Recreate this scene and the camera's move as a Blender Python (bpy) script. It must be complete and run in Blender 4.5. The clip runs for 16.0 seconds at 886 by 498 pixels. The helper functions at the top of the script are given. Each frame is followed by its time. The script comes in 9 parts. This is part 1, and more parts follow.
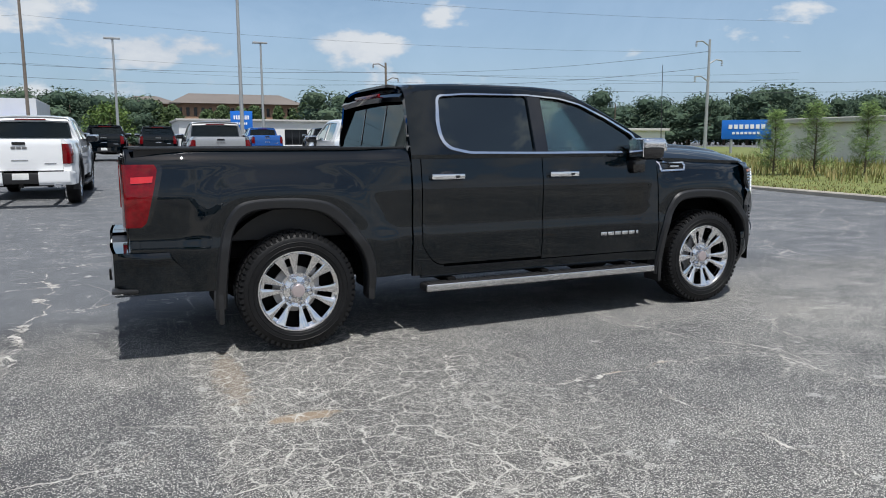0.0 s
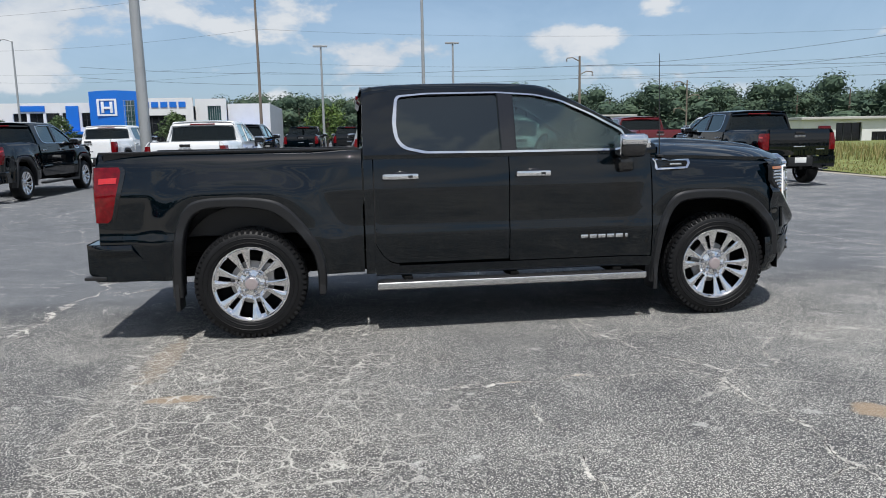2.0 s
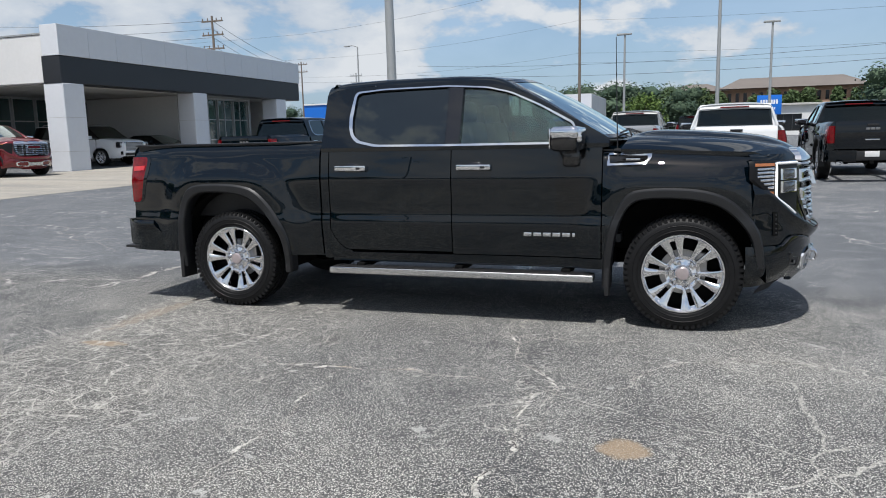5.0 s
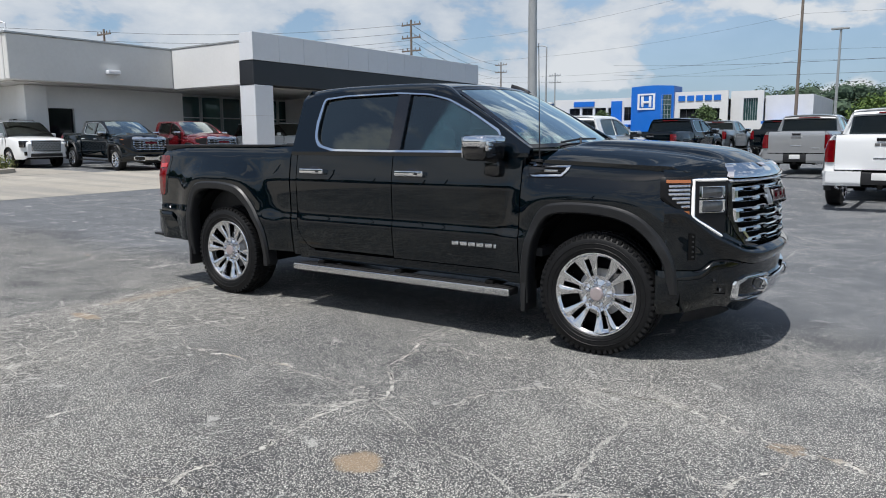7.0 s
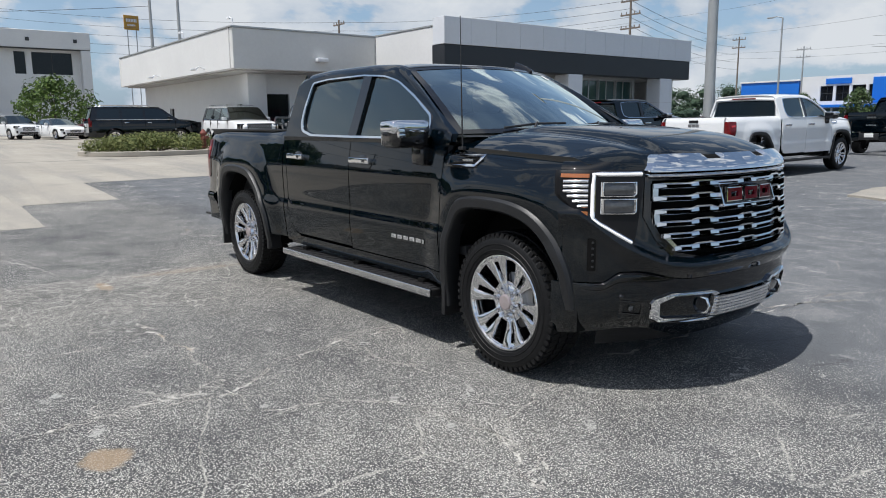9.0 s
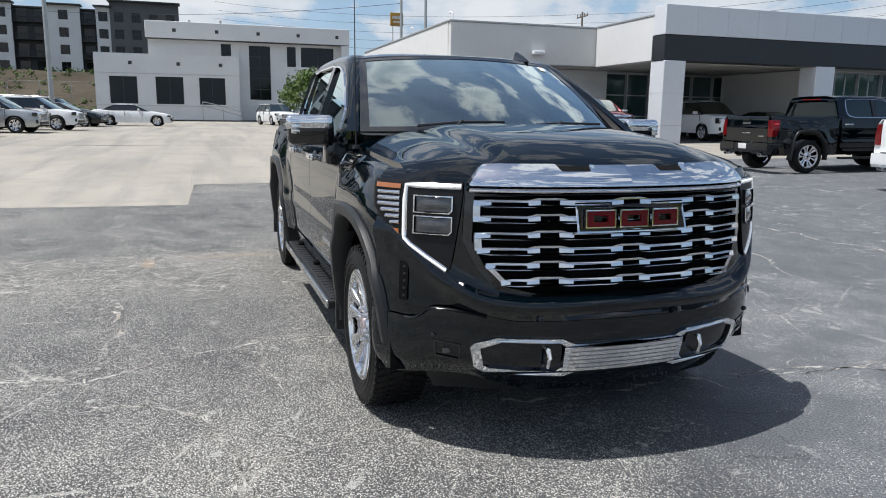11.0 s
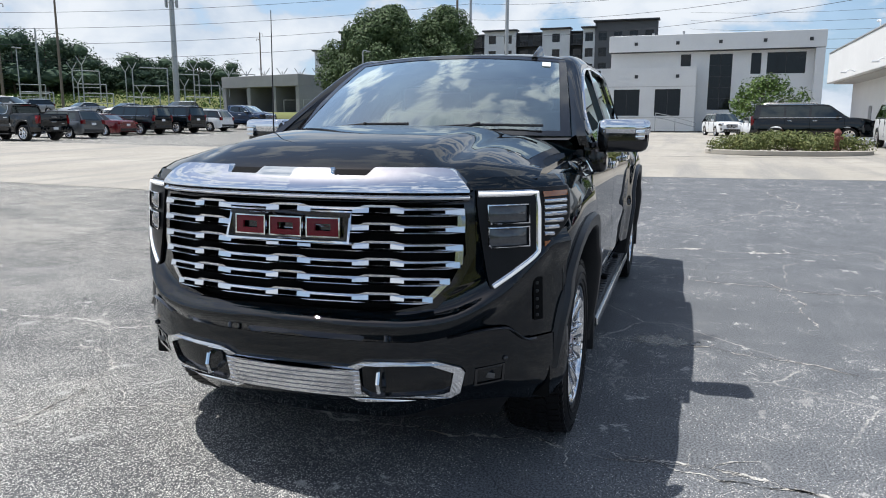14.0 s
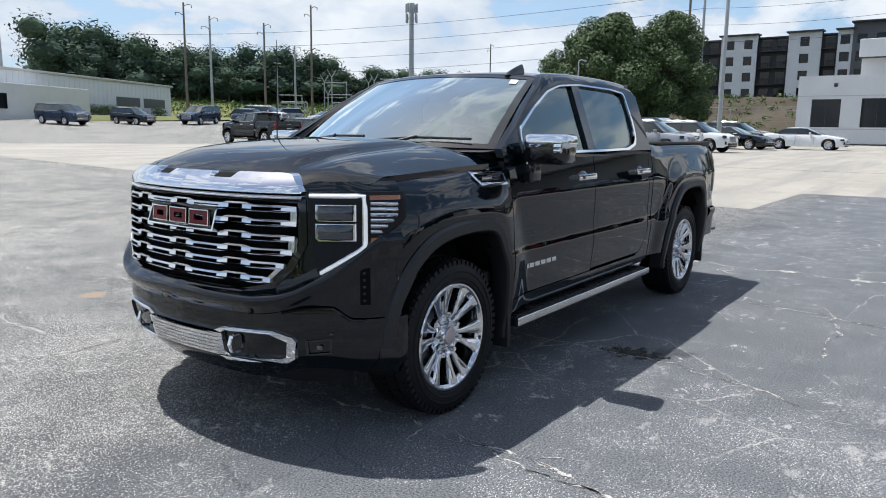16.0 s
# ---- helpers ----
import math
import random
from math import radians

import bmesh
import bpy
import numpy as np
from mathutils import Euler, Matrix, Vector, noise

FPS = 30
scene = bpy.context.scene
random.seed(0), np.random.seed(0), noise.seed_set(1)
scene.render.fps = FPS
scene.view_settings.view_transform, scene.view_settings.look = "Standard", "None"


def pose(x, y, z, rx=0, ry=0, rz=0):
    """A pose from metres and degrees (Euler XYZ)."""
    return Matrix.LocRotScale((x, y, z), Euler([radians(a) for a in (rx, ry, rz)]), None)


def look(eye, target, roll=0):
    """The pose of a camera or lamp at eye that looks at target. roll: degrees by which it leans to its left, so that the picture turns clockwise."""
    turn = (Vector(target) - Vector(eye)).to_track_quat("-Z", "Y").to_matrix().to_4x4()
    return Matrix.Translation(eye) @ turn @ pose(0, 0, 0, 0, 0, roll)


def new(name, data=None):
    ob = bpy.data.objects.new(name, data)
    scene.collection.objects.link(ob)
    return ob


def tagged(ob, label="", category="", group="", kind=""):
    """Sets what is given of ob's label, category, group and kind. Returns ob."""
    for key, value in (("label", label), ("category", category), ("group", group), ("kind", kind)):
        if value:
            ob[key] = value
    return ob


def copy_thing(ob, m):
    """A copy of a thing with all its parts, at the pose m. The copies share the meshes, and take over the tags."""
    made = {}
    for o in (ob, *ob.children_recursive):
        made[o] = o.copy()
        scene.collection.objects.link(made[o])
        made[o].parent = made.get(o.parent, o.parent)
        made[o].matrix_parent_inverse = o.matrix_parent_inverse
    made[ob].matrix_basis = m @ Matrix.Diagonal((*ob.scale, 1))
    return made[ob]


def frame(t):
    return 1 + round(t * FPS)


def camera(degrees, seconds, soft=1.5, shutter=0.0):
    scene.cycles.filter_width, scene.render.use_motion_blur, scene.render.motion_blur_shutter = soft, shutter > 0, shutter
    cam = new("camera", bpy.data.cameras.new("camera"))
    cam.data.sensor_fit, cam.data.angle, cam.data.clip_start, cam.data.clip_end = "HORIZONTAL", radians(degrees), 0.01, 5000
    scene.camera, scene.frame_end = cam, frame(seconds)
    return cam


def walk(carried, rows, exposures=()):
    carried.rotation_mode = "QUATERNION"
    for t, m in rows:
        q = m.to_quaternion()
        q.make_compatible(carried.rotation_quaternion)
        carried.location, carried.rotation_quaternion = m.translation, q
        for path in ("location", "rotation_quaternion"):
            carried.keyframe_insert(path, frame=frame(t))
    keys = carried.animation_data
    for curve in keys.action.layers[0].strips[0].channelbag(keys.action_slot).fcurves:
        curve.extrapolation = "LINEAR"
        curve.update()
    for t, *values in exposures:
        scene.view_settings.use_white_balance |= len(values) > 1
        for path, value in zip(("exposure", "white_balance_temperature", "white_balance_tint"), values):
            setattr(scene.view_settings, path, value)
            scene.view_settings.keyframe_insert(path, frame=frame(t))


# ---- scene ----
cam = camera(63.0, 16.0, 1.0)
PATH = [
    (0, (-0.224, 0.193, 1.457), (0.566, 2.007, 1.166), -0.1),
    (0.5, (0.21, -0.01, 1.462), (0.858, 1.86, 1.175), -0.4),
    (1, (0.653, -0.121, 1.462), (1.16, 1.793, 1.177), -0.7),
    (1.5, (1.161, -0.29, 1.475), (1.529, 1.654, 1.186), -0.8),
    (2, (1.642, -0.322, 1.473), (1.881, 1.641, 1.175), -1.1),
    (2.5, (2.144, -0.361, 1.459), (2.252, 1.612, 1.154), -1.2),
    (3, (2.626, -0.397, 1.475), (2.596, 1.578, 1.165), -1.2),
    (3.5, (3.09, -0.313, 1.479), (2.906, 1.654, 1.166), -1.1),
    (3.7, (3.277, -0.298, 1.455), (3.031, 1.663, 1.148), -1.1),
    (5.8, (5.397, 0.13, 1.438), (4.543, 1.912, 1.134), -1.1),
    (6, (5.571, 0.237, 1.453), (4.669, 1.997, 1.153), -0.9),
    (6.5, (6.062, 0.452, 1.464), (5.046, 2.148, 1.164), -0.5),
    (7, (6.484, 0.719, 1.464), (5.355, 2.342, 1.165), -0.3),
    (7.5, (6.859, 1.082, 1.47), (5.615, 2.619, 1.168), -0.4),
    (8, (7.242, 1.469, 1.478), (5.882, 2.904, 1.17), -0.4),
    (8.2, (7.35, 1.642, 1.475), (5.949, 3.033, 1.156), -0.5),
    (10.3, (8.103, 3.836, 1.472), (6.309, 4.647, 1.118), 0.6),
    (10.5, (8.147, 4.029, 1.494), (6.329, 4.782, 1.136), 0.7),
    (11, (8.194, 4.545, 1.499), (6.322, 5.145, 1.136), 0.8),
    (11.5, (8.229, 5.093, 1.483), (6.311, 5.524, 1.112), 0.7),
    (12, (8.168, 5.615, 1.467), (6.219, 5.852, 1.089), 0.5),
    (12.5, (8.074, 6.126, 1.485), (6.11, 6.141, 1.107), 0.2),
    (13, (8.013, 6.678, 1.494), (6.059, 6.458, 1.125), -0.0),
    (13.5, (7.913, 7.178, 1.485), (5.996, 6.732, 1.129), -0.1),
    (14, (7.936, 7.727, 1.47), (6.074, 7.084, 1.127), 0.1),
    (14.5, (7.89, 8.211, 1.495), (6.093, 7.401, 1.161), 0.2),
    (15, (7.782, 8.618, 1.5), (6.052, 7.67, 1.17), 0.4),
    (15.5, (7.752, 9.061, 1.518), (6.095, 7.99, 1.19), 0.6),
    (16, (7.58, 9.425, 1.506), (6.0, 8.241, 1.182), 0.7),
]
walk(cam, [(t, look(eye, target, roll)) for t, eye, target, roll in PATH],
     [(0, 0.0, 6330, 10), (3.5, 0.05, 6390, 10), (6, 0.03, 6390, 10), (8, -0.02, 6380, 10), (10.5, 0.10, 6380, 10), (13, 0.26, 6320, 10), (16, 0.35, 6270, 10)])

# ---- world, sun, exposure ----
world = bpy.data.worlds.new("world")
scene.world = world
world.use_nodes = True
SUN_EL, SUN_AZ = 67.0, 182.0     # degrees; azimuth from +y towards +x


def socket(sockets, name):
    """The colour socket of that name of a Mix node."""
    return [k for k in sockets if k.name == name and k.type == "RGBA"][0]


def build_sky():
    nt = world.node_tree
    nt.nodes.clear()
    N, L = nt.nodes.new, nt.links.new
    out, bg = N("ShaderNodeOutputWorld"), N("ShaderNodeBackground")
    sky = N("ShaderNodeTexSky")
    sky.sky_type, sky.sun_disc = "NISHITA", False
    sky.sun_elevation, sky.sun_rotation = radians(SUN_EL), radians(SUN_AZ)
    sky.air_density, sky.dust_density, sky.ozone_density = 1.0, 1.6, 1.2
    geo = N("ShaderNodeTexCoord")
    sep = N("ShaderNodeSeparateXYZ")
    L(geo.outputs["Generated"], sep.inputs[0])
    up = N("ShaderNodeMath"); up.operation = "MAXIMUM"; up.inputs[1].default_value = 0.0
    L(sep.outputs["Z"], up.inputs[0])
    tall = N("ShaderNodeMapping")
    tall.inputs["Scale"].default_value = (1.0, 1.0, 2.0)
    tall.inputs["Location"].default_value = (0.35, 0.2, 0.1)
    L(geo.outputs["Generated"], tall.inputs[0])

    def clouds(scale, detail, rough, twist):
        k = N("ShaderNodeTexNoise")
        k.inputs["Scale"].default_value, k.inputs["Detail"].default_value = scale, detail
        k.inputs["Roughness"].default_value, k.inputs["Distortion"].default_value = rough, twist
        L(tall.outputs[0], k.inputs["Vector"])
        return k.outputs["Fac"]
    puffs, banks, veils = clouds(6.5, 10.0, 0.56, 0.15), clouds(1.7, 3.0, 0.5, 0.0), clouds(3.2, 8.0, 0.6, 0.6)
    both = N("ShaderNodeMath"); both.operation = "MULTIPLY_ADD"; both.inputs[1].default_value = 0.62
    L(banks, both.inputs[0]); L(puffs, both.inputs[2])
    ramp = N("ShaderNodeValToRGB")
    ramp.color_ramp.elements[0].position, ramp.color_ramp.elements[1].position = 0.785, 0.855
    # the cloud thickens towards the buildings and the slope
    side = N("ShaderNodeVectorMath"); side.operation = "DOT_PRODUCT"; side.inputs[1].default_value = (-0.095, -0.045, 0.0)
    L(geo.outputs["Generated"], side.inputs[0])
    cover = N("ShaderNodeMath"); cover.operation = "ADD"
    L(both.outputs[0], cover.inputs[0]); L(side.outputs["Value"], cover.inputs[1])
    L(cover.outputs[0], ramp.inputs[0])
    shade = N("ShaderNodeValToRGB")
    shade.color_ramp.elements[0].position, shade.color_ramp.elements[1].position = 0.40, 0.62
    shade.color_ramp.elements[0].color = (4.6, 5.3, 6.2, 1)
    shade.color_ramp.elements[1].color = (6.9, 7.2, 7.5, 1)
    L(puffs, shade.inputs[0])
    thin = N("ShaderNodeMapRange")
    thin.inputs["From Min"].default_value, thin.inputs["From Max"].default_value = 0.42, 0.75
    thin.inputs["To Min"].default_value, thin.inputs["To Max"].default_value = 0.0, 0.30
    L(veils, thin.inputs["Value"])
    # a thin milky veil low over the horizon
    veil = N("ShaderNodeMapRange")
    veil.inputs["From Min"].default_value, veil.inputs["From Max"].default_value = 0.0, 0.45
    veil.inputs["To Min"].default_value, veil.inputs["To Max"].default_value = 0.42, 0.05
    L(up.outputs[0], veil.inputs["Value"])
    vm = N("ShaderNodeMix"); vm.data_type = "RGBA"
    L(veil.outputs[0], vm.inputs["Factor"])
    L(sky.outputs[0], socket(vm.inputs, "A")); socket(vm.inputs, "B").default_value = (3.7, 5.9, 8.7, 1)
    tv = N("ShaderNodeMix"); tv.data_type = "RGBA"
    L(thin.outputs[0], tv.inputs["Factor"])
    L(socket(vm.outputs, "Result"), socket(tv.inputs, "A")); socket(tv.inputs, "B").default_value = (5.7, 7.2, 9.0, 1)
    mix = N("ShaderNodeMix"); mix.data_type = "RGBA"
    L(ramp.outputs["Color"], mix.inputs["Factor"])
    L(socket(tv.outputs, "Result"), socket(mix.inputs, "A")); L(shade.outputs["Color"], socket(mix.inputs, "B"))
    # overhead: a broken flat layer of cloud, grey below and bright at its edges
    deep = N("ShaderNodeMath"); deep.operation = "ADD"; deep.inputs[1].default_value = 0.16
    L(up.outputs[0], deep.inputs[0])
    plan = N("ShaderNodeVectorMath"); plan.operation = "DIVIDE"
    L(geo.outputs["Generated"], plan.inputs[0])
    trio = N("ShaderNodeCombineXYZ")
    for k in range(3):
        L(deep.outputs[0], trio.inputs[k])
    L(trio.outputs[0], plan.inputs[1])
    flat = N("ShaderNodeTexNoise")
    flat.inputs["Scale"].default_value, flat.inputs["Detail"].default_value, flat.inputs["Roughness"].default_value, flat.inputs["Distortion"].default_value = 4.6, 9.0, 0.58, 0.35
    L(plan.outputs[0], flat.inputs["Vector"])
    fr = N("ShaderNodeValToRGB")
    fr.color_ramp.elements[0].position, fr.color_ramp.elements[1].position = 0.52, 0.605
    L(flat.outputs["Fac"], fr.inputs[0])
    fs = N("ShaderNodeValToRGB")
    fs.color_ramp.elements[0].position, fs.color_ramp.elements[1].position = 0.54, 0.70
    fs.color_ramp.elements[0].color, fs.color_ramp.elements[1].color = (9.4, 9.6, 9.8, 1), (4.0, 4.6, 5.4, 1)
    L(flat.outputs["Fac"], fs.inputs[0])
    high = N("ShaderNodeMix"); high.data_type = "RGBA"
    L(fr.outputs["Color"], high.inputs["Factor"])
    L(socket(tv.outputs, "Result"), socket(high.inputs, "A")); L(fs.outputs["Color"], socket(high.inputs, "B"))
    lift = N("ShaderNodeMapRange")
    lift.inputs["From Min"].default_value, lift.inputs["From Max"].default_value = 0.24, 0.40
    L(up.outputs[0], lift.inputs["Value"])
    whole = N("ShaderNodeMix"); whole.data_type = "RGBA"
    L(lift.outputs[0], whole.inputs["Factor"])
    L(socket(mix.outputs, "Result"), socket(whole.inputs, "A")); L(socket(high.outputs, "Result"), socket(whole.inputs, "B"))
    bg.inputs["Strength"].default_value = 0.101
    L(socket(whole.outputs, "Result"), bg.inputs["Color"])
    L(bg.outputs[0], out.inputs["Surface"])


build_sky()
sun = new("sun", bpy.data.lights.new("sun", "SUN"))
sun.data.energy, sun.data.angle, sun.data.color = 4.8, radians(0.53), (1.0, 0.97, 0.925)
_el, _az = radians(SUN_EL), radians(SUN_AZ)
sun.matrix_world = look((Vector((math.sin(_az) * math.cos(_el), math.cos(_az) * math.cos(_el), math.sin(_el))) * 60), (0, 0, 0))


# ---- materials ----
class NT:
    """A small wrapper for building node materials."""

    def __init__(self, name):
        self.mat = bpy.data.materials.new(name)
        self.mat.use_nodes = True
        self.nt = self.mat.node_tree
        self.bsdf = self.nt.nodes["Principled BSDF"]
        self.out = self.nt.nodes["Material Output"]

    def n(self, kind, **props):
        node = self.nt.nodes.new("ShaderNode" + kind)
        for k, v in props.items():
            if k == "operation":
                node.operation = v
            elif k == "data_type":
                node.data_type = v
            elif k == "blend_type":
                node.blend_type = v
            elif k == "feature":
                node.feature = v
            else:
                node.inputs[k.replace("_", " ")].default_value = v
        return node

    def link(self, a, b):
        self.nt.links.new(a, b)

    def coords(self, scale=1.0, which="Object"):
        tc = self.n("TexCoord")
        if scale == 1.0:
            return tc.outputs[which]
        mp = self.n("Mapping")
        mp.inputs["Scale"].default_value = scale if isinstance(scale, tuple) else (scale,) * 3
        self.link(tc.outputs[which], mp.inputs[0])
        return mp.outputs[0]

    def noise(self, vec, scale, detail=4.0, rough=0.55):
        k = self.n("TexNoise", Scale=scale, Detail=detail, Roughness=rough)
        self.link(vec, k.inputs["Vector"])
        return k.outputs["Fac"]

    def ramp(self, fac, stops):
        r = self.n("ValToRGB")
        e = r.color_ramp.elements
        while len(e) < len(stops):
            e.new(0.5)
        for el, (p, c) in zip(e, stops):
            el.position = p
            el.color = (*c, 1) if isinstance(c, tuple) else (c, c, c, 1)
        self.link(fac, r.inputs[0])
        return r.outputs["Color"]

    def mix(self, fac, a, b, mode="MIX"):
        m = self.n("Mix", data_type="RGBA", blend_type=mode)
        for val, key in ((fac, "Factor"), (a, "A"), (b, "B")):
            sock = m.inputs[key] if key == "Factor" else [i for i in m.inputs if i.name == key and i.type == "RGBA"][0]
            if isinstance(val, (int, float)):
                sock.default_value = val if key == "Factor" else (val, val, val, 1)
            elif isinstance(val, tuple):
                sock.default_value = (*val, 1)
            else:
                self.link(val, sock)
        return m.outputs[2]

    def math(self, op, a, b=0.0):
        m = self.n("Math", operation=op)
        for i, v in enumerate((a, b)):
            if isinstance(v, (int, float)):
                m.inputs[i].default_value = v
            else:
                self.link(v, m.inputs[i])
        return m.outputs[0]

    def bump(self, height, strength=0.3, dist=0.01):
        b = self.n("Bump", Strength=strength, Distance=dist)
        self.link(height, b.inputs["Height"])
        self.link(b.outputs[0], self.bsdf.inputs["Normal"])

    def set(self, **kw):
        for k, v in kw.items():
            sock = self.bsdf.inputs[k.replace("_", " ")]
            if isinstance(v, (int, float)):
                sock.default_value = v
            elif isinstance(v, tuple):
                sock.default_value = (*v, 1)
            else:
                self.link(v, sock)
        return self


def plain(name, col, rough=0.5, metal=0.0, var=0.12, scale=6.0, bump=0.0, coat=0.0, emit=None, power=0.0, spec=0.5):
    """A surface of one colour with faint patches, fine grain and uneven gloss."""
    m = NT(name)
    v = m.coords()
    big, fine = m.noise(v, scale, 4.0), m.noise(v, scale * 14, 3.0)
    both = m.math("ADD", m.math("MULTIPLY", big, 0.65), m.math("MULTIPLY", fine, 0.35))
    lo = tuple(max(0.0, c * (1 - var)) for c in col)
    hi = tuple(min(1.0, c * (1 + var)) for c in col)
    m.set(Base_Color=m.ramp(both, [(0.3, lo), (0.7, hi)]), Metallic=metal, Coat_Weight=coat)
    m.bsdf.inputs["Specular IOR Level"].default_value = spec
    m.set(Roughness=m.math("ADD", m.math("MULTIPLY", fine, rough * 0.3), rough * 0.85))
    m.bsdf.inputs["Coat Roughness"].default_value = 0.02
    if bump:
        m.bump(fine, bump, 0.004)
    if emit:
        m.set(Emission_Color=emit, Emission_Strength=power)
    return m.mat


def paint(name, col, metal=0.25, rough=0.22, dust=0.02, ior=1.5):
    """Car paint: coloured base with fine flake under a clear coat, and a thin film of dust."""
    m = NT(name)
    v = m.coords()
    flake, film = m.noise(v, 900.0, 1.0), m.noise(v, 2.5, 6.0, 0.65)
    base = m.mix(m.math("MULTIPLY", flake, 0.25), col, tuple(min(1, c * 1.6 + 0.0005) for c in col))
    base = m.mix(m.math("MULTIPLY", film, dust), base, (0.35, 0.33, 0.30))
    m.set(Base_Color=base, Metallic=metal, Roughness=rough, Coat_Weight=1.0)
    m.bsdf.inputs["Specular IOR Level"].default_value = 0.0 if sum(col) < 0.1 else 0.3
    m.bsdf.inputs["Coat Roughness"].default_value = 0.008
    m.bsdf.inputs["Coat IOR"].default_value = ior
    return m.mat


def chrome_mat(name, col=(0.80, 0.81, 0.83), rough=0.035):
    m = NT(name)
    v = m.coords()
    f = m.noise(v, 30.0, 5.0)
    m.set(Base_Color=m.ramp(f, [(0.3, tuple(c * 0.93 for c in col)), (0.7, col)]), Metallic=1.0,
          Roughness=m.math("ADD", m.math("MULTIPLY", f, rough * 0.8), rough * 0.5))
    return m.mat


def glass_mat(name, tint, gloss_gain=1.0, rough=0.0):
    """A thin pane: tinted see-through body and a mirror-like surface."""
    m = NT(name)
    m.nt.nodes.remove(m.bsdf)
    tr, gl, fr, mx = m.n("BsdfTransparent"), m.n("BsdfGlossy"), m.n("Fresnel"), m.n("MixShader")
    tr.inputs["Color"].default_value = (*tint, 1)
    gl.inputs["Roughness"].default_value = rough
    gl.inputs["Color"].default_value = (0.90, 1.0, 0.97, 1)
    fr.inputs["IOR"].default_value = 1.55
    fac = m.math("MULTIPLY", fr.outputs[0], gloss_gain)
    m.link(fac, mx.inputs[0]); m.link(tr.outputs[0], mx.inputs[1]); m.link(gl.outputs[0], mx.inputs[2])
    m.link(mx.outputs[0], m.out.inputs["Surface"])
    return m.mat


M = {}
M["paint_black"] = paint("black_paint", (0.0004, 0.0021, 0.0038), 0.0, 0.40, 0.0002, 1.53)
M["paint_white"] = paint("white_paint", (0.74, 0.75, 0.75), 0.0, 0.35, 0.03)
M["paint_red"] = paint("red_paint", (0.115, 0.002, 0.006), 0.3, 0.25)
M["paint_silver"] = paint("silver_paint", (0.36, 0.365, 0.37), 0.6, 0.3)
M["paint_grey"] = paint("grey_paint", (0.10, 0.105, 0.11), 0.5, 0.3)
M["paint_blue"] = paint("blue_paint", (0.015, 0.10, 0.36), 0.3, 0.25)
M["paint_steel"] = paint("steel_paint", (0.19, 0.215, 0.235), 0.5, 0.3)
M["paint_navy"] = paint("navy_paint", (0.01, 0.025, 0.06), 0.3, 0.25)
M["chrome"] = chrome_mat("chrome")
M["grille_chrome"] = chrome_mat("grille_chrome", (0.74, 0.75, 0.77), 0.13)
M["fin"] = chrome_mat("lamp_reflector", (0.74, 0.74, 0.75), 0.10)
M["skid"] = chrome_mat("bright_plate_metal", (0.74, 0.74, 0.75), 0.12)
M["satin"] = chrome_mat("satin_chrome", (0.66, 0.66, 0.66), 0.22)
M["alloy"] = chrome_mat("polished_alloy", (0.80, 0.80, 0.81), 0.09)
M["rubber"] = plain("tyre_rubber", (0.0075, 0.0075, 0.008), 0.5, 0, 0.4, 14, 0.35, spec=0.22)
M["plastic"] = plain("black_plastic", (0.012, 0.012, 0.013), 0.5, 0, 0.2, 10, 0.25)
M["trim"] = plain("grey_arch_plastic", (0.010, 0.0105, 0.012), 0.42, 0, 0.2, 10, 0.25)
M["gloss_black"] = plain("gloss_black_plastic", (0.006, 0.006, 0.007), 0.12, 0, 0.2, 10, 0.0, coat=0.5)
M["silver_trim"] = plain("silver_painted_trim", (0.50, 0.51, 0.52), 0.3, 0.2, 0.1, 8)
M["lamp_well"] = plain("dark_lamp_well", (0.007, 0.007, 0.008), 0.40, 0, 0.2, 10, 0.0, spec=0.25)
M["under"] = plain("underbody_black", (0.005, 0.005, 0.005), 0.85, 0, 0.4, 6, 0.3, spec=0.1)
M["glass_dark"] = glass_mat("tinted_glass", (0.03, 0.035, 0.04), 1.9)
M["glass_front"] = glass_mat("light_tinted_glass", (0.57, 0.67, 0.64), 2.0)
M["glass_screen"] = glass_mat("windscreen_glass", (0.62, 0.76, 0.72), 4.3)
M["lamp_glass"] = glass_mat("lamp_glass", (0.75, 0.77, 0.80), 1.0)
M["glass_red"] = plain("red_lamp_lens", (0.13, 0.0015, 0.004), 0.05, 0, 0.5, 22, coat=0.3, spec=0.3)
M["glass_back"] = glass_mat("rear_tinted_glass", (0.16, 0.18, 0.19), 0.8)
M["red_lit"] = plain("red_lamp_bar", (0.50, 0.012, 0.012), 0.15, 0, 0.1, 20, coat=1.0)
M["amber"] = plain("amber_lens", (0.34, 0.11, 0.03), 0.15, 0, 0.1, 20, coat=1.0)
M["drl"] = plain("daylight_lamp", (0.9, 0.9, 0.9), 0.3, emit=(1.0, 0.98, 0.94), power=0.22)
M["fog_lens"] = plain("fog_lamp_lens", (0.05, 0.052, 0.055), 0.12, 0, 0.25, 40, coat=1.0)
M["interior"] = plain("dark_interior_trim", (0.03, 0.03, 0.032), 0.7, 0, 0.25, 8)
M["leather"] = plain("grey_leather", (0.12, 0.115, 0.11), 0.55, 0, 0.2, 8)
M["badge_red"] = plain("red_enamel", (0.11, 0.003, 0.010), 0.15, 0, 0.1, 20, coat=0.0, spec=0.4)
M["disc"] = chrome_mat("brake_disc", (0.35, 0.34, 0.33), 0.4)
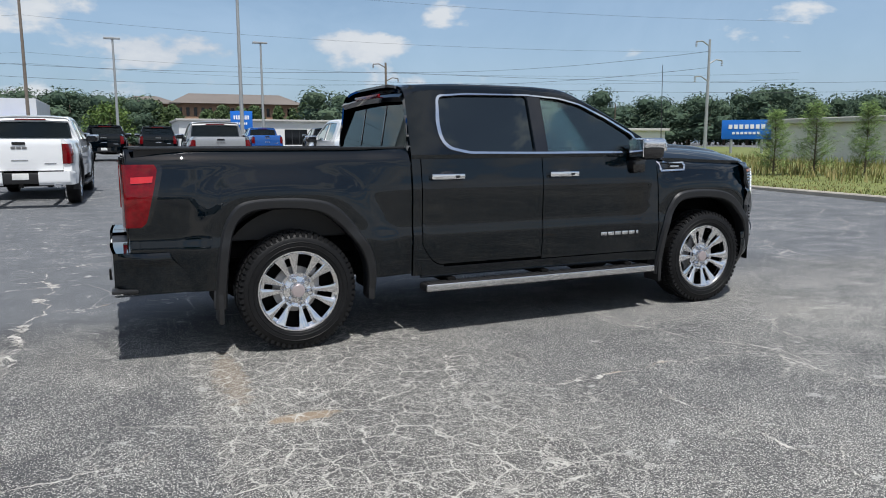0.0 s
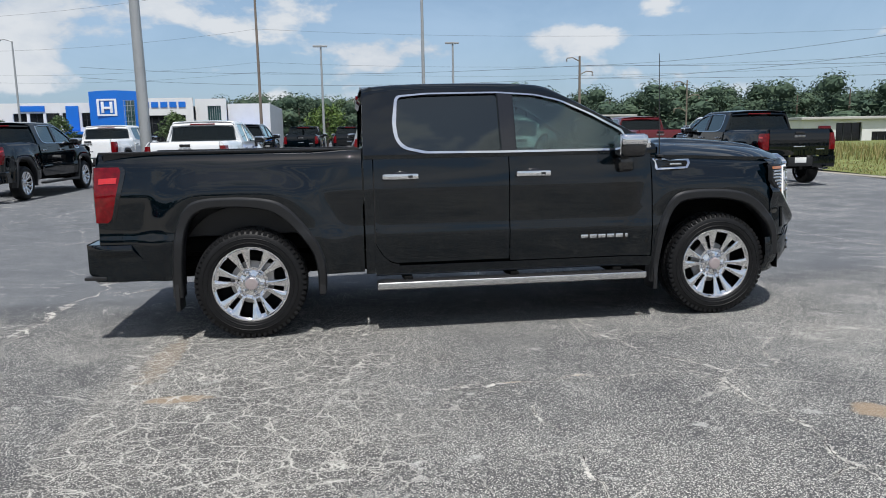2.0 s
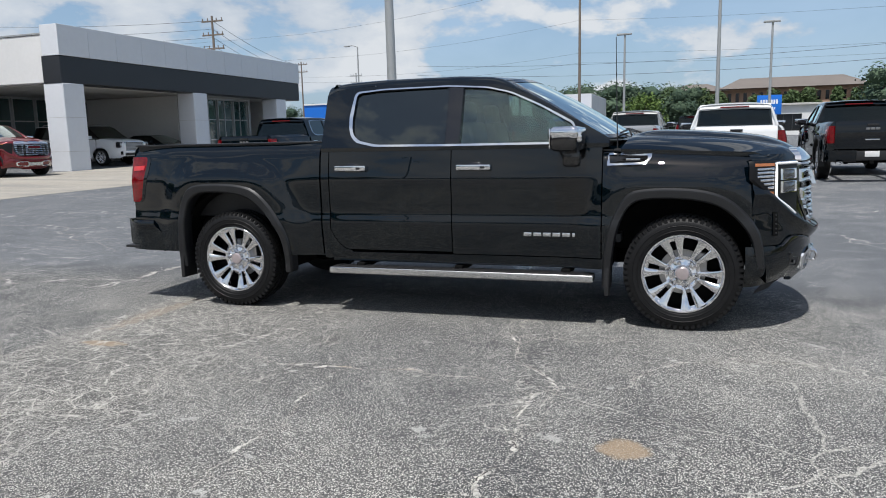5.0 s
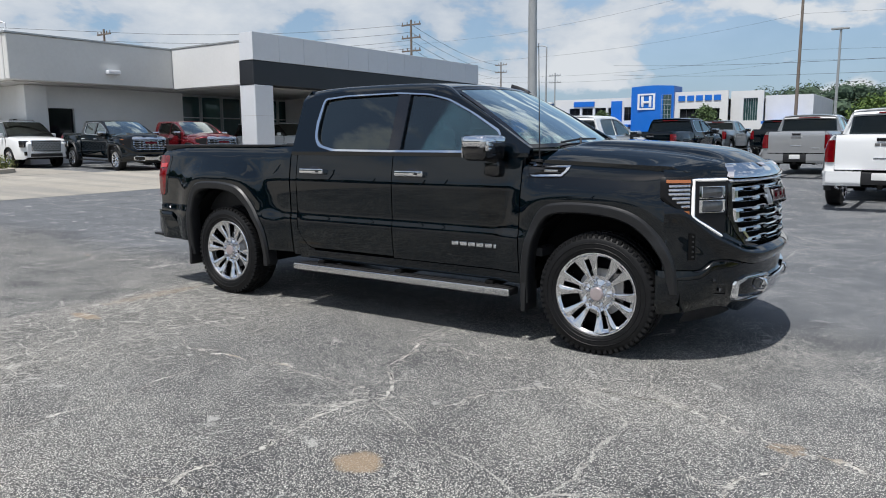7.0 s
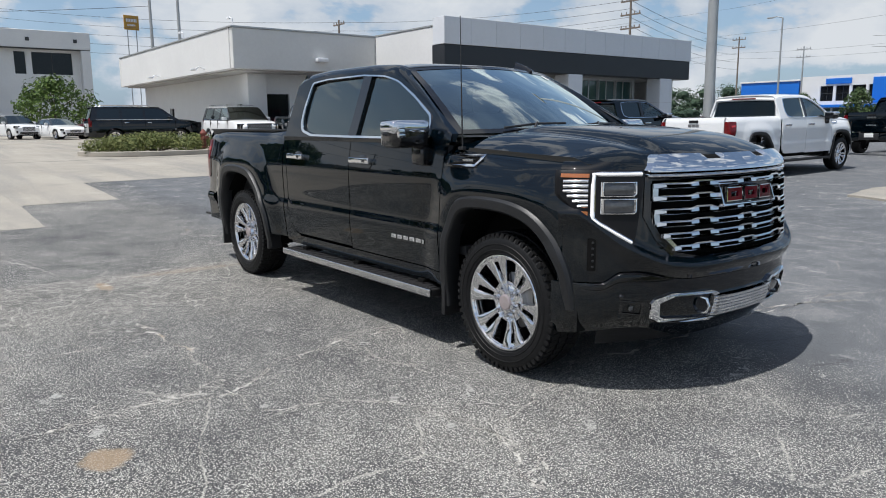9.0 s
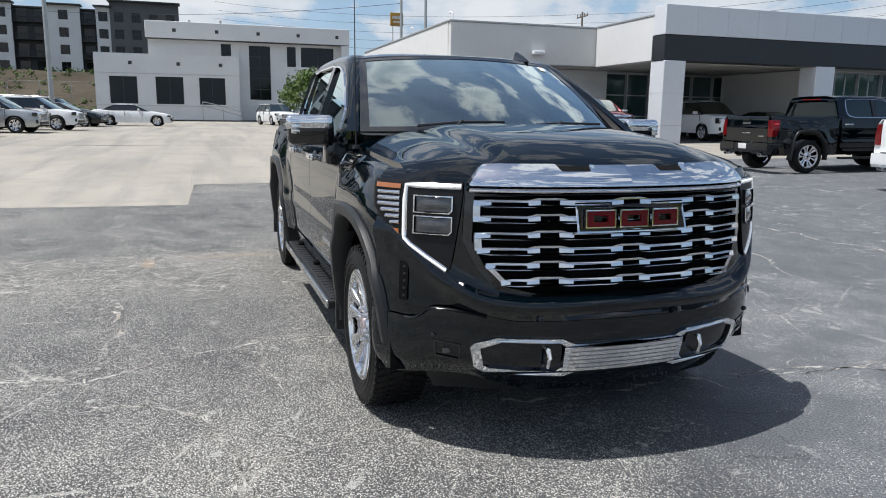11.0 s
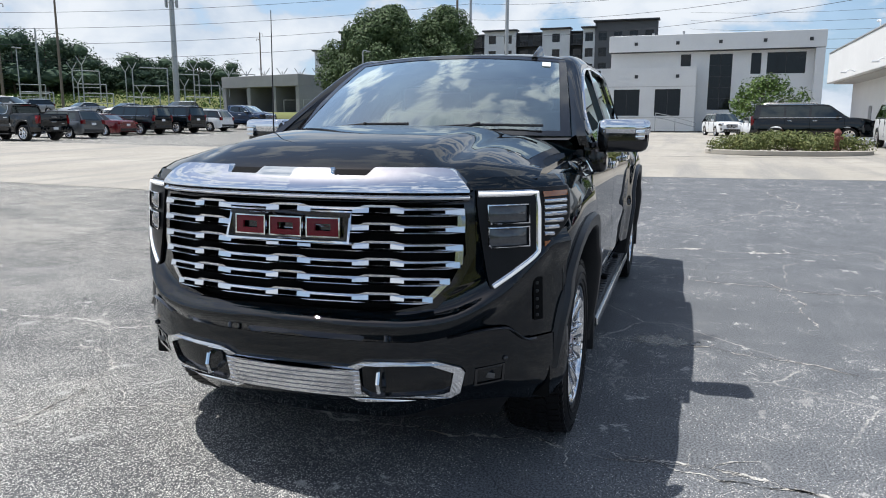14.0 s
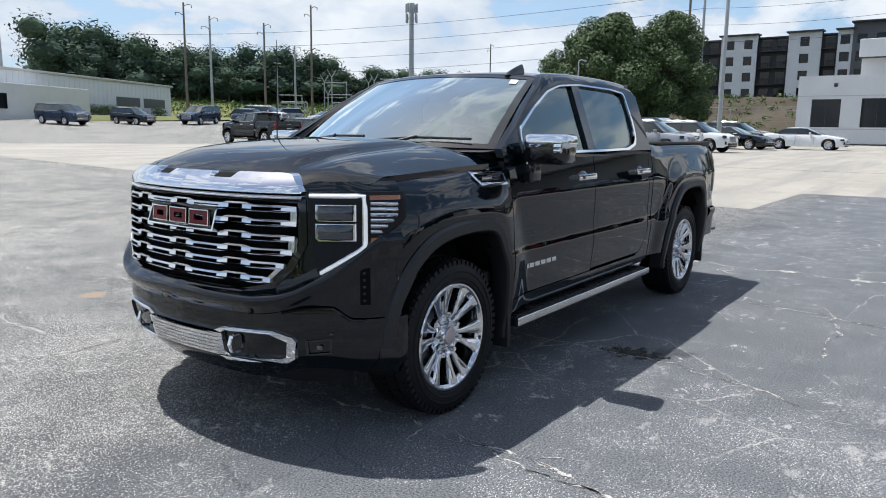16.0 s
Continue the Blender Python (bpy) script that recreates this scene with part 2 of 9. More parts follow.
# ---- mesh tools ----
from mathutils.geometry import tessellate_polygon


def part(name, bm, mat, parent=None, label="", smooth=True):
    """Links a bmesh as one mesh object, under a thing or a part if one is given."""
    me = bpy.data.meshes.new(name)
    bmesh.ops.recalc_face_normals(bm, faces=bm.faces)
    if smooth:
        for f in bm.faces:
            f.smooth = True
    bm.to_mesh(me)
    bm.free()
    if smooth:
        me.set_sharp_from_angle(angle=radians(32))
    me.materials.append(mat)
    ob = new(name, me)
    if parent is not None:
        ob.parent = parent
    if label:
        ob["label"] = label
    return ob


def thing(name, m, label, category, group="", kind=""):
    e = new(name)
    e.empty_display_size = 0.2
    e.matrix_basis = m
    return tagged(e, label, category, group, kind)


FINE = [1.0]      # share of the divisions used; the vehicles far off need fewer


def grid(bm, fn, nu, nv):
    """A sheet of quads through fn(u, v), u and v from 0 to 1."""
    nu, nv = max(1, int(nu * FINE[0] + 0.5)), max(1, int(nv * FINE[0] + 0.5))
    vs = [[bm.verts.new(fn(i / nu, j / nv)) for j in range(nv + 1)] for i in range(nu + 1)]
    for i in range(nu):
        for j in range(nv):
            bm.faces.new((vs[i][j], vs[i + 1][j], vs[i + 1][j + 1], vs[i][j + 1]))
    return vs


def skirt(bm, shift):
    """Turns the open edges of a sheet inwards by shift."""
    edges = [e for e in bm.edges if len(e.link_faces) == 1]
    made = bmesh.ops.extrude_edge_only(bm, edges=edges)["geom"]
    bmesh.ops.translate(bm, vec=shift, verts=[g for g in made if isinstance(g, bmesh.types.BMVert)])


def box(bm, c, s, bevel=0.0, turn=None, segs=2):
    """A box of size s round c, with bevelled edges."""
    made = bmesh.ops.create_cube(bm, size=1.0)["verts"]
    for v in made:
        v.co = Vector((v.co.x * s[0], v.co.y * s[1], v.co.z * s[2]))
    if bevel > 0:
        es = list({e for v in made for e in v.link_edges})
        r = bmesh.ops.bevel(bm, geom=es, offset=bevel, segments=segs, affect="EDGES", profile=0.6)
        made = list({v for f in r["faces"] for v in f.verts} | {v for v in made if v.is_valid})
    mat = Matrix.Translation(c) @ (turn.to_4x4() if turn is not None else Matrix.Identity(4))
    for v in made:
        v.co = mat @ v.co
    return made


def tube(bm, pts, r, n=8, r2=None):
    """A round bar along pts, from radius r to r2."""
    pts = [Vector(p) for p in pts]
    r2 = r if r2 is None else r2
    rings = []
    for i, p in enumerate(pts):
        d = (pts[min(i + 1, len(pts) - 1)] - pts[max(i - 1, 0)]).normalized()
        a = d.orthogonal().normalized() if i == 0 else (a - d * a.dot(d)).normalized()
        b = d.cross(a)
        k = r + (r2 - r) * i / max(1, len(pts) - 1)
        rings.append([bm.verts.new(p + (a * math.cos(q) + b * math.sin(q)) * k) for q in [2 * math.pi * t / n for t in range(n)]])
    for r0, r1 in zip(rings, rings[1:]):
        for t in range(n):
            bm.faces.new((r0[t], r0[(t + 1) % n], r1[(t + 1) % n], r1[t]))
    bm.faces.new(rings[0][::-1])
    bm.faces.new(rings[-1])


def lathe(bm, prof, n=48, closed=False):
    """Turns a profile of (radius, place along y) about the y axis."""
    n = int(n * FINE[0] + 0.5)
    rings = [[bm.verts.new((r * math.cos(a), y, r * math.sin(a))) for a in [2 * math.pi * t / n for t in range(n)]] for r, y in prof]
    pairs = list(zip(rings, rings[1:])) + ([(rings[-1], rings[0])] if closed else [])
    for r0, r1 in pairs:
        for t in range(n):
            bm.faces.new((r0[t], r0[(t + 1) % n], r1[(t + 1) % n], r1[t]))


def dense(poly, step):
    """The outline with its long edges divided."""
    out = []
    for a, b in zip(poly, poly[1:] + poly[:1]):
        k = max(1, int(math.hypot(b[0] - a[0], b[1] - a[1]) / step))
        out += [(a[0] + (b[0] - a[0]) * i / k, a[1] + (b[1] - a[1]) * i / k) for i in range(k)]
    return out


def plate(bm, loops, at, back, step=0.08):
    """A flat or bent plate with holes: loops[0] is its outline, the others are holes; at(u, v) gives places; back is its thickness as a shift."""
    loops = [dense(lp, step) for lp in loops]
    flat = [p for lp in loops for p in lp]
    tris = tessellate_polygon([[Vector((u, v, 0)) for u, v in lp] for lp in loops])
    front = [bm.verts.new(at(u, v)) for u, v in flat]
    rear = [bm.verts.new(Vector(at(u, v)) + Vector(back)) for u, v in flat]
    for t in tris:
        if len(set(t)) == 3:
            try:
                bm.faces.new([front[i] for i in t])
                bm.faces.new([rear[i] for i in reversed(t)])
            except ValueError:
                pass
    k = 0
    for lp in loops:
        n = len(lp)
        for i in range(n):
            a, b = k + i, k + (i + 1) % n
            try:
                bm.faces.new((front[a], front[b], rear[b], rear[a]))
            except ValueError:
                pass
        k += n


def curve1(xs, ys):
    """A smooth curve y(x) through the given points (monotone cubic)."""
    xs, ys = list(xs), list(ys)
    n = len(xs)
    d = [(ys[i + 1] - ys[i]) / (xs[i + 1] - xs[i]) for i in range(n - 1)]
    m = [d[0]] + [0.0 if d[i - 1] * d[i] <= 0 else 2 * d[i - 1] * d[i] / (d[i - 1] + d[i]) for i in range(1, n - 1)] + [d[-1]]

    def f(x):
        if x <= xs[0]:
            return ys[0]
        if x >= xs[-1]:
            return ys[-1]
        i = max(k for k in range(n - 1) if xs[k] <= x)
        h = xs[i + 1] - xs[i]
        t = (x - xs[i]) / h
        return (ys[i] * (1 + 2 * t) * (1 - t) ** 2 + h * m[i] * t * (1 - t) ** 2 + ys[i + 1] * t * t * (3 - 2 * t) + h * m[i + 1] * t * t * (t - 1))
    return f


def smooth(a, b, x):
    t = min(1.0, max(0.0, (x - a) / (b - a)))
    return t * t * (3 - 2 * t)


def repaint(ob, swap):
    """Gives a copied thing other materials, object by object."""
    for o in (ob, *ob.children_recursive):
        if o.type == "MESH":
            for s in o.material_slots:
                if s.material in swap:
                    want = swap[s.material]
                    s.link = "OBJECT"
                    s.material = want
    return ob


def rise(x, y):
    """The height of the lot: it climbs gently away from the truck."""
    d = math.hypot(x - 3.0, y - 5.5) - 5.0
    h = 0.0165 * max(0.0, d) if d < 30 else 0.0165 * 30 + 0.004 * (d - 30)
    h = min(h * smooth(0, 6, d), 0.85)
    # the far lot climbs more towards the shed and the slope
    turn = (-0.73 * (x - 3.0) - 0.68 * (y - 5.5)) / max(1.0, d + 5.0)
    return h + 2.2 * smooth(34, 105, d) * smooth(0.80, 0.90, turn)
# ---- the lot ----
WET = (2.92, 7.60)


def asphalt_mat():
    m = NT("worn_asphalt")
    v = m.coords()
    big, mid, small = m.noise(v, 0.35, 5.0, 0.6), m.noise(v, 1.9, 6.0, 0.65), m.noise(v, 14.0, 4.0, 0.6)
    grit, pits = m.noise(v, 150.0, 2.0, 0.8), m.noise(v, 110.0, 2.0, 0.7)
    sx = m.n("SeparateXYZ")
    m.link(v, sx.inputs[0])
    X, Y = sx.outputs[0], sx.outputs[1]
    off = lambda f, k: m.math("MULTIPLY", m.math("SUBTRACT", f, 0.5), k)
    col = m.ramp(m.math("ADD", big, off(mid, 0.5)), [(0.32, (0.050, 0.052, 0.055)), (0.52, (0.074, 0.075, 0.074)), (0.70, (0.112, 0.109, 0.101))])
    # the near half is worn to the stone; beyond the truck the lot was sealed later: smooth, blue-grey, few bare stones
    sealed = m.ramp(m.math("MULTIPLY", m.math("ADD", Y, off(big, 3.0)), 0.05), [(0.285, 0.0), (0.345, 1.0)])
    ahead = m.math("MULTIPLY", m.ramp(m.math("MULTIPLY", m.math("ADD", X, off(mid, 2.5)), 0.1), [(0.53, 0.0), (0.60, 1.0)]), m.ramp(m.math("MULTIPLY", Y, 0.1), [(0.20, 0.0), (0.34, 1.0)]))
    smoothed = m.math("MAXIMUM", sealed, m.math("MULTIPLY", ahead, 0.30))
    col = m.mix(smoothed, col, m.ramp(m.math("ADD", mid, off(big, 0.6)), [(0.3, (0.097, 0.103, 0.111)), (0.7, (0.138, 0.143, 0.150))]))
    # long dusty, paler ground towards the far lot
    dusty = m.ramp(m.math("MULTIPLY", m.math("ADD", m.math("SUBTRACT", 20.0, Y), off(big, 9.0)), 0.025), [(0.46, 0.0), (0.58, 1.0)])
    col = m.mix(m.math("MULTIPLY", dusty, 0.62), col, m.ramp(m.math("ADD", mid, off(big, 0.8)), [(0.35, (0.165, 0.160, 0.146)), (0.65, (0.270, 0.252, 0.212))]))
    brown = m.mix(1.0, m.ramp(m.math("ADD", mid, off(small, 0.5)), [(0.58, 0.0), (0.66, 0.7)]), m.mix(1.0, dusty, m.ramp(big, [(0.48, 0.0), (0.58, 1.0)]), "MULTIPLY"), "MULTIPLY")
    col = m.mix(brown, col, (0.27, 0.205, 0.125))

    # bare stones: pale specks of two sizes, thicker where the binder has worn away
    def stones(scale, size, cover):
        k = m.n("TexVoronoi", Scale=scale)
        m.link(v, k.inputs["Vector"])
        rnd = m.n("SeparateXYZ")
        m.link(k.outputs["Color"], rnd.inputs[0])
        dot = m.ramp(k.outputs["Distance"], [(size, 1.0), (size + 0.14, 0.0)])
        pick = m.math("GREATER_THAN", m.math("ADD", rnd.outputs[0], cover), 1.0)
        return m.math("MULTIPLY", dot, pick)
    wear = m.math("ADD", off(mid, 1.1), off(big, 0.8))
    wear = m.math("ADD", wear, m.math("MULTIPLY", m.ramp(m.math("MULTIPLY", X, 0.1), [(0.10, 0.0), (0.34, 1.0)]), 0.14))
    wear = m.math("SUBTRACT", wear, m.math("MULTIPLY", smoothed, 0.62))
    speck = m.math("MAXIMUM", stones(160.0, 0.37, m.math("ADD", wear, 0.54)), stones(88.0, 0.27, m.math("ADD", wear, 0.26)))
    col = m.mix(1.0, col, m.ramp(m.noise(v, 95.0, 4.0, 0.75), [(0.40, 0.36), (0.60, 1.60)]), "MULTIPLY")
    col = m.mix(m.math("MULTIPLY", speck, 0.92), col, m.ramp(grit, [(0.38, (0.34, 0.33, 0.30)), (0.60, (0.88, 0.86, 0.79))]))
    col = m.mix(m.math("MULTIPLY", m.ramp(pits, [(0.42, 0.92), (0.48, 0.0)]), m.math("SUBTRACT", 1.0, m.math("MULTIPLY", smoothed, 0.85))), col, (0.030, 0.031, 0.034))
    # pale scuffs, small and sharp-edged
    scuff = m.ramp(m.math("ADD", m.noise(v, 3.4, 8.0, 0.72), off(small, 0.35)), [(0.63, 0.0), (0.655, 0.9)])
    scuff = m.math("MULTIPLY", scuff, m.math("SUBTRACT", 1.0, m.math("MULTIPLY", ahead, 0.8)))
    scuff = m.mix(1.0, scuff, m.ramp(grit, [(0.42, 0.15), (0.52, 1.0)]), "MULTIPLY")
    col = m.mix(scuff, col, (0.44, 0.435, 0.405))

    # flakes of pale old surface left in the sealed part, strung out sideways
    fl = m.noise(m.coords((0.9, 1.9, 1.0)), 3.1, 9.0, 0.70)
    flake = m.math("MULTIPLY", m.ramp(m.math("ADD", fl, off(small, 0.30)), [(0.600, 0.0), (0.622, 0.70)]), m.math("MULTIPLY", m.math("MULTIPLY", sealed, m.ramp(m.math("MULTIPLY", m.math("ADD", X, off(mid, 2.5)), 0.1), [(0.40, 0.75), (0.56, 0.0)])), m.ramp(big, [(0.42, 0.15), (0.58, 1.0)])))
    col = m.mix(m.mix(1.0, flake, m.ramp(grit, [(0.40, 0.25), (0.52, 1.0)]), "MULTIPLY"), col, (0.43, 0.42, 0.39))

    # sandy hollows and a wet spot
    def spot(cx, cy, rx, ry, ragged):
        dx = m.math("MULTIPLY", m.math("SUBTRACT", X, cx), 1.0 / rx)
        dy = m.math("MULTIPLY", m.math("SUBTRACT", Y, cy), 1.0 / ry)
        d = m.math("SQRT", m.math("ADD", m.math("MULTIPLY", dx, dx), m.math("MULTIPLY", dy, dy)))
        d = m.math("ADD", d, m.math("MULTIPLY", m.math("SUBTRACT", small, 0.5), ragged))
        return m.ramp(m.math("MULTIPLY", d, 0.5), [(0.38, 1.0), (0.55, 0.0)])
    sand = m.math("MAXIMUM", spot(4.37, 3.07, 0.12, 0.11, 1.0), spot(0.57, 3.9, 0.19, 0.07, 1.4))
    sand = m.math("MAXIMUM", sand, m.math("MULTIPLY", spot(0.30, 4.75, 0.10, 0.55, 2.2), 0.45))
    sand = m.math("MAXIMUM", sand, m.math("MULTIPLY", spot(5.97, 4.32, 0.08, 0.07, 2.4), 0.7))
    col = m.mix(m.math("MULTIPLY", sand, m.ramp(grit, [(0.35, 0.40), (0.6, 0.95)])), col, (0.29, 0.215, 0.14))
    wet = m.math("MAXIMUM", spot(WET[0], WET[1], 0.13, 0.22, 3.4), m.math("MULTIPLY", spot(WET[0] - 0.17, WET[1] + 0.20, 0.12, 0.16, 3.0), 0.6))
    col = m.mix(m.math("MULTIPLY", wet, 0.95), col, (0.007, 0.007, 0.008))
    # webs of pale cracks
    def warp(scale, amount, src):
        wob = m.n("TexNoise", Scale=scale, Detail=3.0)
        m.link(src, wob.inputs["Vector"])
        wv = m.n("Mix", data_type="VECTOR")
        wv.inputs["Factor"].default_value = amount
        m.link(src, [i for i in wv.inputs if i.name == "A" and i.type == "VECTOR"][0])
        m.link(wob.outputs["Color"], [i for i in wv.inputs if i.name == "B" and i.type == "VECTOR"][0])
        return wv.outputs[1]
    vec = warp(30.0, 0.028, warp(2.4, 0.12, v))

    def web(scale, width, crisp=0.5):
        k = m.n("TexVoronoi", feature="DISTANCE_TO_EDGE", Scale=scale)
        m.link(vec, k.inputs["Vector"])
        return m.ramp(k.outputs["Distance"], [(0.0, 1.0), (width * crisp, 0.85), (width, 0.0)])
    # the crazed strip: sharp on its rear edge, dying out ahead
    x = m.math("ADD", X, off(mid, 0.14))
    x2 = m.math("ADD", X, off(mid, 3.4))
    edge = m.math("MULTIPLY", m.ramp(x, [(0.06, 0.0), (0.11, 1.0)]), m.ramp(m.math("MULTIPLY", x2, 0.25), [(0.36, 1.0), (0.60, 0.0)]))
    yy = m.math("MULTIPLY", m.math("ABSOLUTE", m.math("SUBTRACT", Y, 2.6)), 0.1)
    near = m.math("MULTIPLY", edge, m.ramp(yy, [(0.28, 1.0), (0.36, 0.0)]))
    w1 = m.mix(1.0, m.mix(0.6, web(6.8, 0.026, 0.6), web(13.0, 0.034, 0.6), "SCREEN"), near, "MULTIPLY")
    # long thin cracks over the whole lot, some pale, some open and dark
    patch = m.ramp(m.math("ADD", m.noise(v, 0.45, 4.0), off(mid, 0.4)), [(0.48, 0.0), (0.58, 0.8)])
    w2 = m.mix(1.0, web(1.15, 0.0065), patch, "MULTIPLY")
    breakup = m.ramp(m.noise(v, 9.0, 5.0, 0.75), [(0.40, 0.15), (0.54, 1.0)])
    lines = m.mix(1.0, m.mix(1.0, w1, w2, "ADD"), breakup, "MULTIPLY")
    dark = m.mix(1.0, web(1.15, 0.0026, 0.8), m.ramp(m.noise(v, 0.8, 4.0), [(0.50, 0.0), (0.56, 0.8)]), "MULTIPLY")
    col = m.mix(m.math("MULTIPLY", near, 0.12), col, (0.150, 0.132, 0.106))
    col = m.mix(m.math("MULTIPLY", lines, 0.95), col, m.ramp(grit, [(0.35, (0.36, 0.345, 0.305)), (0.65, (0.56, 0.54, 0.49))]))
    col = m.mix(m.math("MULTIPLY", dark, 0.8), col, (0.025, 0.025, 0.027))
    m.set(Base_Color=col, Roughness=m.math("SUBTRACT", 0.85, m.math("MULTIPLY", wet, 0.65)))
    m.bsdf.inputs["Specular IOR Level"].default_value = 0.35
    h = m.math("SUBTRACT", m.math("ADD", m.math("MULTIPLY", grit, 0.5), m.math("MULTIPLY", pits, 0.5)), m.math("MULTIPLY", lines, 0.6))
    m.bump(h, 0.6, 0.006)
    return m.mat


def concrete_mat():
    m = NT("pale_concrete")
    v = m.coords()
    big, mid, fine = m.noise(v, 0.25, 5.0, 0.65), m.noise(v, 1.8, 5.0), m.noise(v, 60.0, 3.0)
    streak = m.noise(m.coords((0.12, 1.3, 1.0)), 1.0, 5.0)
    col = m.ramp(big, [(0.3, (0.235, 0.215, 0.18)), (0.7, (0.36, 0.33, 0.28))])
    col = m.mix(m.ramp(streak, [(0.46, 0.0), (0.66, 0.75)]), col, (0.17, 0.165, 0.155))
    col = m.mix(m.ramp(mid, [(0.50, 0.0), (0.72, 0.55)]), col, (0.20, 0.19, 0.17))
    col = m.mix(m.ramp(fine, [(0.50, 0.0), (0.62, 0.6)]), col, (0.43, 0.40, 0.345))
    m.set(Base_Color=col, Roughness=0.85)
    m.bump(fine, 0.3, 0.004)
    return m.mat


M["asphalt"], M["concrete"] = asphalt_mat(), concrete_mat()
M["grass"] = plain("mown_grass", (0.145, 0.165, 0.055), 0.9, 0, 0.45, 0.8, 0.6, spec=0.2)
M["far_ground"] = plain("dry_verge", (0.14, 0.15, 0.06), 0.95, 0, 0.4, 0.05, 0.0, spec=0.1)


def sheet(name, x0, x1, y0, y1, step, lift, mat, label, category="ground"):
    bm = bmesh.new()
    nx, ny = max(1, int((x1 - x0) / step)), max(1, int((y1 - y0) / step))
    grid(bm, lambda u, v: (x0 + (x1 - x0) * u, y0 + (y1 - y0) * v, rise(x0 + (x1 - x0) * u, y0 + (y1 - y0) * v) + lift), nx, ny)
    return tagged(part(name, bm, mat), label, category, kind="structure")


def ground():
    """One sheet, fine near the truck and coarse towards the horizon."""
    bm = bmesh.new()
    rad = [0, 2, 4, 5.5, 7, 8.5, 10, 12, 14, 17, 20, 25, 30, 35, 40, 50, 60, 80, 110, 150, 220, 350, 600, 1000, 1800, 3000]
    rings = []
    for r in rad[1:]:
        ring = []
        for k in range(96):
            a = 2 * math.pi * k / 96
            x, y = 3 + r * math.cos(a), 5.5 + r * math.sin(a)
            ring.append(bm.verts.new((x, y, rise(x, y))))
        rings.append(ring)
    c = bm.verts.new((3, 5.5, 0))
    for k in range(96):
        bm.faces.new((c, rings[0][k], rings[0][(k + 1) % 96]))
    for a, b in zip(rings, rings[1:]):
        for k in range(96):
            bm.faces.new((a[k], b[k], b[(k + 1) % 96], a[(k + 1) % 96]))
    return tagged(part("ground", bm, M["asphalt"]), "grey worn asphalt lot with pale cracks", "ground", kind="structure")


ground()
# ---- the pickup truck (x ahead from the rear axle, z up from the ground) ----
WB, TYRE_R = 3.745, 0.42


def rounded(pts, rounds=2):
    """An open line with its corners cut smooth."""
    for _ in range(rounds):
        out = [pts[0]]
        for (x0, y0), (x1, y1) in zip(pts, pts[1:]):
            out += [(x0 * 0.75 + x1 * 0.25, y0 * 0.75 + y1 * 0.25), (x0 * 0.25 + x1 * 0.75, y0 * 0.25 + y1 * 0.75)]
        pts = out + [pts[-1]]
    return pts


def bent(poly, step=0.07):
    """A closed outline with its corners softened and its long edges kept."""
    p = dense(poly, step)
    return rounded(p + p[:1], 2)[1:-1]


def even(pts, n):
    """n + 1 points at even steps along a line."""
    d = [0.0]
    for p, q in zip(pts, pts[1:]):
        d.append(d[-1] + math.hypot(q[0] - p[0], q[1] - p[1]))
    out, k = [], 0
    for i in range(n + 1):
        w = d[-1] * i / n
        while k < len(d) - 2 and d[k + 1] < w:
            k += 1
        t = (w - d[k]) / max(1e-9, d[k + 1] - d[k])
        out.append((pts[k][0] + (pts[k + 1][0] - pts[k][0]) * t, pts[k][1] + (pts[k + 1][1] - pts[k][1]) * t))
    return out


# wheel openings: square-shouldered behind, sloping ahead (place along the side from the hub, height)
ARCH = {0.0: (even(rounded([(-0.572, 0.34), (-0.560, 0.55), (-0.525, 0.84), (-0.458, 1.00), (-0.37, 1.076), (-0.10, 1.087), (0.14, 1.072), (0.285, 1.022), (0.43, 0.860), (0.545, 0.685), (0.576, 0.52), (0.566, 0.34)]), 64),
              even(rounded([(-0.492, 0.34), (-0.486, 0.55), (-0.454, 0.82), (-0.395, 0.955), (-0.29, 1.006), (-0.10, 1.010), (0.06, 0.998), (0.205, 0.962), (0.355, 0.825), (0.470, 0.665), (0.505, 0.52), (0.505, 0.34)]), 64)),
        WB: (even(rounded([(-0.575, 0.30), (-0.568, 0.49), (-0.532, 0.74), (-0.468, 0.90), (-0.40, 1.005), (-0.30, 1.036), (-0.10, 1.046), (0.12, 1.032), (0.275, 0.985), (0.40, 0.885), (0.50, 0.755), (0.536, 0.61), (0.545, 0.48)]), 64),
             even(rounded([(-0.506, 0.30), (-0.502, 0.49), (-0.468, 0.73), (-0.405, 0.88), (-0.34, 0.945), (-0.24, 0.964), (-0.08, 0.968), (0.09, 0.955), (0.235, 0.915), (0.355, 0.82), (0.450, 0.69), (0.472, 0.57), (0.478, 0.48)]), 64))}
ARCH_MID = {c: [((p[0] + q[0]) / 2, (p[1] + q[1]) / 2) for p, q in zip(*v)] for c, v in ARCH.items()}


def arch_z(x, c, base):
    """The height of a wheel opening's edge at x, half way across its lip."""
    u, best = x - c, base
    for (x0, z0), (x1, z1) in zip(ARCH_MID[c], ARCH_MID[c][1:]):
        if min(x0, x1) <= u <= max(x0, x1) and abs(x1 - x0) > 1e-6:
            best = max(best, z0 + (z1 - z0) * (u - x0) / (x1 - x0))
    return best


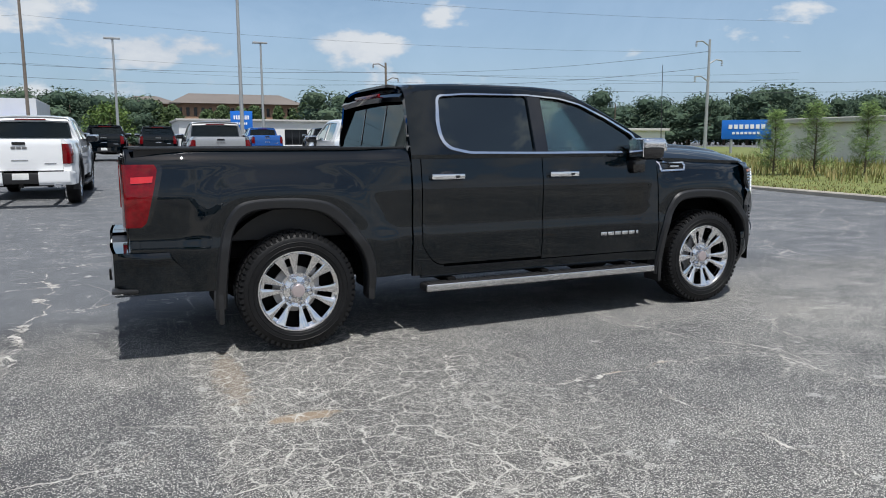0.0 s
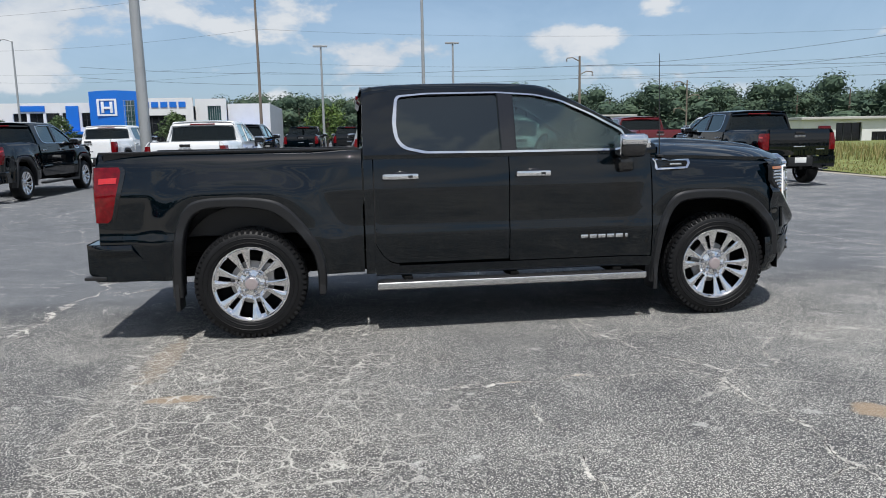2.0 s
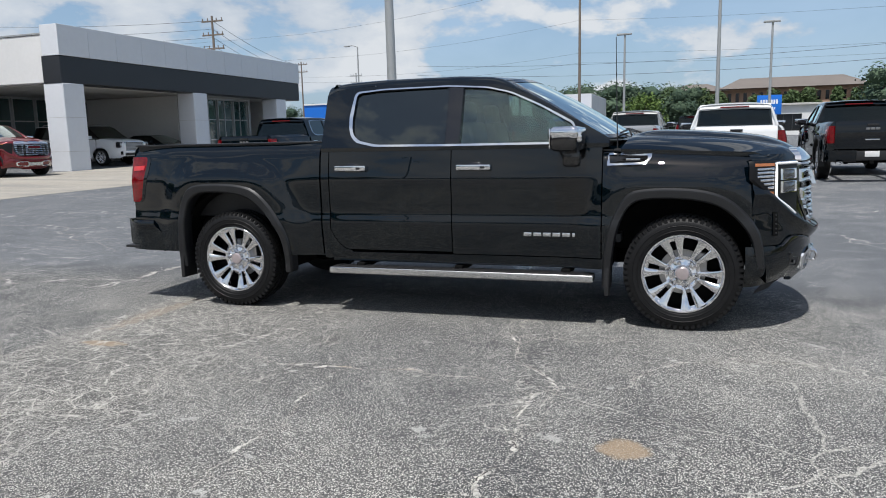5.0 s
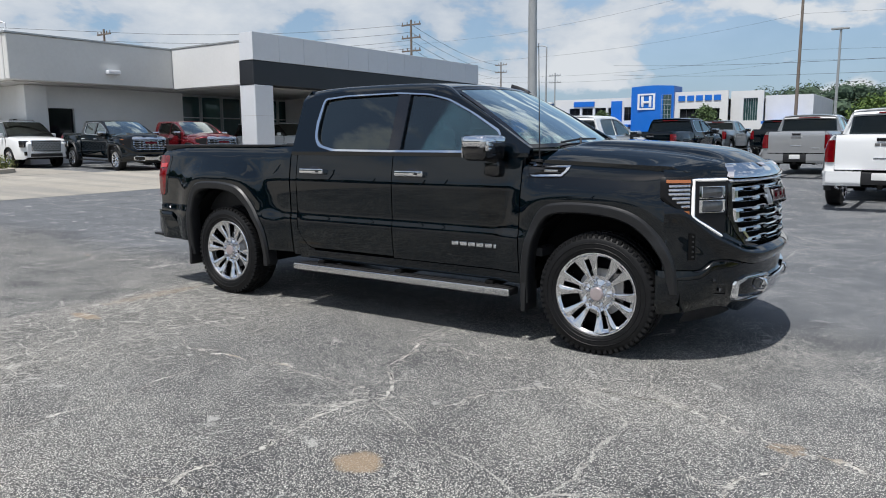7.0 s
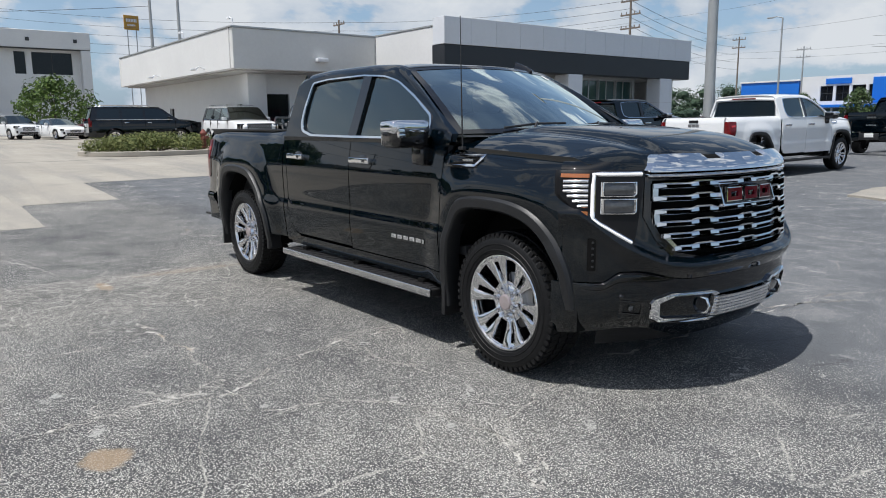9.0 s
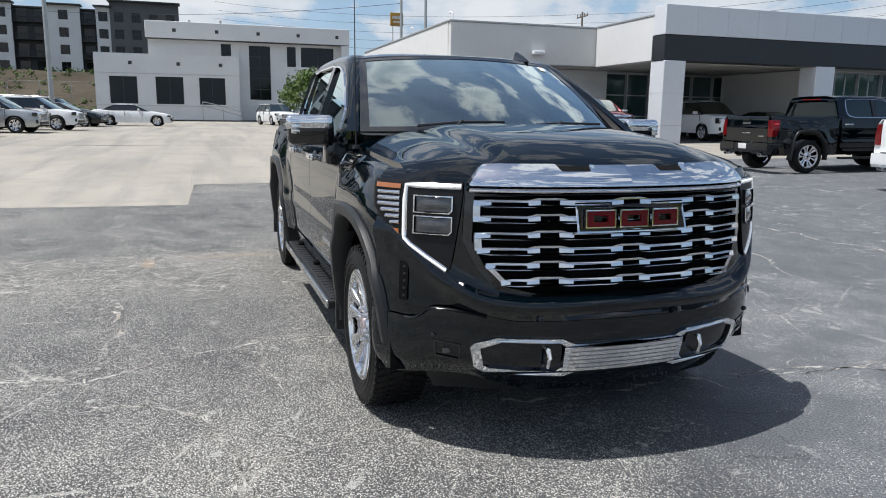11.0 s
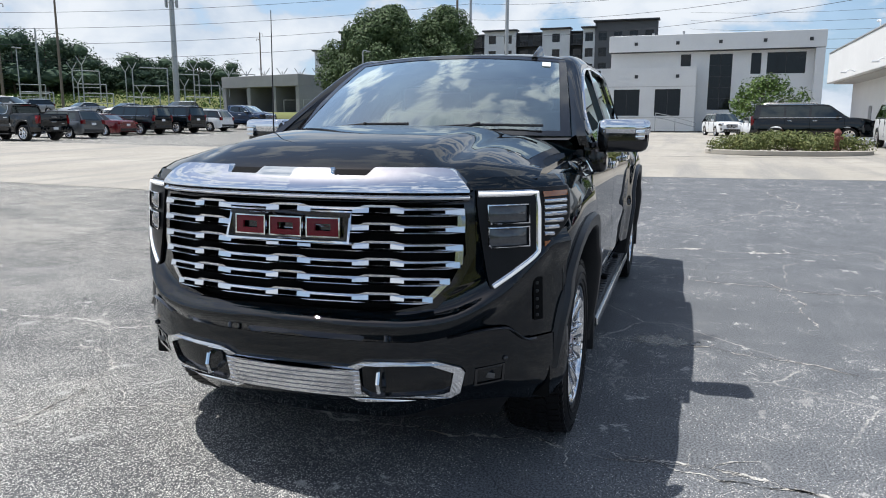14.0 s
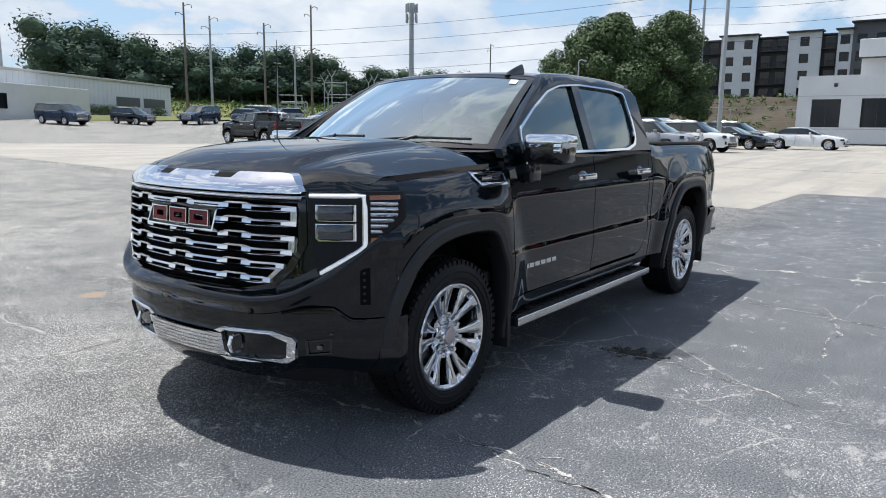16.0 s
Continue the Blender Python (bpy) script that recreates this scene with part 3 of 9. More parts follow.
def arch_away(x, z, c):
    """How far a place lies outside a wheel opening; nought inside it."""
    u = x - c
    if abs(u) > 0.95 or z > 1.45:
        return 1.0
    best, hit = 9.0, False
    for (x0, z0), (x1, z1) in zip(ARCH[c][0][::2], ARCH[c][0][2::2]):
        dx, dz = x1 - x0, z1 - z0
        t = min(1.0, max(0.0, ((u - x0) * dx + (z - z0) * dz) / (dx * dx + dz * dz)))
        best = min(best, math.hypot(u - x0 - t * dx, z - z0 - t * dz))
        if x0 <= u < x1 and z < z0 + dz * (u - x0) / max(1e-6, dx):
            hit = True
    return 0.0 if hit else best


# half width of the flank: a ledge that faces up low on the doors, a lean inwards from the shoulder line up
SIDE_W = curve1([0.34, 0.44, 0.52, 0.66, 0.745, 0.757, 0.775, 0.820, 0.838, 0.852, 0.95, 1.085, 1.115, 1.135, 1.20, 1.32, 1.44],
                [0.943, 0.962, 0.974, 0.989, 0.9962, 0.9965, 0.9955, 0.9885, 0.9868, 0.9866, 0.9895, 0.9935, 0.9938, 0.9920, 0.9835, 0.9655, 0.946])


def side_w(x, z, top=None, r=0.0, tall=1.0):
    """Half width of the body side at x and z; r rounds it over towards its top edge."""
    w = SIDE_W(z)
    for c in (0.0, WB):
        d = arch_away(x, z, c)
        if d < 0.27:
            w += 0.038 * (1 - smooth(0.035, 0.27, d))
    w -= 0.05 * max(0.0, (-0.55 - x) / 0.5) ** 2
    # wings and bed lean in above the wheels
    w -= 0.034 * smooth(1.02, 1.32, z) * smooth(3.17, 3.40, x) + 0.018 * smooth(1.06, 1.36, z) * smooth(0.80, 0.45, x)
    if x > 3.85:
        w -= 0.070 * ((x - 3.85) / 0.6) ** 2
    if top is not None and r > 0 and z > top - r * tall:
        k = min(1.0, (z - (top - r * tall)) / (r * tall))
        w -= r * (k ** 2.2 if tall > 1 else 1 - math.sqrt(max(0.0, 1 - k * k)))
    return w


def body_panel(x0, x1, s, low, top, r=0.0, nx=40, nz=18, turn=0.03, marks=(), tall=1.0):
    """One outer panel of the body side."""
    bm = bmesh.new()
    nx, nz = max(3, int(nx * FINE[0])), max(3, int(nz * FINE[0]))
    marks = marks if FINE[0] == 1 else ()
    xs = sorted({round(x0 + (x1 - x0) * i / nx, 5) for i in range(nx + 1)} | {m for m in marks if x0 < m < x1})
    cols = []
    for x in xs:
        zl, zt = low(x), top(x)
        col = []
        for j in range(nz + 1):
            k = j / nz
            if r > 0:
                k = 1 - (1 - k) ** 1.35
            z = zl + (zt - zl) * k
            col.append(bm.verts.new((x, s * side_w(x, z, zt, r, tall), z)))
        cols.append(col)
    for a, b in zip(cols, cols[1:]):
        for j in range(nz):
            bm.faces.new((a[j], b[j], b[j + 1], a[j + 1]))
    skirt(bm, (0, -s * turn, 0))
    return bm


# plan of the nose: arc length, x, y from the middle to the wheel opening
_nose = [(4.665, 0.0), (4.658, 0.15), (4.640, 0.32), (4.606, 0.48), (4.554, 0.62), (4.488, 0.735), (4.415, 0.836), (4.340, 0.912), (4.270, 0.962), (4.19, 1.003)]
_len = [0.0]
for _p, _q in zip(_nose, _nose[1:]):
    _len.append(_len[-1] + math.hypot(_q[0] - _p[0], _q[1] - _p[1]))
NX, NY = curve1(_len, [p[0] for p in _nose]), curve1(_len, [p[1] for p in _nose])
ARC = _len[-1]
LEAN_Z = curve1([0.26, 0.34, 0.44, 0.56, 0.68, 0.80, 1.0, 1.16, 1.24, 1.34], [-0.10, -0.045, 0.0, 0.022, 0.026, 0.018, 0.0, -0.012, -0.03, -0.10])


def arc_y(y):
    """The arc length at which the nose is y wide."""
    lo, hi = 0.0, ARC
    for _ in range(30):
        mid = (lo + hi) / 2
        lo, hi = (mid, hi) if NY(mid) < abs(y) else (lo, mid)
    return lo


def arc_x(x):
    lo, hi = 0.0, ARC
    for _ in range(30):
        mid = (lo + hi) / 2
        lo, hi = (mid, hi) if NX(mid) > x else (lo, mid)
    return lo


def nose(a, z, off=0.0):
    """A place on the nose at signed arc length a and height z, off metres proud of it."""
    s, b = (1 if a >= 0 else -1), min(abs(a), ARC)
    x, y = NX(b), NY(b)
    e = 0.01
    tx, ty = NX(min(b + e, ARC)) - NX(max(b - e, 0)), NY(min(b + e, ARC)) - NY(max(b - e, 0))
    k = math.hypot(tx, ty) or 1
    nx, ny = ty / k, -tx / k
    d = off + LEAN_Z(z) * max(0.0, 1 - 0.6 * smooth(0.7, ARC, b))
    # the corners roll over into the wings
    k = min(1.0, max(0.0, (z - 1.18) / 0.1))
    d -= 0.1 * (1 - math.sqrt(1 - k * k)) * smooth(0.85, 1.08, b)
    return Vector((x + nx * d, s * (y + ny * d), z))


def nose_y(y, z, off=0.0):
    return nose(math.copysign(arc_y(y), y), z, off)


def inside(poly, u, v):
    hit = False
    for (x0, y0), (x1, y1) in zip(poly, poly[1:] + poly[:1]):
        if (y0 > v) != (y1 > v) and u < (x1 - x0) * (v - y0) / (y1 - y0) + x0:
            hit = not hit
    return hit


GRILLE = [(-0.678, 1.175), (0.678, 1.175), (0.683, 0.98), (0.630, 0.87), (0.550, 0.785), (0.425, 0.757), (-0.425, 0.757), (-0.550, 0.785), (-0.630, 0.87), (-0.683, 0.98)]
GREEN_Z0, GREEN_K = 1.355, 0.355      # the cab's upper side leans in


def green(x, z, s, off=0.0):
    """A place on the flat upper side of the cab."""
    return Vector((x, s * (0.962 - (z - GREEN_Z0) * GREEN_K + off), z))


ROOF_EDGE = curve1([0.87, 0.96, 1.10, 1.40, 1.95, 2.26, 2.47, 2.70, 2.95, 3.25], [1.79, 1.835, 1.855, 1.868, 1.868, 1.848, 1.798, 1.692, 1.556, 1.385])


def glass_outline(front):
    if front:
        return [(2.075, 1.385), (2.075, 1.825), (2.26, 1.808), (2.45, 1.762), (2.68, 1.655), (2.93, 1.515), (2.955, 1.455), (2.955, 1.385)]
    return bent([(1.155, 1.80), (1.30, 1.818), (1.95, 1.830), (1.95, 1.385), (1.37, 1.392), (1.21, 1.425), (1.150, 1.485), (1.140, 1.60)])


def build_truck(m, label):
    T = thing("pickup_truck", m, label, "pickup truck")
    B = M["paint_black"]
    marks = [c + k for c in (0, WB) for k in (-0.545, -0.535, -0.53, -0.525, -0.515, -0.50, -0.49, -0.48, -0.46, -0.44, 0.44, 0.46, 0.48, 0.495, 0.505, 0.515, 0.525, 0.535, 0.54, 0.545)]
    # outer panels
    for s in (-1, 1):
        part("bed_side", body_panel(-1.075, 0.862, s, lambda x: arch_z(x, 0.0, 0.475), lambda x: 1.418, 0.062, 84, 46, marks=marks, tall=2.1), B, T)
        part("cab_corner", body_panel(0.876, 0.945, s, lambda x: 0.455, lambda x: 1.36, 0, 4, 64), B, T)
        rear_low = lambda x: 0.535 + 0.16 * max(0.0, 1 - (x - 0.953) / 0.17) ** 2.2
        d = part("door", body_panel(0.953, 2.003, s, rear_low, lambda x: 1.36, 0, 36, 64), B, T)
        door_handle(d, 1.155, s)
        bm = body_panel(0.946, 1.13, s, lambda x: 0.46, lambda x: max(0.47, rear_low(x) - 0.008), 0, 12, 5)
        part("door_jamb", bm, B, T)
        d = part("door", body_panel(2.011, 3.165, s, lambda x: 0.52, lambda x: 1.36, 0, 40, 64), B, T)
        door_handle(d, 2.195, s)
        part("rocker_panel", body_panel(0.95, 3.21, s, lambda x: 0.435, lambda x: 0.512, 0, 30, 4), B, T)
        part("front_fender", body_panel(3.174, 4.215, s, lambda x: arch_z(x, WB, 0.45), lambda x: 1.315 - 0.035 * smooth(3.2, 4.2, x), 0.10, 66, 44, marks=marks), B, T)
        # wheel arch lips, square-shouldered
        for c in (0.0, WB):
            bm = bmesh.new()

            def lip(u, v, c=c, s=s):
                i = min(64, int(round(u * 64)))
                (x1, z1), (x0, z0) = ARCH[c][0][i], ARCH[c][1][i]
                x, z = c + x0 + (x1 - x0) * v, z0 + (z1 - z0) * v
                out = 0.004 + 0.022 * smooth(1.0, 0.80, v) * (0.75 + 0.25 * v) - 0.016 * smooth(0.14, 0.0, v)
                return (x, s * (side_w(x, max(z, 0.36)) + out), z)
            grid(bm, lip, 64, 12)
            skirt(bm, (0, -s * 0.10, 0))
            part("wheel_arch_lip", bm, M["trim"], T, "dark grey plastic wheel arch moulding")
            bm = bmesh.new()
            grid(bm, lambda u, v, c=c: (c + 0.56 * math.cos(math.pi * u), s * (0.97 - 0.42 * v), 0.36 + 0.66 * math.sin(math.pi * u) ** 0.75), 28, 2)
            part("wheel_arch_liner", bm, M["under"], T)
            bm = bmesh.new()
            box(bm, (c - 0.535, s * 0.93, 0.375), (0.035, 0.19, 0.27), 0.008)
            part("mud_flap", bm, M["plastic"], T)
            if c == 0.0:
                bm = bmesh.new()
                box(bm, (c + 0.535, s * 0.95, 0.385), (0.05, 0.13, 0.13), 0.010)
                part("arch_flap", bm, M["plastic"], T)
    cab(T, B)
    bonnet_and_nose(T, B)
    tail(T, B)
    underside(T)
    for s in (-1, 1):
        running_board(T, s)
        mirror(T, B, s)
        fender_vent(T, s)
        name_bars(T, s)
        for x in (0.0, WB):
            wheel(T, x, s)
    return T


def door_handle(d, x, s):
    y = s * side_w(x, 1.20)
    bm = bmesh.new()
    box(bm, (x, y + s * 0.030, 1.203), (0.275, 0.022, 0.042), 0.010, segs=3)
    for dx in (-0.115, 0.115):
        box(bm, (x + dx, y + s * 0.012, 1.203), (0.04, 0.035, 0.034), 0.006)
    part("handle", bm, M["chrome"], d, "chrome pull handle")
    bm = bmesh.new()
    bmesh.ops.create_uvsphere(bm, u_segments=20, v_segments=10, radius=1, matrix=Matrix.Translation((x + 0.01, y - s * 0.004, 1.203)) @ Matrix.Diagonal((0.075, 0.012, 0.042, 1)))
    part("handle_cup", bm, M["gloss_black"], d)
    bm = bmesh.new()
    box(bm, (x + 0.075, y + s * 0.0415, 1.203), (0.035, 0.004, 0.018), 0.001)
    part("keypad", bm, M["plastic"], d)


def cab(T, B):
    for s in (-1, 1):
        # upper side: pillars round two panes
        top = [(x, ROOF_EDGE(x)) for x in [0.885, 0.93, 1.0, 1.1, 1.4, 1.7, 1.95, 2.1, 2.26, 2.36, 2.47, 2.6, 2.7, 2.83, 2.95, 3.1, 3.215]]
        outline = [(0.875, GREEN_Z0)] + top + [(3.215, GREEN_Z0)]
        bm = bmesh.new()
        plate(bm, [outline, glass_outline(False), glass_outline(True)], lambda u, v: green(u, v, s), (0, -s * 0.05, 0))
        part("window_frame", bm, B, T)
        for fr in (False, True):
            bm = bmesh.new()
            g = glass_outline(fr)
            plate(bm, [g], lambda u, v: green(u, v, s, -0.018), (0, -s * 0.005, 0), 0.3)
            ob = part("side_window", bm, M["glass_front"] if fr else M["glass_dark"], T, "lightly tinted front side pane" if fr else "dark tinted rear side pane", smooth=False)
        # black applique between the doors
        bm = bmesh.new()
        plate(bm, [[(1.955, 1.375), (2.07, 1.375), (2.07, 1.83), (1.955, 1.835)]], lambda u, v: green(u, v, s, 0.004), (0, -s * 0.004, 0))
        part("pillar_cover", bm, M["gloss_black"], T)
        # chrome surround of both panes: slim over the top and below, wide at the rear
        outer = [(1.100, 1.63), (1.108, 1.50), (1.165, 1.408), (1.34, 1.368), (2.0, 1.362), (2.965, 1.362), (2.99, 1.40), (2.965, 1.53), (2.70, 1.672), (2.46, 1.780), (2.26, 1.826), (1.95, 1.848), (1.40, 1.844), (1.135, 1.826)]
        inner = [(1.140, 1.60), (1.150, 1.485), (1.21, 1.425), (1.37, 1.390), (1.95, 1.384), (2.955, 1.384), (2.966, 1.42), (2.948, 1.512), (2.69, 1.656), (2.452, 1.765), (2.26, 1.811), (1.95, 1.833), (1.40, 1.829), (1.158, 1.808)]
        outer = [(b[0] + 0.74 * (a[0] - b[0]), b[1] + 0.74 * (a[1] - b[1])) for a, b in zip(outer, inner)]
        bm = bmesh.new()
        plate(bm, [bent(outer), bent(inner)], lambda u, v: green(u, v, s, 0.009), (0, -s * 0.012, 0), 0.12)
        part("window_trim", bm, M["chrome"], T, "chrome strip round the side windows")
        # belt moulding under the panes hides the joint of door and frame
        bm = bmesh.new()
        grid(bm, lambda u, v: (0.88 + u * 2.33, s * (side_w(0.88 + u * 2.33, 1.345) * (1 - v) + 0.962 * v + 0.004), 1.338 + 0.030 * v), 40, 2)
        part("belt_moulding", bm, B, T)
        # roof rail, from the flat side over to the roof, and the windscreen pillar
        bm = bmesh.new()

        def rail(u, v):
            x = 0.885 + u * (3.215 - 0.885)
            a = green(x, ROOF_EDGE(x), s)
            w = smooth(2.25, 2.5, x)
            roof_in = Vector((x, s * 0.60, 1.905 - 0.022 * ((x - 1.65) / 0.8) ** 2))
            t = min(1.0, max(0.0, (x - 2.36) / (3.215 - 2.36)))
            scr = screen(s * 1.0, 1 - t)
            b = roof_in.lerp(scr, w)
            p = a.lerp(b, v)
            bulge = 0.030 * math.sin(math.pi * v) * (1 - 0.55 * w)
            return p + Vector((0, s * bulge * 0.6, bulge))
        grid(bm, rail, 60, 8)
        part("roof_rail", bm, B, T)
    bm = bmesh.new()

    def roof(u, v):
        x, w = 0.885 + u * 1.62, 2 * v - 1
        p = Vector((x, w * 0.63, 1.942 - 0.024 * ((x - 1.65) / 0.8) ** 2 - 0.030 * w ** 4))
        return p.lerp(screen(w, 1.0) + Vector((0.0, 0, 0.008)), smooth(0.80, 1.0, u))
    grid(bm, roof, 44, 26)
    skirt(bm, (0, 0, -0.02))
    part("roof", bm, B, T)
    bm = bmesh.new()
    grid(bm, lambda u, v: screen(2 * u - 1, v) + Vector((0.004, 0, 0.004)), 30, 14)
    part("windscreen", bm, M["glass_screen"], T, "windscreen with a small sticker in its corner")
    bm = bmesh.new()
    for a, b, c, d in ((0, 1, 0, 0.05), (0, 1, 0.955, 1.0), (0, 0.03, 0, 1), (0.97, 1, 0, 1)):
        grid(bm, lambda u, v, a=a, b=b, c=c, d=d: screen(2 * (a + (b - a) * u) - 1, c + (d - c) * v) + Vector((0.0065, 0, 0.0065)), 16, 3)
    part("windscreen_border", bm, M["gloss_black"], T)
    bm = bmesh.new()
    grid(bm, lambda u, v: screen(0.80 + 0.07 * u, 0.86 + 0.07 * v) + Vector((0.008, 0, 0.008)), 2, 2)
    part("sticker", bm, plain("sticker_paper", (0.75, 0.76, 0.74), 0.6), T, "small white sticker")
    bm = bmesh.new()
    box(bm, (2.62, 0, 1.79), (0.10, 0.16, 0.035), 0.012)
    part("sensor_housing", bm, M["plastic"], T)
    # rear wall with its window, spoiler and lamp
    rear = lambda u, v: Vector((0.878 + 0.075 * (v - 1.36) / 0.45, u, v))
    bm = bmesh.new()
    out = [(-0.955, 1.0), (0.955, 1.0), (0.955, 1.36), (0.83, 1.72), (0.79, 1.80), (0.70, 1.87), (-0.70, 1.87), (-0.79, 1.80), (-0.83, 1.72), (-0.955, 1.36)]
    hole = [(-0.78, 1.44), (0.78, 1.44), (0.72, 1.78), (-0.72, 1.78)]
    plate(bm, [out, hole], rear, (0.05, 0, 0))
    part("cab_rear_wall", bm, B, T)
    bm = bmesh.new()
    plate(bm, [[(-0.82, 1.41), (0.82, 1.41), (0.755, 1.805), (-0.755, 1.805)]], lambda u, v: rear(u, v) + Vector((-0.004, 0, 0)), (0.005, 0, 0))
    part("rear_window", bm, M["glass_back"], T, smooth=False)
    for y in (-0.27, 0.27):
        bm = bmesh.new()
        box(bm, (0.916, y, 1.61), (0.010, 0.024, 0.36), 0.003, Euler((0, math.atan2(0.075, 0.45), 0)).to_matrix())
        part("slider_frame", bm, M["gloss_black"], T)
    bm = bmesh.new()
    grid(bm, lambda u, v: (0.86 + 0.09 * v, (2 * u - 1) * 0.76, 1.855 + 0.06 * v - 0.02 * (2 * u - 1) ** 2 - 0.035 * (1 - v)), 24, 6)
    skirt(bm, (0.03, 0, -0.035))
    part("roof_spoiler", bm, B, T)
    bm = bmesh.new()
    box(bm, (0.858, 0, 1.835), (0.02, 0.62, 0.032), 0.006)
    part("brake_lamp", bm, M["glass_red"], T, "red high brake lamp")
    # aerials and wipers
    bm = bmesh.new()
    grid(bm, lambda u, v: (2.27 + 0.20 * u, 0.51 + 0.030 * (2 * v - 1) * (1 - 0.4 * u), 1.885 + (0.085 * (1 - u) ** 0.7) * (1 - abs(2 * v - 1) ** 2.5)), 10, 8)
    part("roof_fin", bm, M["gloss_black"], T, "black shark-fin roof aerial")
    bm = bmesh.new()
    tube(bm, [(3.27, -0.905, 1.31), (3.262, -0.905, 1.60), (3.25, -0.905, 2.12)], 0.0055, 6, 0.0025)
    box(bm, (3.27, -0.905, 1.315), (0.05, 0.04, 0.02), 0.006)
    part("whip_aerial", bm, M["plastic"], T)
    for y0, y1 in ((-0.55, -0.02), (0.05, 0.72)):
        bm = bmesh.new()
        p, q = screen(y0 / 0.86, 0.03) + Vector((0.02, 0, 0.022)), screen(y1 / 0.86, 0.07) + Vector((0.02, 0, 0.022))
        tube(bm, [p, (p + q) / 2 + Vector((0.01, 0, 0.012)), q], 0.008, 6)
        tube(bm, [p + Vector((0.07, 0.2, -0.02)), (p + q) / 2 + Vector((0.015, 0, 0.02))], 0.009, 6)
        part("wiper", bm, M["plastic"], T)
    cabin(T)


def screen(u, v):
    """The windscreen, bent in plan: u across from -1 to 1, v from the scuttle to the roof."""
    base = Vector((3.36 - 0.22 * u * u, 0.855 * u, 1.405 - 0.01 * u * u))
    head = Vector((2.50 - 0.10 * u * u, 0.70 * u, 1.892 - 0.035 * u * u))
    p = base.lerp(head, v)
    p.z += 0.022 * math.sin(math.pi * v)
    return p


def cabin(T):
    bm = bmesh.new()
    box(bm, (3.02, 0, 1.26), (0.46, 1.66, 0.24), 0.07, segs=3)
    box(bm, (2.86, 0, 1.34), (0.06, 0.34, 0.16), 0.015)
    part("dashboard", bm, M["interior"], T)
    bm = bmesh.new()
    pts = [Vector((2.62 + 0.07 * math.cos(a), 0.42 + 0.19 * math.sin(a), 1.33 + 0.18 * math.cos(a))) for a in [2 * math.pi * k / 20 for k in range(21)]]
    tube(bm, pts, 0.016, 6)
    tube(bm, [(2.62, 0.25, 1.33), (2.62, 0.60, 1.33)], 0.02, 6)
    tube(bm, [(2.62, 0.42, 1.33), (2.95, 0.42, 1.22)], 0.03, 6)
    part("steering_wheel", bm, M["interior"], T)
    for x in (1.30, 2.12):
        for y in (-0.42, 0.42):
            bm = bmesh.new()
            box(bm, (x + 0.22, y, 0.98), (0.52, 0.52, 0.16), 0.06, segs=3)
            box(bm, (x - 0.06, y, 1.25), (0.15, 0.50, 0.62), 0.06, Euler((0, radians(-10), 0)).to_matrix(), 3)
            box(bm, (x - 0.13, y, 1.64), (0.10, 0.27, 0.17), 0.045, Euler((0, radians(-8), 0)).to_matrix(), 3)
            for d in (-0.06, 0.06):
                tube(bm, [(x - 0.12, y + d, 1.50), (x - 0.13, y + d, 1.62)], 0.008, 6)
            part("cabin_seat", bm, M["leather"], T)
    bm = bmesh.new()
    box(bm, (2.1, 0, 0.66), (2.4, 1.80, 0.06))
    box(bm, (1.68, 0, 1.85), (1.5, 1.24, 0.02), 0.005)
    for s in (-1, 1):
        box(bm, (2.05, s * 0.905, 1.0), (2.2, 0.04, 0.66))
    part("cabin_lining", bm, M["interior"], T)


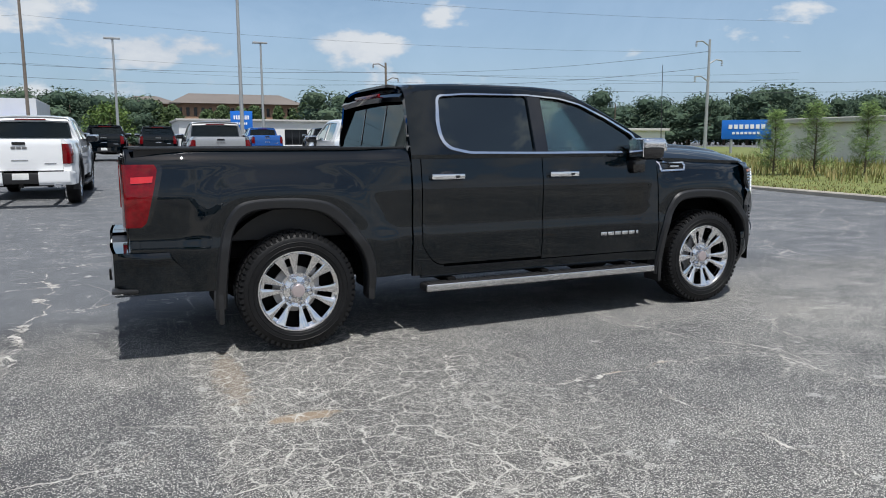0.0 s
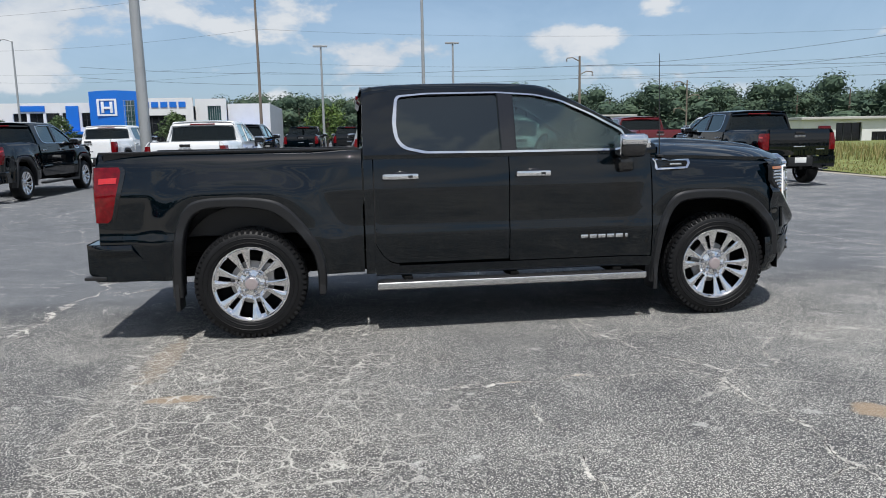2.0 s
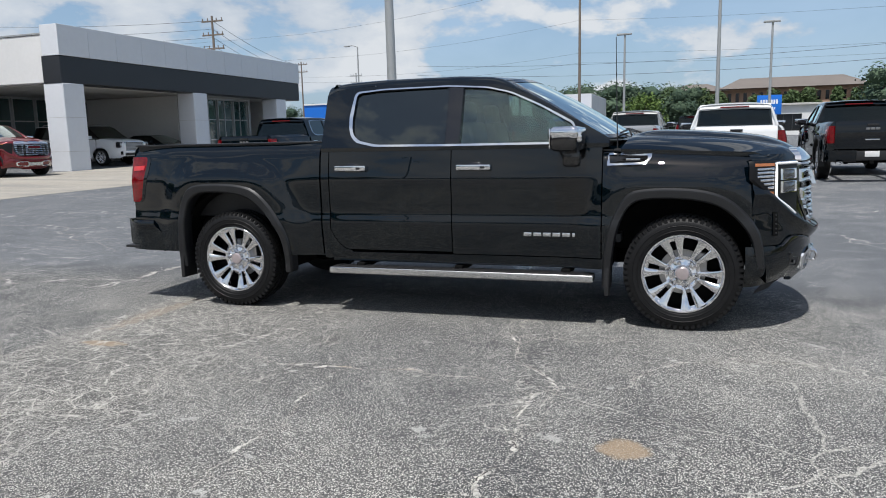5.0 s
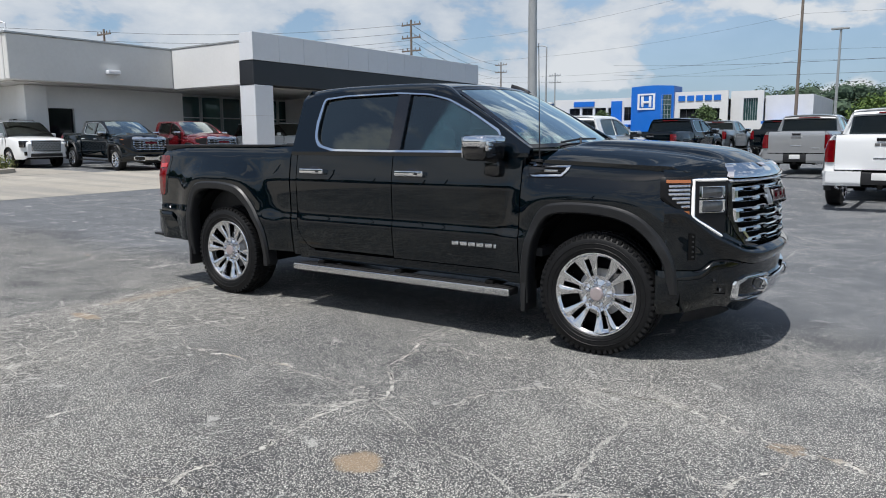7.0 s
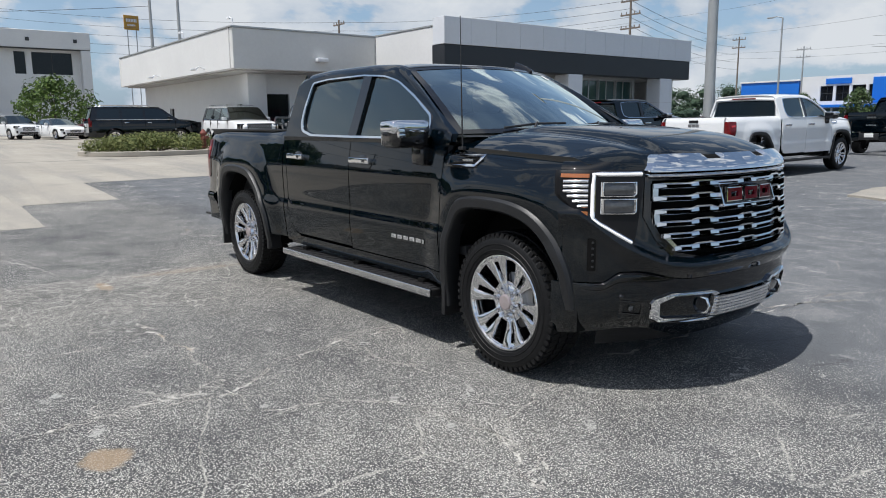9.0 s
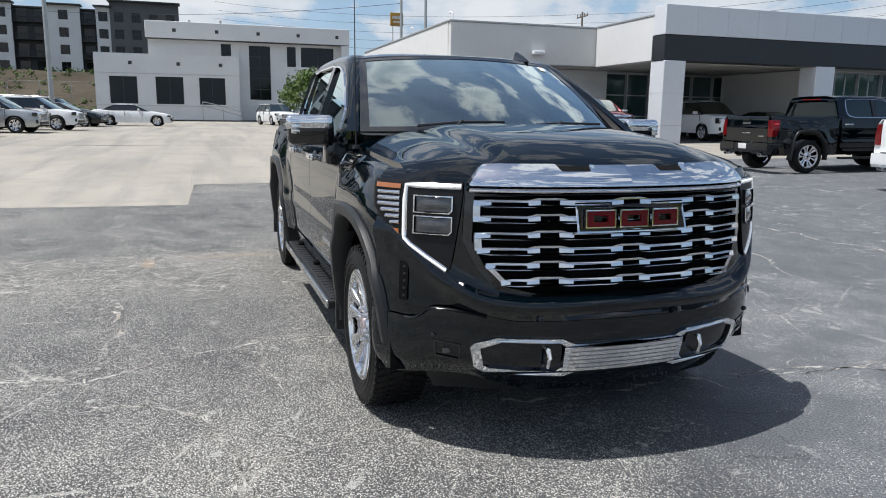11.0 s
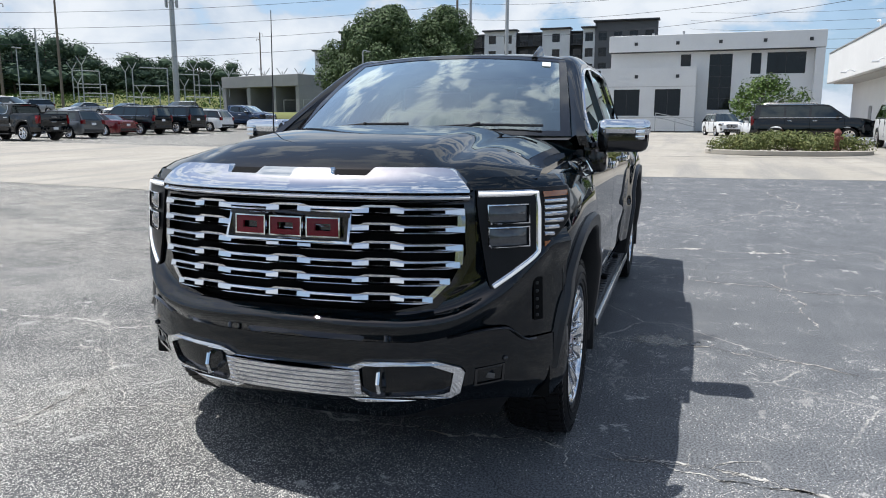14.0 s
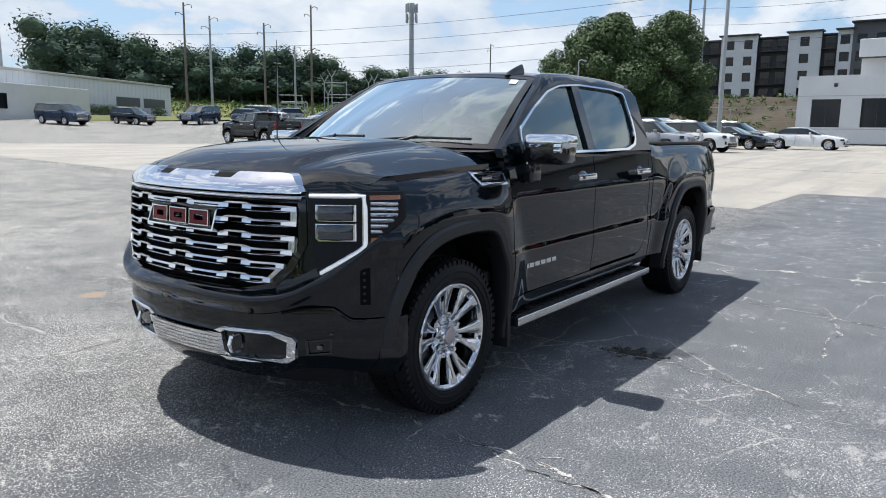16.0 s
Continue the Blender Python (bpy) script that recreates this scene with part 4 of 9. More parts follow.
def bonnet_and_nose(T, B):
    mid = curve1([0, 0.10, 0.3, 0.55, 0.75, 0.88, 0.96, 1.0], [1.415, 1.445, 1.437, 1.415, 1.383, 1.340, 1.292, 1.245])
    bm = bmesh.new()

    def hood(u, v):
        y = (2 * u - 1) * 0.897
        a = abs(y) / 0.897
        x0 = 3.375 - 0.21 * a * a
        x1 = nose_y(y, 1.24).x - 0.012 - 0.035 * smooth(0.7, 1.0, a)
        x = x0 + (x1 - x0) * v
        edge = 1.322 - 0.035 * smooth(0, 1, v) - 0.03 * smooth(0.9, 1, v)
        zc = mid(v)
        z = zc + (edge - zc) * a ** 3.6
        z += 0.016 * (1 - smooth(0.50, 0.60, a)) * smooth(0.0, 0.2, v) * (1 - smooth(0.75, 1.0, v))
        z -= 0.012 * math.exp(-((a - 0.63) / 0.05) ** 2) * smooth(0, 0.15, v) * (1 - smooth(0.8, 1.0, v))
        return (x, y, z)
    grid(bm, hood, 56, 36)
    skirt(bm, (0, 0, -0.03))
    part("bonnet", bm, B, T)
    bm = bmesh.new()
    grid(bm, lambda u, v: (3.46 - 0.18 * (2 * u - 1) ** 2 - 0.18 * v, (2 * u - 1) * 0.86, 1.385 + 0.012 * v), 16, 3)
    part("scuttle", bm, M["plastic"], T)
    # the painted nose, with the dark grille opening sunk into it
    split = lambda a: 0.640 + 0.05 * smooth(0.45, 0.80, abs(a)) - 0.06 * smooth(0.84, 0.95, abs(a))
    bm, bg, bl = bmesh.new(), bmesh.new(), bmesh.new()
    na, nz = int(170 * FINE[0]), int(84 * FINE[0])
    nose_top = lambda a: 1.232 + 0.036 * smooth(0.64, 0.78, abs(a))
    for which, b in (("up", bm), ("grille", bg)):
        cache = {}

        def vert(i, j, sunk):
            if (i, j) not in cache:
                a = -ARC + 2 * ARC * i / na
                z0 = split(a) + 0.006
                z = z0 + (nose_top(a) - z0) * j / nz
                cache[(i, j)] = b.verts.new(nose(a, z, -0.045 if sunk else crown(a, z)))
            return cache[(i, j)]

        def crown(a, z):
            # a rounded painted rail runs under the grille and up to the lamps
            y = NY(min(abs(a), ARC))
            line = RAIL(y)
            return 0.056 * math.exp(-((z - line) / (0.030 if z > line else 0.065)) ** 2) * (1 - 0.55 * smooth(0.66, 0.90, y))
        for i in range(na):
            for j in range(nz):
                a = -ARC + 2 * ARC * (i + 0.5) / na
                z0 = split(a) + 0.006
                z = z0 + (nose_top(a) - z0) * (j + 0.5) / nz
                inn = inside(GRILLE, math.copysign(NY(abs(a)), a), z)
                if inn == (which == "grille"):
                    b.faces.new([vert(p, q, which == "grille") for p, q in ((i, j), (i + 1, j), (i + 1, j + 1), (i, j + 1))])
    part("nose_panel", bm, B, T)
    grille = part("grille", bg, M["under"], T, "chrome bar grille on a black backing")
    bm = bmesh.new()
    grow = [(u * 1.035, 0.968 + (v - 0.968) * 1.06) for u, v in GRILLE]
    plate(bm, [grow, [(u * 0.985, 0.968 + (v - 0.968) * 0.97) for u, v in GRILLE]], lambda u, v: nose_y(u, v, 0.006), (-0.07, 0, 0), 0.04)
    part("grille_frame", bm, M["gloss_black"], grille)
    # lower bumper
    z_bot = lambda a: 0.285 + 0.09 * smooth(0.35, 0.75, abs(a)) - 0.04 * smooth(0.8, ARC, abs(a))
    bm = bmesh.new()
    grid(bm, lambda u, v: nose(-ARC + 2 * ARC * u, z_bot(-ARC + 2 * ARC * u) + (split(-ARC + 2 * ARC * u) - z_bot(-ARC + 2 * ARC * u)) * v, 0.004 + 0.012 * math.sin(math.pi * v) - 0.02 * smooth(0.3, 0, v)), 120, 22)
    skirt(bm, (-0.04, 0, 0))
    bumper = part("front_bumper", bm, B, T)
    # air deflector under the bumper
    bm = bmesh.new()
    grid(bm, lambda u, v: nose(-0.95 + 1.9 * u, 0.24 + 0.12 * v, -0.07 - 0.05 * (1 - v)), 60, 4)
    part("air_dam", bm, M["plastic"], bumper)
    # chrome bar over the grille
    chrome_bar(T)
    grille_rows(grille)
    lower_trim(bumper)
    for s in (-1, 1):
        headlamp(T, s)


RAIL = curve1([0.0, 0.43, 0.56, 0.62, 0.70, 0.80, 0.86, 0.95], [0.722, 0.716, 0.728, 0.742, 0.780, 0.842, 0.900, 1.00])


def chrome_bar(T):
    bm = bmesh.new()
    topz = curve1([0, 0.145, 0.165, 0.30, 0.325, 0.51, 0.59, 0.645, 0.682], [1.300, 1.300, 1.274, 1.274, 1.306, 1.306, 1.300, 1.262, 1.222])

    def bar(u, v):
        y = (2 * u - 1) * 0.682
        zb = 1.214
        z = min(zb + 0.090 * v, topz(abs(y)))
        k = (z - zb) / 0.090
        p = nose_y(y, 1.21, 0.034 + 0.007 * math.sin(math.pi * k))
        return Vector((p.x - 0.080 * k ** 1.25, p.y, z))
    grid(bm, bar, 180, 14)
    skirt(bm, (-0.05, 0, 0))
    part("chrome_bonnet_bar", bm, M["chrome"], T, "bright chrome bar over the grille")
    bm = bmesh.new()
    grid(bm, lambda u, v: nose_y((2 * u - 1) * 0.684, 1.180 + 0.028 * v, 0.012 + 0.016 * math.sin(math.pi * v)), 70, 6)
    skirt(bm, (-0.03, 0, 0))
    part("chrome_strip", bm, M["chrome"], T)
    for s in (-1, 1):
        bm = bmesh.new()
        grid(bm, lambda u, v: nose_y(s * (0.150 + 0.170 * u), 1.21, 0.0) + Vector((-0.030 - 0.05 * v, 0, 0.064 + 0.022 * v)), 8, 2)
        skirt(bm, (0, 0, -0.02))
        part("bonnet_slot", bm, M["under"], T)


def grille_rows(G):
    """Six wavy double bars, with open slots between their upper and lower edges."""
    wave = lambda y: 0.006 * (max(1 - smooth(0.052, 0.086, abs(abs(y) - 0.37)), 1 - smooth(0.052, 0.086, abs(y))))
    for z0, half in ((1.142, 0.667), (1.076, 0.667), (1.007, 0.660), (0.943, 0.650), (0.880, 0.616), (0.812, 0.557)):
        bm = bmesh.new()
        n = 60
        ys = [-half + 2 * half * k / n for k in range(n + 1)]
        tall = lambda y: 0.0158 + 0.5 * wave(y) - 0.004 * smooth(half - 0.05, half, abs(y))
        ring = [(y, z0 + wave(y) - tall(y)) for y in ys] + [(y, z0 + wave(y) + tall(y)) for y in reversed(ys)]
        slots = []
        for c, l, h in ((0.0, 0.040, 0.0092), (0.180, 0.084, 0.0058), (-0.180, 0.084, 0.0058), (0.368, 0.040, 0.0092), (-0.368, 0.040, 0.0092), (0.530, 0.072, 0.0058), (-0.530, 0.072, 0.0058)):
            lo, hi = max(c - l, -half + 0.035), min(c + l, half - 0.035)
            if hi - lo > 0.02:
                zc = z0 + wave(c)
                slots.append([(lo, zc - h), (hi, zc - h), (hi, zc + h), (lo, zc + h)])
        plate(bm, [ring] + slots, lambda u, v, z0=z0: nose_y(u, v, 0.024 - 0.30 * max(0.0, v - z0 - wave(u))), (-0.030, 0, 0), 0.05)
        part("grille_bar", bm, M["grille_chrome"], G, "wavy slotted chrome bar", smooth=False)
    # side brackets that join the bars in pairs
    for za, zb, h0, h1 in ((1.076, 1.142, 0.669, 0.669), (0.943, 1.007, 0.658, 0.663), (0.812, 0.880, 0.557, 0.621)):
        for s in (-1, 1):
            bm = bmesh.new()
            grid(bm, lambda u, v: nose_y(s * (h0 + (h1 - h0) * v - 0.026 * (1 - u)), za + (zb - za) * v, 0.020), 2, 6)
            skirt(bm, (-0.02, 0, 0))
            part("grille_bracket", bm, M["grille_chrome"], G, smooth=False)
    bm = bmesh.new()
    rect = lambda a, b, c, d: [(a, c), (b, c), (b, d), (a, d)]
    plate(bm, [rect(-0.262, 0.262, 1.022, 1.142), rect(-0.253, 0.253, 1.031, 1.133)], lambda u, v: nose_y(u, v, 0.040 - 0.28 * (v - 1.082)), (-0.03, 0, 0), 0.06)
    badge = part("badge_frame", bm, M["chrome"], G)
    bm = bmesh.new()
    plate(bm, [rect(-0.258, 0.258, 1.027, 1.137)], lambda u, v: nose_y(u, v, 0.030), (-0.02, 0, 0), 0.05)
    part("badge_backing", bm, M["gloss_black"], G)
    for c in (-0.155, 0.0, 0.155):
        bm, bc = bmesh.new(), bmesh.new()
        plate(bm, [rect(c - 0.063, c + 0.063, 1.047, 1.114), rect(c - 0.032, c + 0.032, 1.067, 1.094)], lambda u, v: nose_y(u, v, 0.044), (-0.012, 0, 0), 0.05)
        part("badge_block", bm, M["badge_red"], G, "plain red enamel block")
        plate(bc, [rect(c - 0.068, c + 0.068, 1.042, 1.119), rect(c - 0.063, c + 0.063, 1.047, 1.114)], lambda u, v: nose_y(u, v, 0.046), (-0.014, 0, 0), 0.05)
        part("badge_rim", bc, M["chrome"], G)


def lower_trim(bumper):
    half = [(0.0, 0.541), (0.245, 0.540), (0.305, 0.566), (0.567, 0.574), (0.650, 0.545), (0.664, 0.525), (0.652, 0.436), (0.622, 0.414), (0.285, 0.384), (0.236, 0.402), (0.0, 0.402)]
    outer = half + [(-u, v) for u, v in reversed(half[1:-1])]
    pk = [(0.284, 0.530), (0.312, 0.548), (0.548, 0.556), (0.628, 0.524), (0.618, 0.444), (0.595, 0.432), (0.322, 0.412), (0.290, 0.440)]
    bm = bmesh.new()
    plate(bm, [outer, pk, [(-u, v) for u, v in reversed(pk)]], lambda u, v: nose_y(u, v, 0.030), (-0.035, 0, 0), 0.03)
    part("bumper_trim", bm, M["chrome"], bumper, "bright chrome bumper surround", smooth=False)
    for s in (-1, 1):
        bm = bmesh.new()
        plate(bm, [[(s * u, v) for u, v in pk]], lambda u, v: nose_y(u, v, 0.004) , (-0.01, 0, 0), 0.05)
        part("bumper_pocket", bm, M["plastic"], bumper)
        bm = bmesh.new()
        plate(bm, [[(s * 0.330, 0.43), (s * 0.415, 0.43), (s * 0.415, 0.54), (s * 0.330, 0.54)]], lambda u, v: nose_y(u, v, 0.012), (-0.01, 0, 0))
        part("hook_recess", bm, M["under"], bumper)
        bm = bmesh.new()
        p = nose_y(s * 0.376, 0.490, 0.012)
        tube(bm, [p + Vector((0.0, 0, 0.042)), p + Vector((0.045, 0, 0.036)), p + Vector((0.058, 0, 0)), p + Vector((0.045, 0, -0.036)), p + Vector((0.0, 0, -0.042))], 0.010, 8)
        part("tow_hook", bm, M["chrome"], bumper)
        bm = bmesh.new()
        fr, fi = [(0.700, 0.456), (0.800, 0.470), (0.800, 0.546), (0.700, 0.532)], [(0.710, 0.464), (0.792, 0.476), (0.792, 0.538), (0.710, 0.526)]
        plate(bm, [[(s * u, v) for u, v in fr], [(s * u, v) for u, v in fi]], lambda u, v: nose_y(u, v, 0.020), (-0.03, 0, 0), 0.04)
        part("fog_lamp_frame", bm, M["gloss_black"], bumper)
        bm = bmesh.new()
        plate(bm, [[(s * u, v) for u, v in fi]], lambda u, v: nose_y(u, v, 0.012), (-0.01, 0, 0), 0.04)
        box(bm, nose_y(s * 0.75, 0.500, 0.016), (0.01, 0.045, 0.022), 0.003)
        part("fog_lamp", bm, M["fog_lens"], bumper, "small grey fog lamp")
        # upright slots at the corners
        bm = bmesh.new()
        grid(bm, lambda u, v: nose(s * (ARC - 0.20 + 0.045 * u), 0.70 + 0.17 * v, 0.006), 3, 6)
        part("corner_vent", bm, M["under"], bumper)
        for k in range(5):
            bm = bmesh.new()
            box(bm, nose(s * (ARC - 0.178), 0.72 + 0.032 * k, -0.002), (0.030, 0.014, 0.012), 0.003)
            part("vent_rib", bm, M["plastic"], bumper)
        bm = bmesh.new()
        c = nose_y(s * 0.80, 0.565, 0.018)
        bmesh.ops.create_uvsphere(bm, u_segments=12, v_segments=6, radius=0.012, matrix=Matrix.Translation(c))
        part("parking_sensor", bm, M["gloss_black"], bumper)
        bm = bmesh.new()
        grid(bm, lambda u, v: nose(s * (0.62 + 0.36 * u), 0.638 + 0.05 * smooth(0.45, 0.80, 0.62 + 0.36 * u) - 0.06 * smooth(0.84, 0.95, 0.62 + 0.36 * u) + 0.012 * v - 0.006, 0.014 + 0.010 * math.sin(math.pi * v)), 20, 4)
        part("bumper_edge", bm, M["gloss_black"], bumper)
    # ribbed centre plate
    bm = bmesh.new()

    def ribs(u, v):
        y = (2 * u - 1) * 0.292
        k = v * 6 % 1
        lift = 0.010 if 0.12 < k < 0.88 else 0.0
        return nose_y(y, 0.412 + 0.116 * v, 0.034 + lift * (1 - smooth(0.25, 0.29, abs(y))))
    grid(bm, ribs, 30, 48)
    part("skid_plate", bm, M["skid"], bumper, "ribbed satin metal plate")


def headlamp(T, s):
    lowz = curve1([arc_y(0.71), arc_y(0.720), arc_y(0.757), arc_y(0.785), arc_x(4.38), arc_x(4.30), arc_x(4.20), arc_x(4.19)], [1.165, 1.06, 0.835, 0.842, 0.94, 1.00, 1.085, 1.10])
    a0, a1 = arc_y(0.71), arc_x(4.19)
    bm = bmesh.new()
    grid(bm, lambda u, v: nose(s * (a0 + (a1 - a0) * u), lowz(a0 + (a1 - a0) * u) + (1.224 - lowz(a0 + (a1 - a0) * u)) * v, 0.013), 48, 16)
    skirt(bm, (-0.03, 0, 0))
    H = part("headlamp", bm, M["lamp_well"], T, "dark headlamp with a bright C-shaped daylight strip")
    yb = arc_y(0.908)
    pts = [(a0 + 0.006, 1.206)] + [(a0 + 0.006 + (yb - a0 - 0.006) * k / 8, 1.206) for k in range(1, 9)] + [(yb + 0.004, 1.19 - 0.215 * k / 5) for k in range(1, 6)]
    pts += [(yb + (arc_y(0.760) - yb) * k / 8, 0.965 + (0.850 - 0.965) * k / 8) for k in range(1, 9)]
    for wdt, off, mat, name, lab in ((0.024, 0.013, M["fin"], "daylight_strip_rim", ""), (0.013, 0.018, M["drl"], "daylight_strip", "lit white daylight strip")):
        bm = bmesh.new()
        rows = []
        for i, (a, z) in enumerate(pts):
            pa, pz = pts[max(0, i - 1)]
            qa, qz = pts[min(len(pts) - 1, i + 1)]
            k = math.hypot(qa - pa, qz - pz) or 1
            na_, nz_ = -(qz - pz) / k, (qa - pa) / k
            rows.append([bm.verts.new(nose(s * (a + na_ * wdt * t / 2), z + nz_ * wdt * t / 2, off + 0.005 * (1 - t * t))) for t in (-1, -0.5, 0, 0.5, 1)])
        for p, q in zip(rows, rows[1:]):
            for j in range(4):
                bm.faces.new((p[j], q[j], q[j + 1], p[j + 1]))
        skirt(bm, (-0.012, 0, 0))
        part(name, bm, mat, H, lab)
    # two stacked projector units with chrome rims
    b0, b1 = arc_y(0.742), arc_y(0.878)
    for zc, hh in ((1.128, 0.038), (1.040, 0.040)):
        bm = bmesh.new()
        fr = [(b0 + 0.014, zc - hh), (b1, zc - hh), (b1, zc + hh), (b0, zc + hh), (b0, zc - hh + 0.014)]
        fi = [(b0 + 0.016, zc - hh + 0.005), (b1 - 0.005, zc - hh + 0.005), (b1 - 0.005, zc + hh - 0.005), (b0 + 0.005, zc + hh - 0.005), (b0 + 0.005, zc - hh + 0.016)]
        plate(bm, [fr, fi], lambda u, v: nose(s * u, v, 0.025), (-0.014, 0, 0), 0.03)
        part("lamp_rim", bm, M["chrome"], H)
        bm = bmesh.new()
        grid(bm, lambda u, v: nose(s * (b0 + 0.008 + (b1 - b0 - 0.016) * u), zc - hh + 0.008 + (2 * hh - 0.016) * v, 0.015 + 0.010 * math.sin(math.pi * u) * math.sin(math.pi * v)), 8, 8)
        part("projector_lens", bm, M["fog_lens"], H)
    # amber marker and fins on the side
    s0, s1 = arc_x(4.325), arc_x(4.205)
    bm = bmesh.new()
    grid(bm, lambda u, v: nose(s * (s0 + (s1 - s0) * u), 1.188 + 0.020 * v, 0.020), 10, 3)
    skirt(bm, (-0.01, 0, 0))
    part("side_marker", bm, M["amber"], H, "amber side marker")
    bm = bmesh.new()
    grid(bm, lambda u, v: nose(s * (s0 + 0.004 + 0.030 * u), 0.985 + 0.028 * v, 0.018), 4, 3)
    skirt(bm, (-0.01, 0, 0))
    part("side_marker", bm, M["amber"], H, "amber side marker")
    for k in range(6):
        z = 1.163 - 0.026 * k
        e = s1 - 0.006 - (0.0 if k < 3 else 0.028 * (k - 2.2))
        bm = bmesh.new()
        grid(bm, lambda u, v: nose(s * (s0 + 0.004 + (e - s0 - 0.004) * u), z + 0.017 * v - 0.004 * u, 0.0150 + 0.006 * math.sin(math.pi * v)), 12, 5)
        skirt(bm, (-0.003, -s * 0.003, 0))
        part("lamp_fin", bm, M["fin"], H)


def tail(T, B):
    # bed: inner walls, floor and tailgate
    bm = bmesh.new()
    for s in (-1, 1):
        grid(bm, lambda u, v: (-1.02 + 1.87 * u, s * (0.885 - 0.05 * v - 0.03 * smooth(0.1, 0.2, v)), 1.417 - 0.64 * v), 12, 8)
    grid(bm, lambda u, v: (-1.02 + 1.87 * u, (2 * v - 1) * 0.82, 0.78 + 0.012 * (int(v * 24) % 2)), 2, 24)
    grid(bm, lambda u, v: (0.85, (2 * u - 1) * 0.90, 0.78 + 0.63 * v), 4, 4)
    part("load_bed", bm, M["plastic"], T)
    for s in (-1, 1):
        bm = bmesh.new()
        box(bm, (-0.10, s * 0.867, 1.421), (1.90, 0.058, 0.016), 0.007)
        part("bed_rail_cap", bm, M["trim"], T)
    bm = bmesh.new()
    gate = lambda u, v: Vector((-1.085 - 0.012 * math.sin(math.pi * min(1, max(0, (v - 0.80) / 0.6))) + 0.02 * smooth(1.36, 1.41, v), u, v))
    grid(bm, lambda u, v: gate((2 * u - 1) * 0.775, 0.775 + 0.635 * v), 20, 20)
    skirt(bm, (0.05, 0, 0))
    G = part("tailgate", bm, B, T)
    bm = bmesh.new()
    box(bm, (-1.10, 0, 1.33), (0.02, 0.24, 0.06), 0.008)
    part("tailgate_handle", bm, M["gloss_black"], G)
    for c in (-0.10, 0.0, 0.10):
        bm = bmesh.new()
        box(bm, (-1.10, c, 1.24), (0.012, 0.085, 0.05), 0.004)
        part("badge_block", bm, M["disc"], G)
    bm = bmesh.new()
    box(bm, (-1.099, -0.55, 0.92), (0.006, 0.22, 0.022), 0.002)
    box(bm, (-1.099, 0.0, 0.99), (0.006, 0.30, 0.026), 0.002)
    part("tailgate_name_bar", bm, M["chrome"], G)
    # corner lamps
    for s in (-1, 1):
        bm = bmesh.new()

        def lamp(u, v):
            # from the tailgate round the corner on to the bed side
            z = 0.915 + 0.405 * v
            xe = -0.866 - 0.100 * (1 - v) ** 1.15 - 0.030 * max(0.0, 1 - v / 0.10) ** 2 - 0.022 * max(0.0, (v - 0.90) / 0.10) ** 2
            t = u
            yc = 0.80
            if t < 0.5:
                k = t / 0.5
                x, y = -1.108 + 0.012 * k * k, yc + (side_w(-1.06, z) - 0.02 - yc) * k
            else:
                k = (t - 0.5) / 0.5
                x, y = -1.096 + (xe + 1.096) * k, side_w(-1.06, z) - 0.02
                out = side_w(x, z) + 0.006 + 0.007 * math.sin(math.pi * k) * math.sin(math.pi * v) ** 0.5
                y += (out - y) * math.sin(min(1.0, k / 0.085) * math.pi / 2)
            return (x, s * y, z)
        grid(bm, lamp, 48, 28)
        skirt(bm, (0.02, -s * 0.02, 0))
        L = part("tail_lamp", bm, M["glass_red"], T, "tall red tail lamp wrapped round the corner")
        bm = bmesh.new()
        grid(bm, lambda u, v: Vector(lamp(0.62 + 0.31 * u, 0.70 + 0.10 * v + 0.015 * u)) + Vector((-0.003, s * 0.004, 0)), 12, 4)
        part("lamp_bar", bm, M["red_lit"], L)
        bm = bmesh.new()
        grid(bm, lambda u, v: Vector(lamp(0.965 + 0.035 * u, v)) + Vector((0.018 * u, s * (0.003 - 0.004 * u), 0)), 4, 24)
        part("lamp_edge", bm, M["gloss_black"], L)
        # corner between tailgate and bed side, below the lamp
        bm = bmesh.new()
        grid(bm, lambda u, v: (-1.08 + 0.012 * u, s * (0.78 + (side_w(-1.075, 0.6 + 0.31 * v) - 0.78) * u), 0.60 + 0.31 * v), 8, 6)
        part("bed_corner", bm, B, T)
        bm = bmesh.new()
        grid(bm, lambda u, v: (-1.08 + 0.012 * u, s * (0.78 + (side_w(-1.075, 1.32 + 0.097 * v, 1.418, 0.06) - 0.78) * u), 1.32 + 0.097 * v), 8, 3)
        part("bed_corner_top", bm, B, T)
    # bumper
    R = None
    for s in (-1, 1):
        bm = bmesh.new()

        def blade(u, v):
            z = 0.478 + 0.272 * v
            t = u
            if t < 0.55:
                k = t / 0.55
                x, y = -1.20 + 0.02 * k ** 2, 0.32 * (1 - k) + 0.90 * k
            else:
                k = (t - 0.55) / 0.45
                x, y = -1.18 + (0.444 - 0.125 * smooth(0.30, 1.0, v)) * k, 0.90 + (0.085 + 0.012 * smooth(0.7, 0.8, v) * smooth(1.0, 0.9, v)) * math.sin(min(1.0, k * 1.6) * math.pi / 2)
            return (x + 0.05 * smooth(0.75, 1, 1 - v) * (t < 0.6), s * y, z)
        grid(bm, blade, 40, 20)
        grid(bm, lambda u, v: (-1.20 + 0.20 * v + 0.02 * u * u, s * (0.32 + 0.60 * u), 0.752), 8, 3)
        skirt(bm, (0.02, 0, 0))
        R = part("rear_bumper", bm, B, T) if R is None else R if part("bumper_half", bm, B, R) else R
    bm = bmesh.new()
    box(bm, (-1.13, 0, 0.62), (0.12, 0.66, 0.22), 0.02)
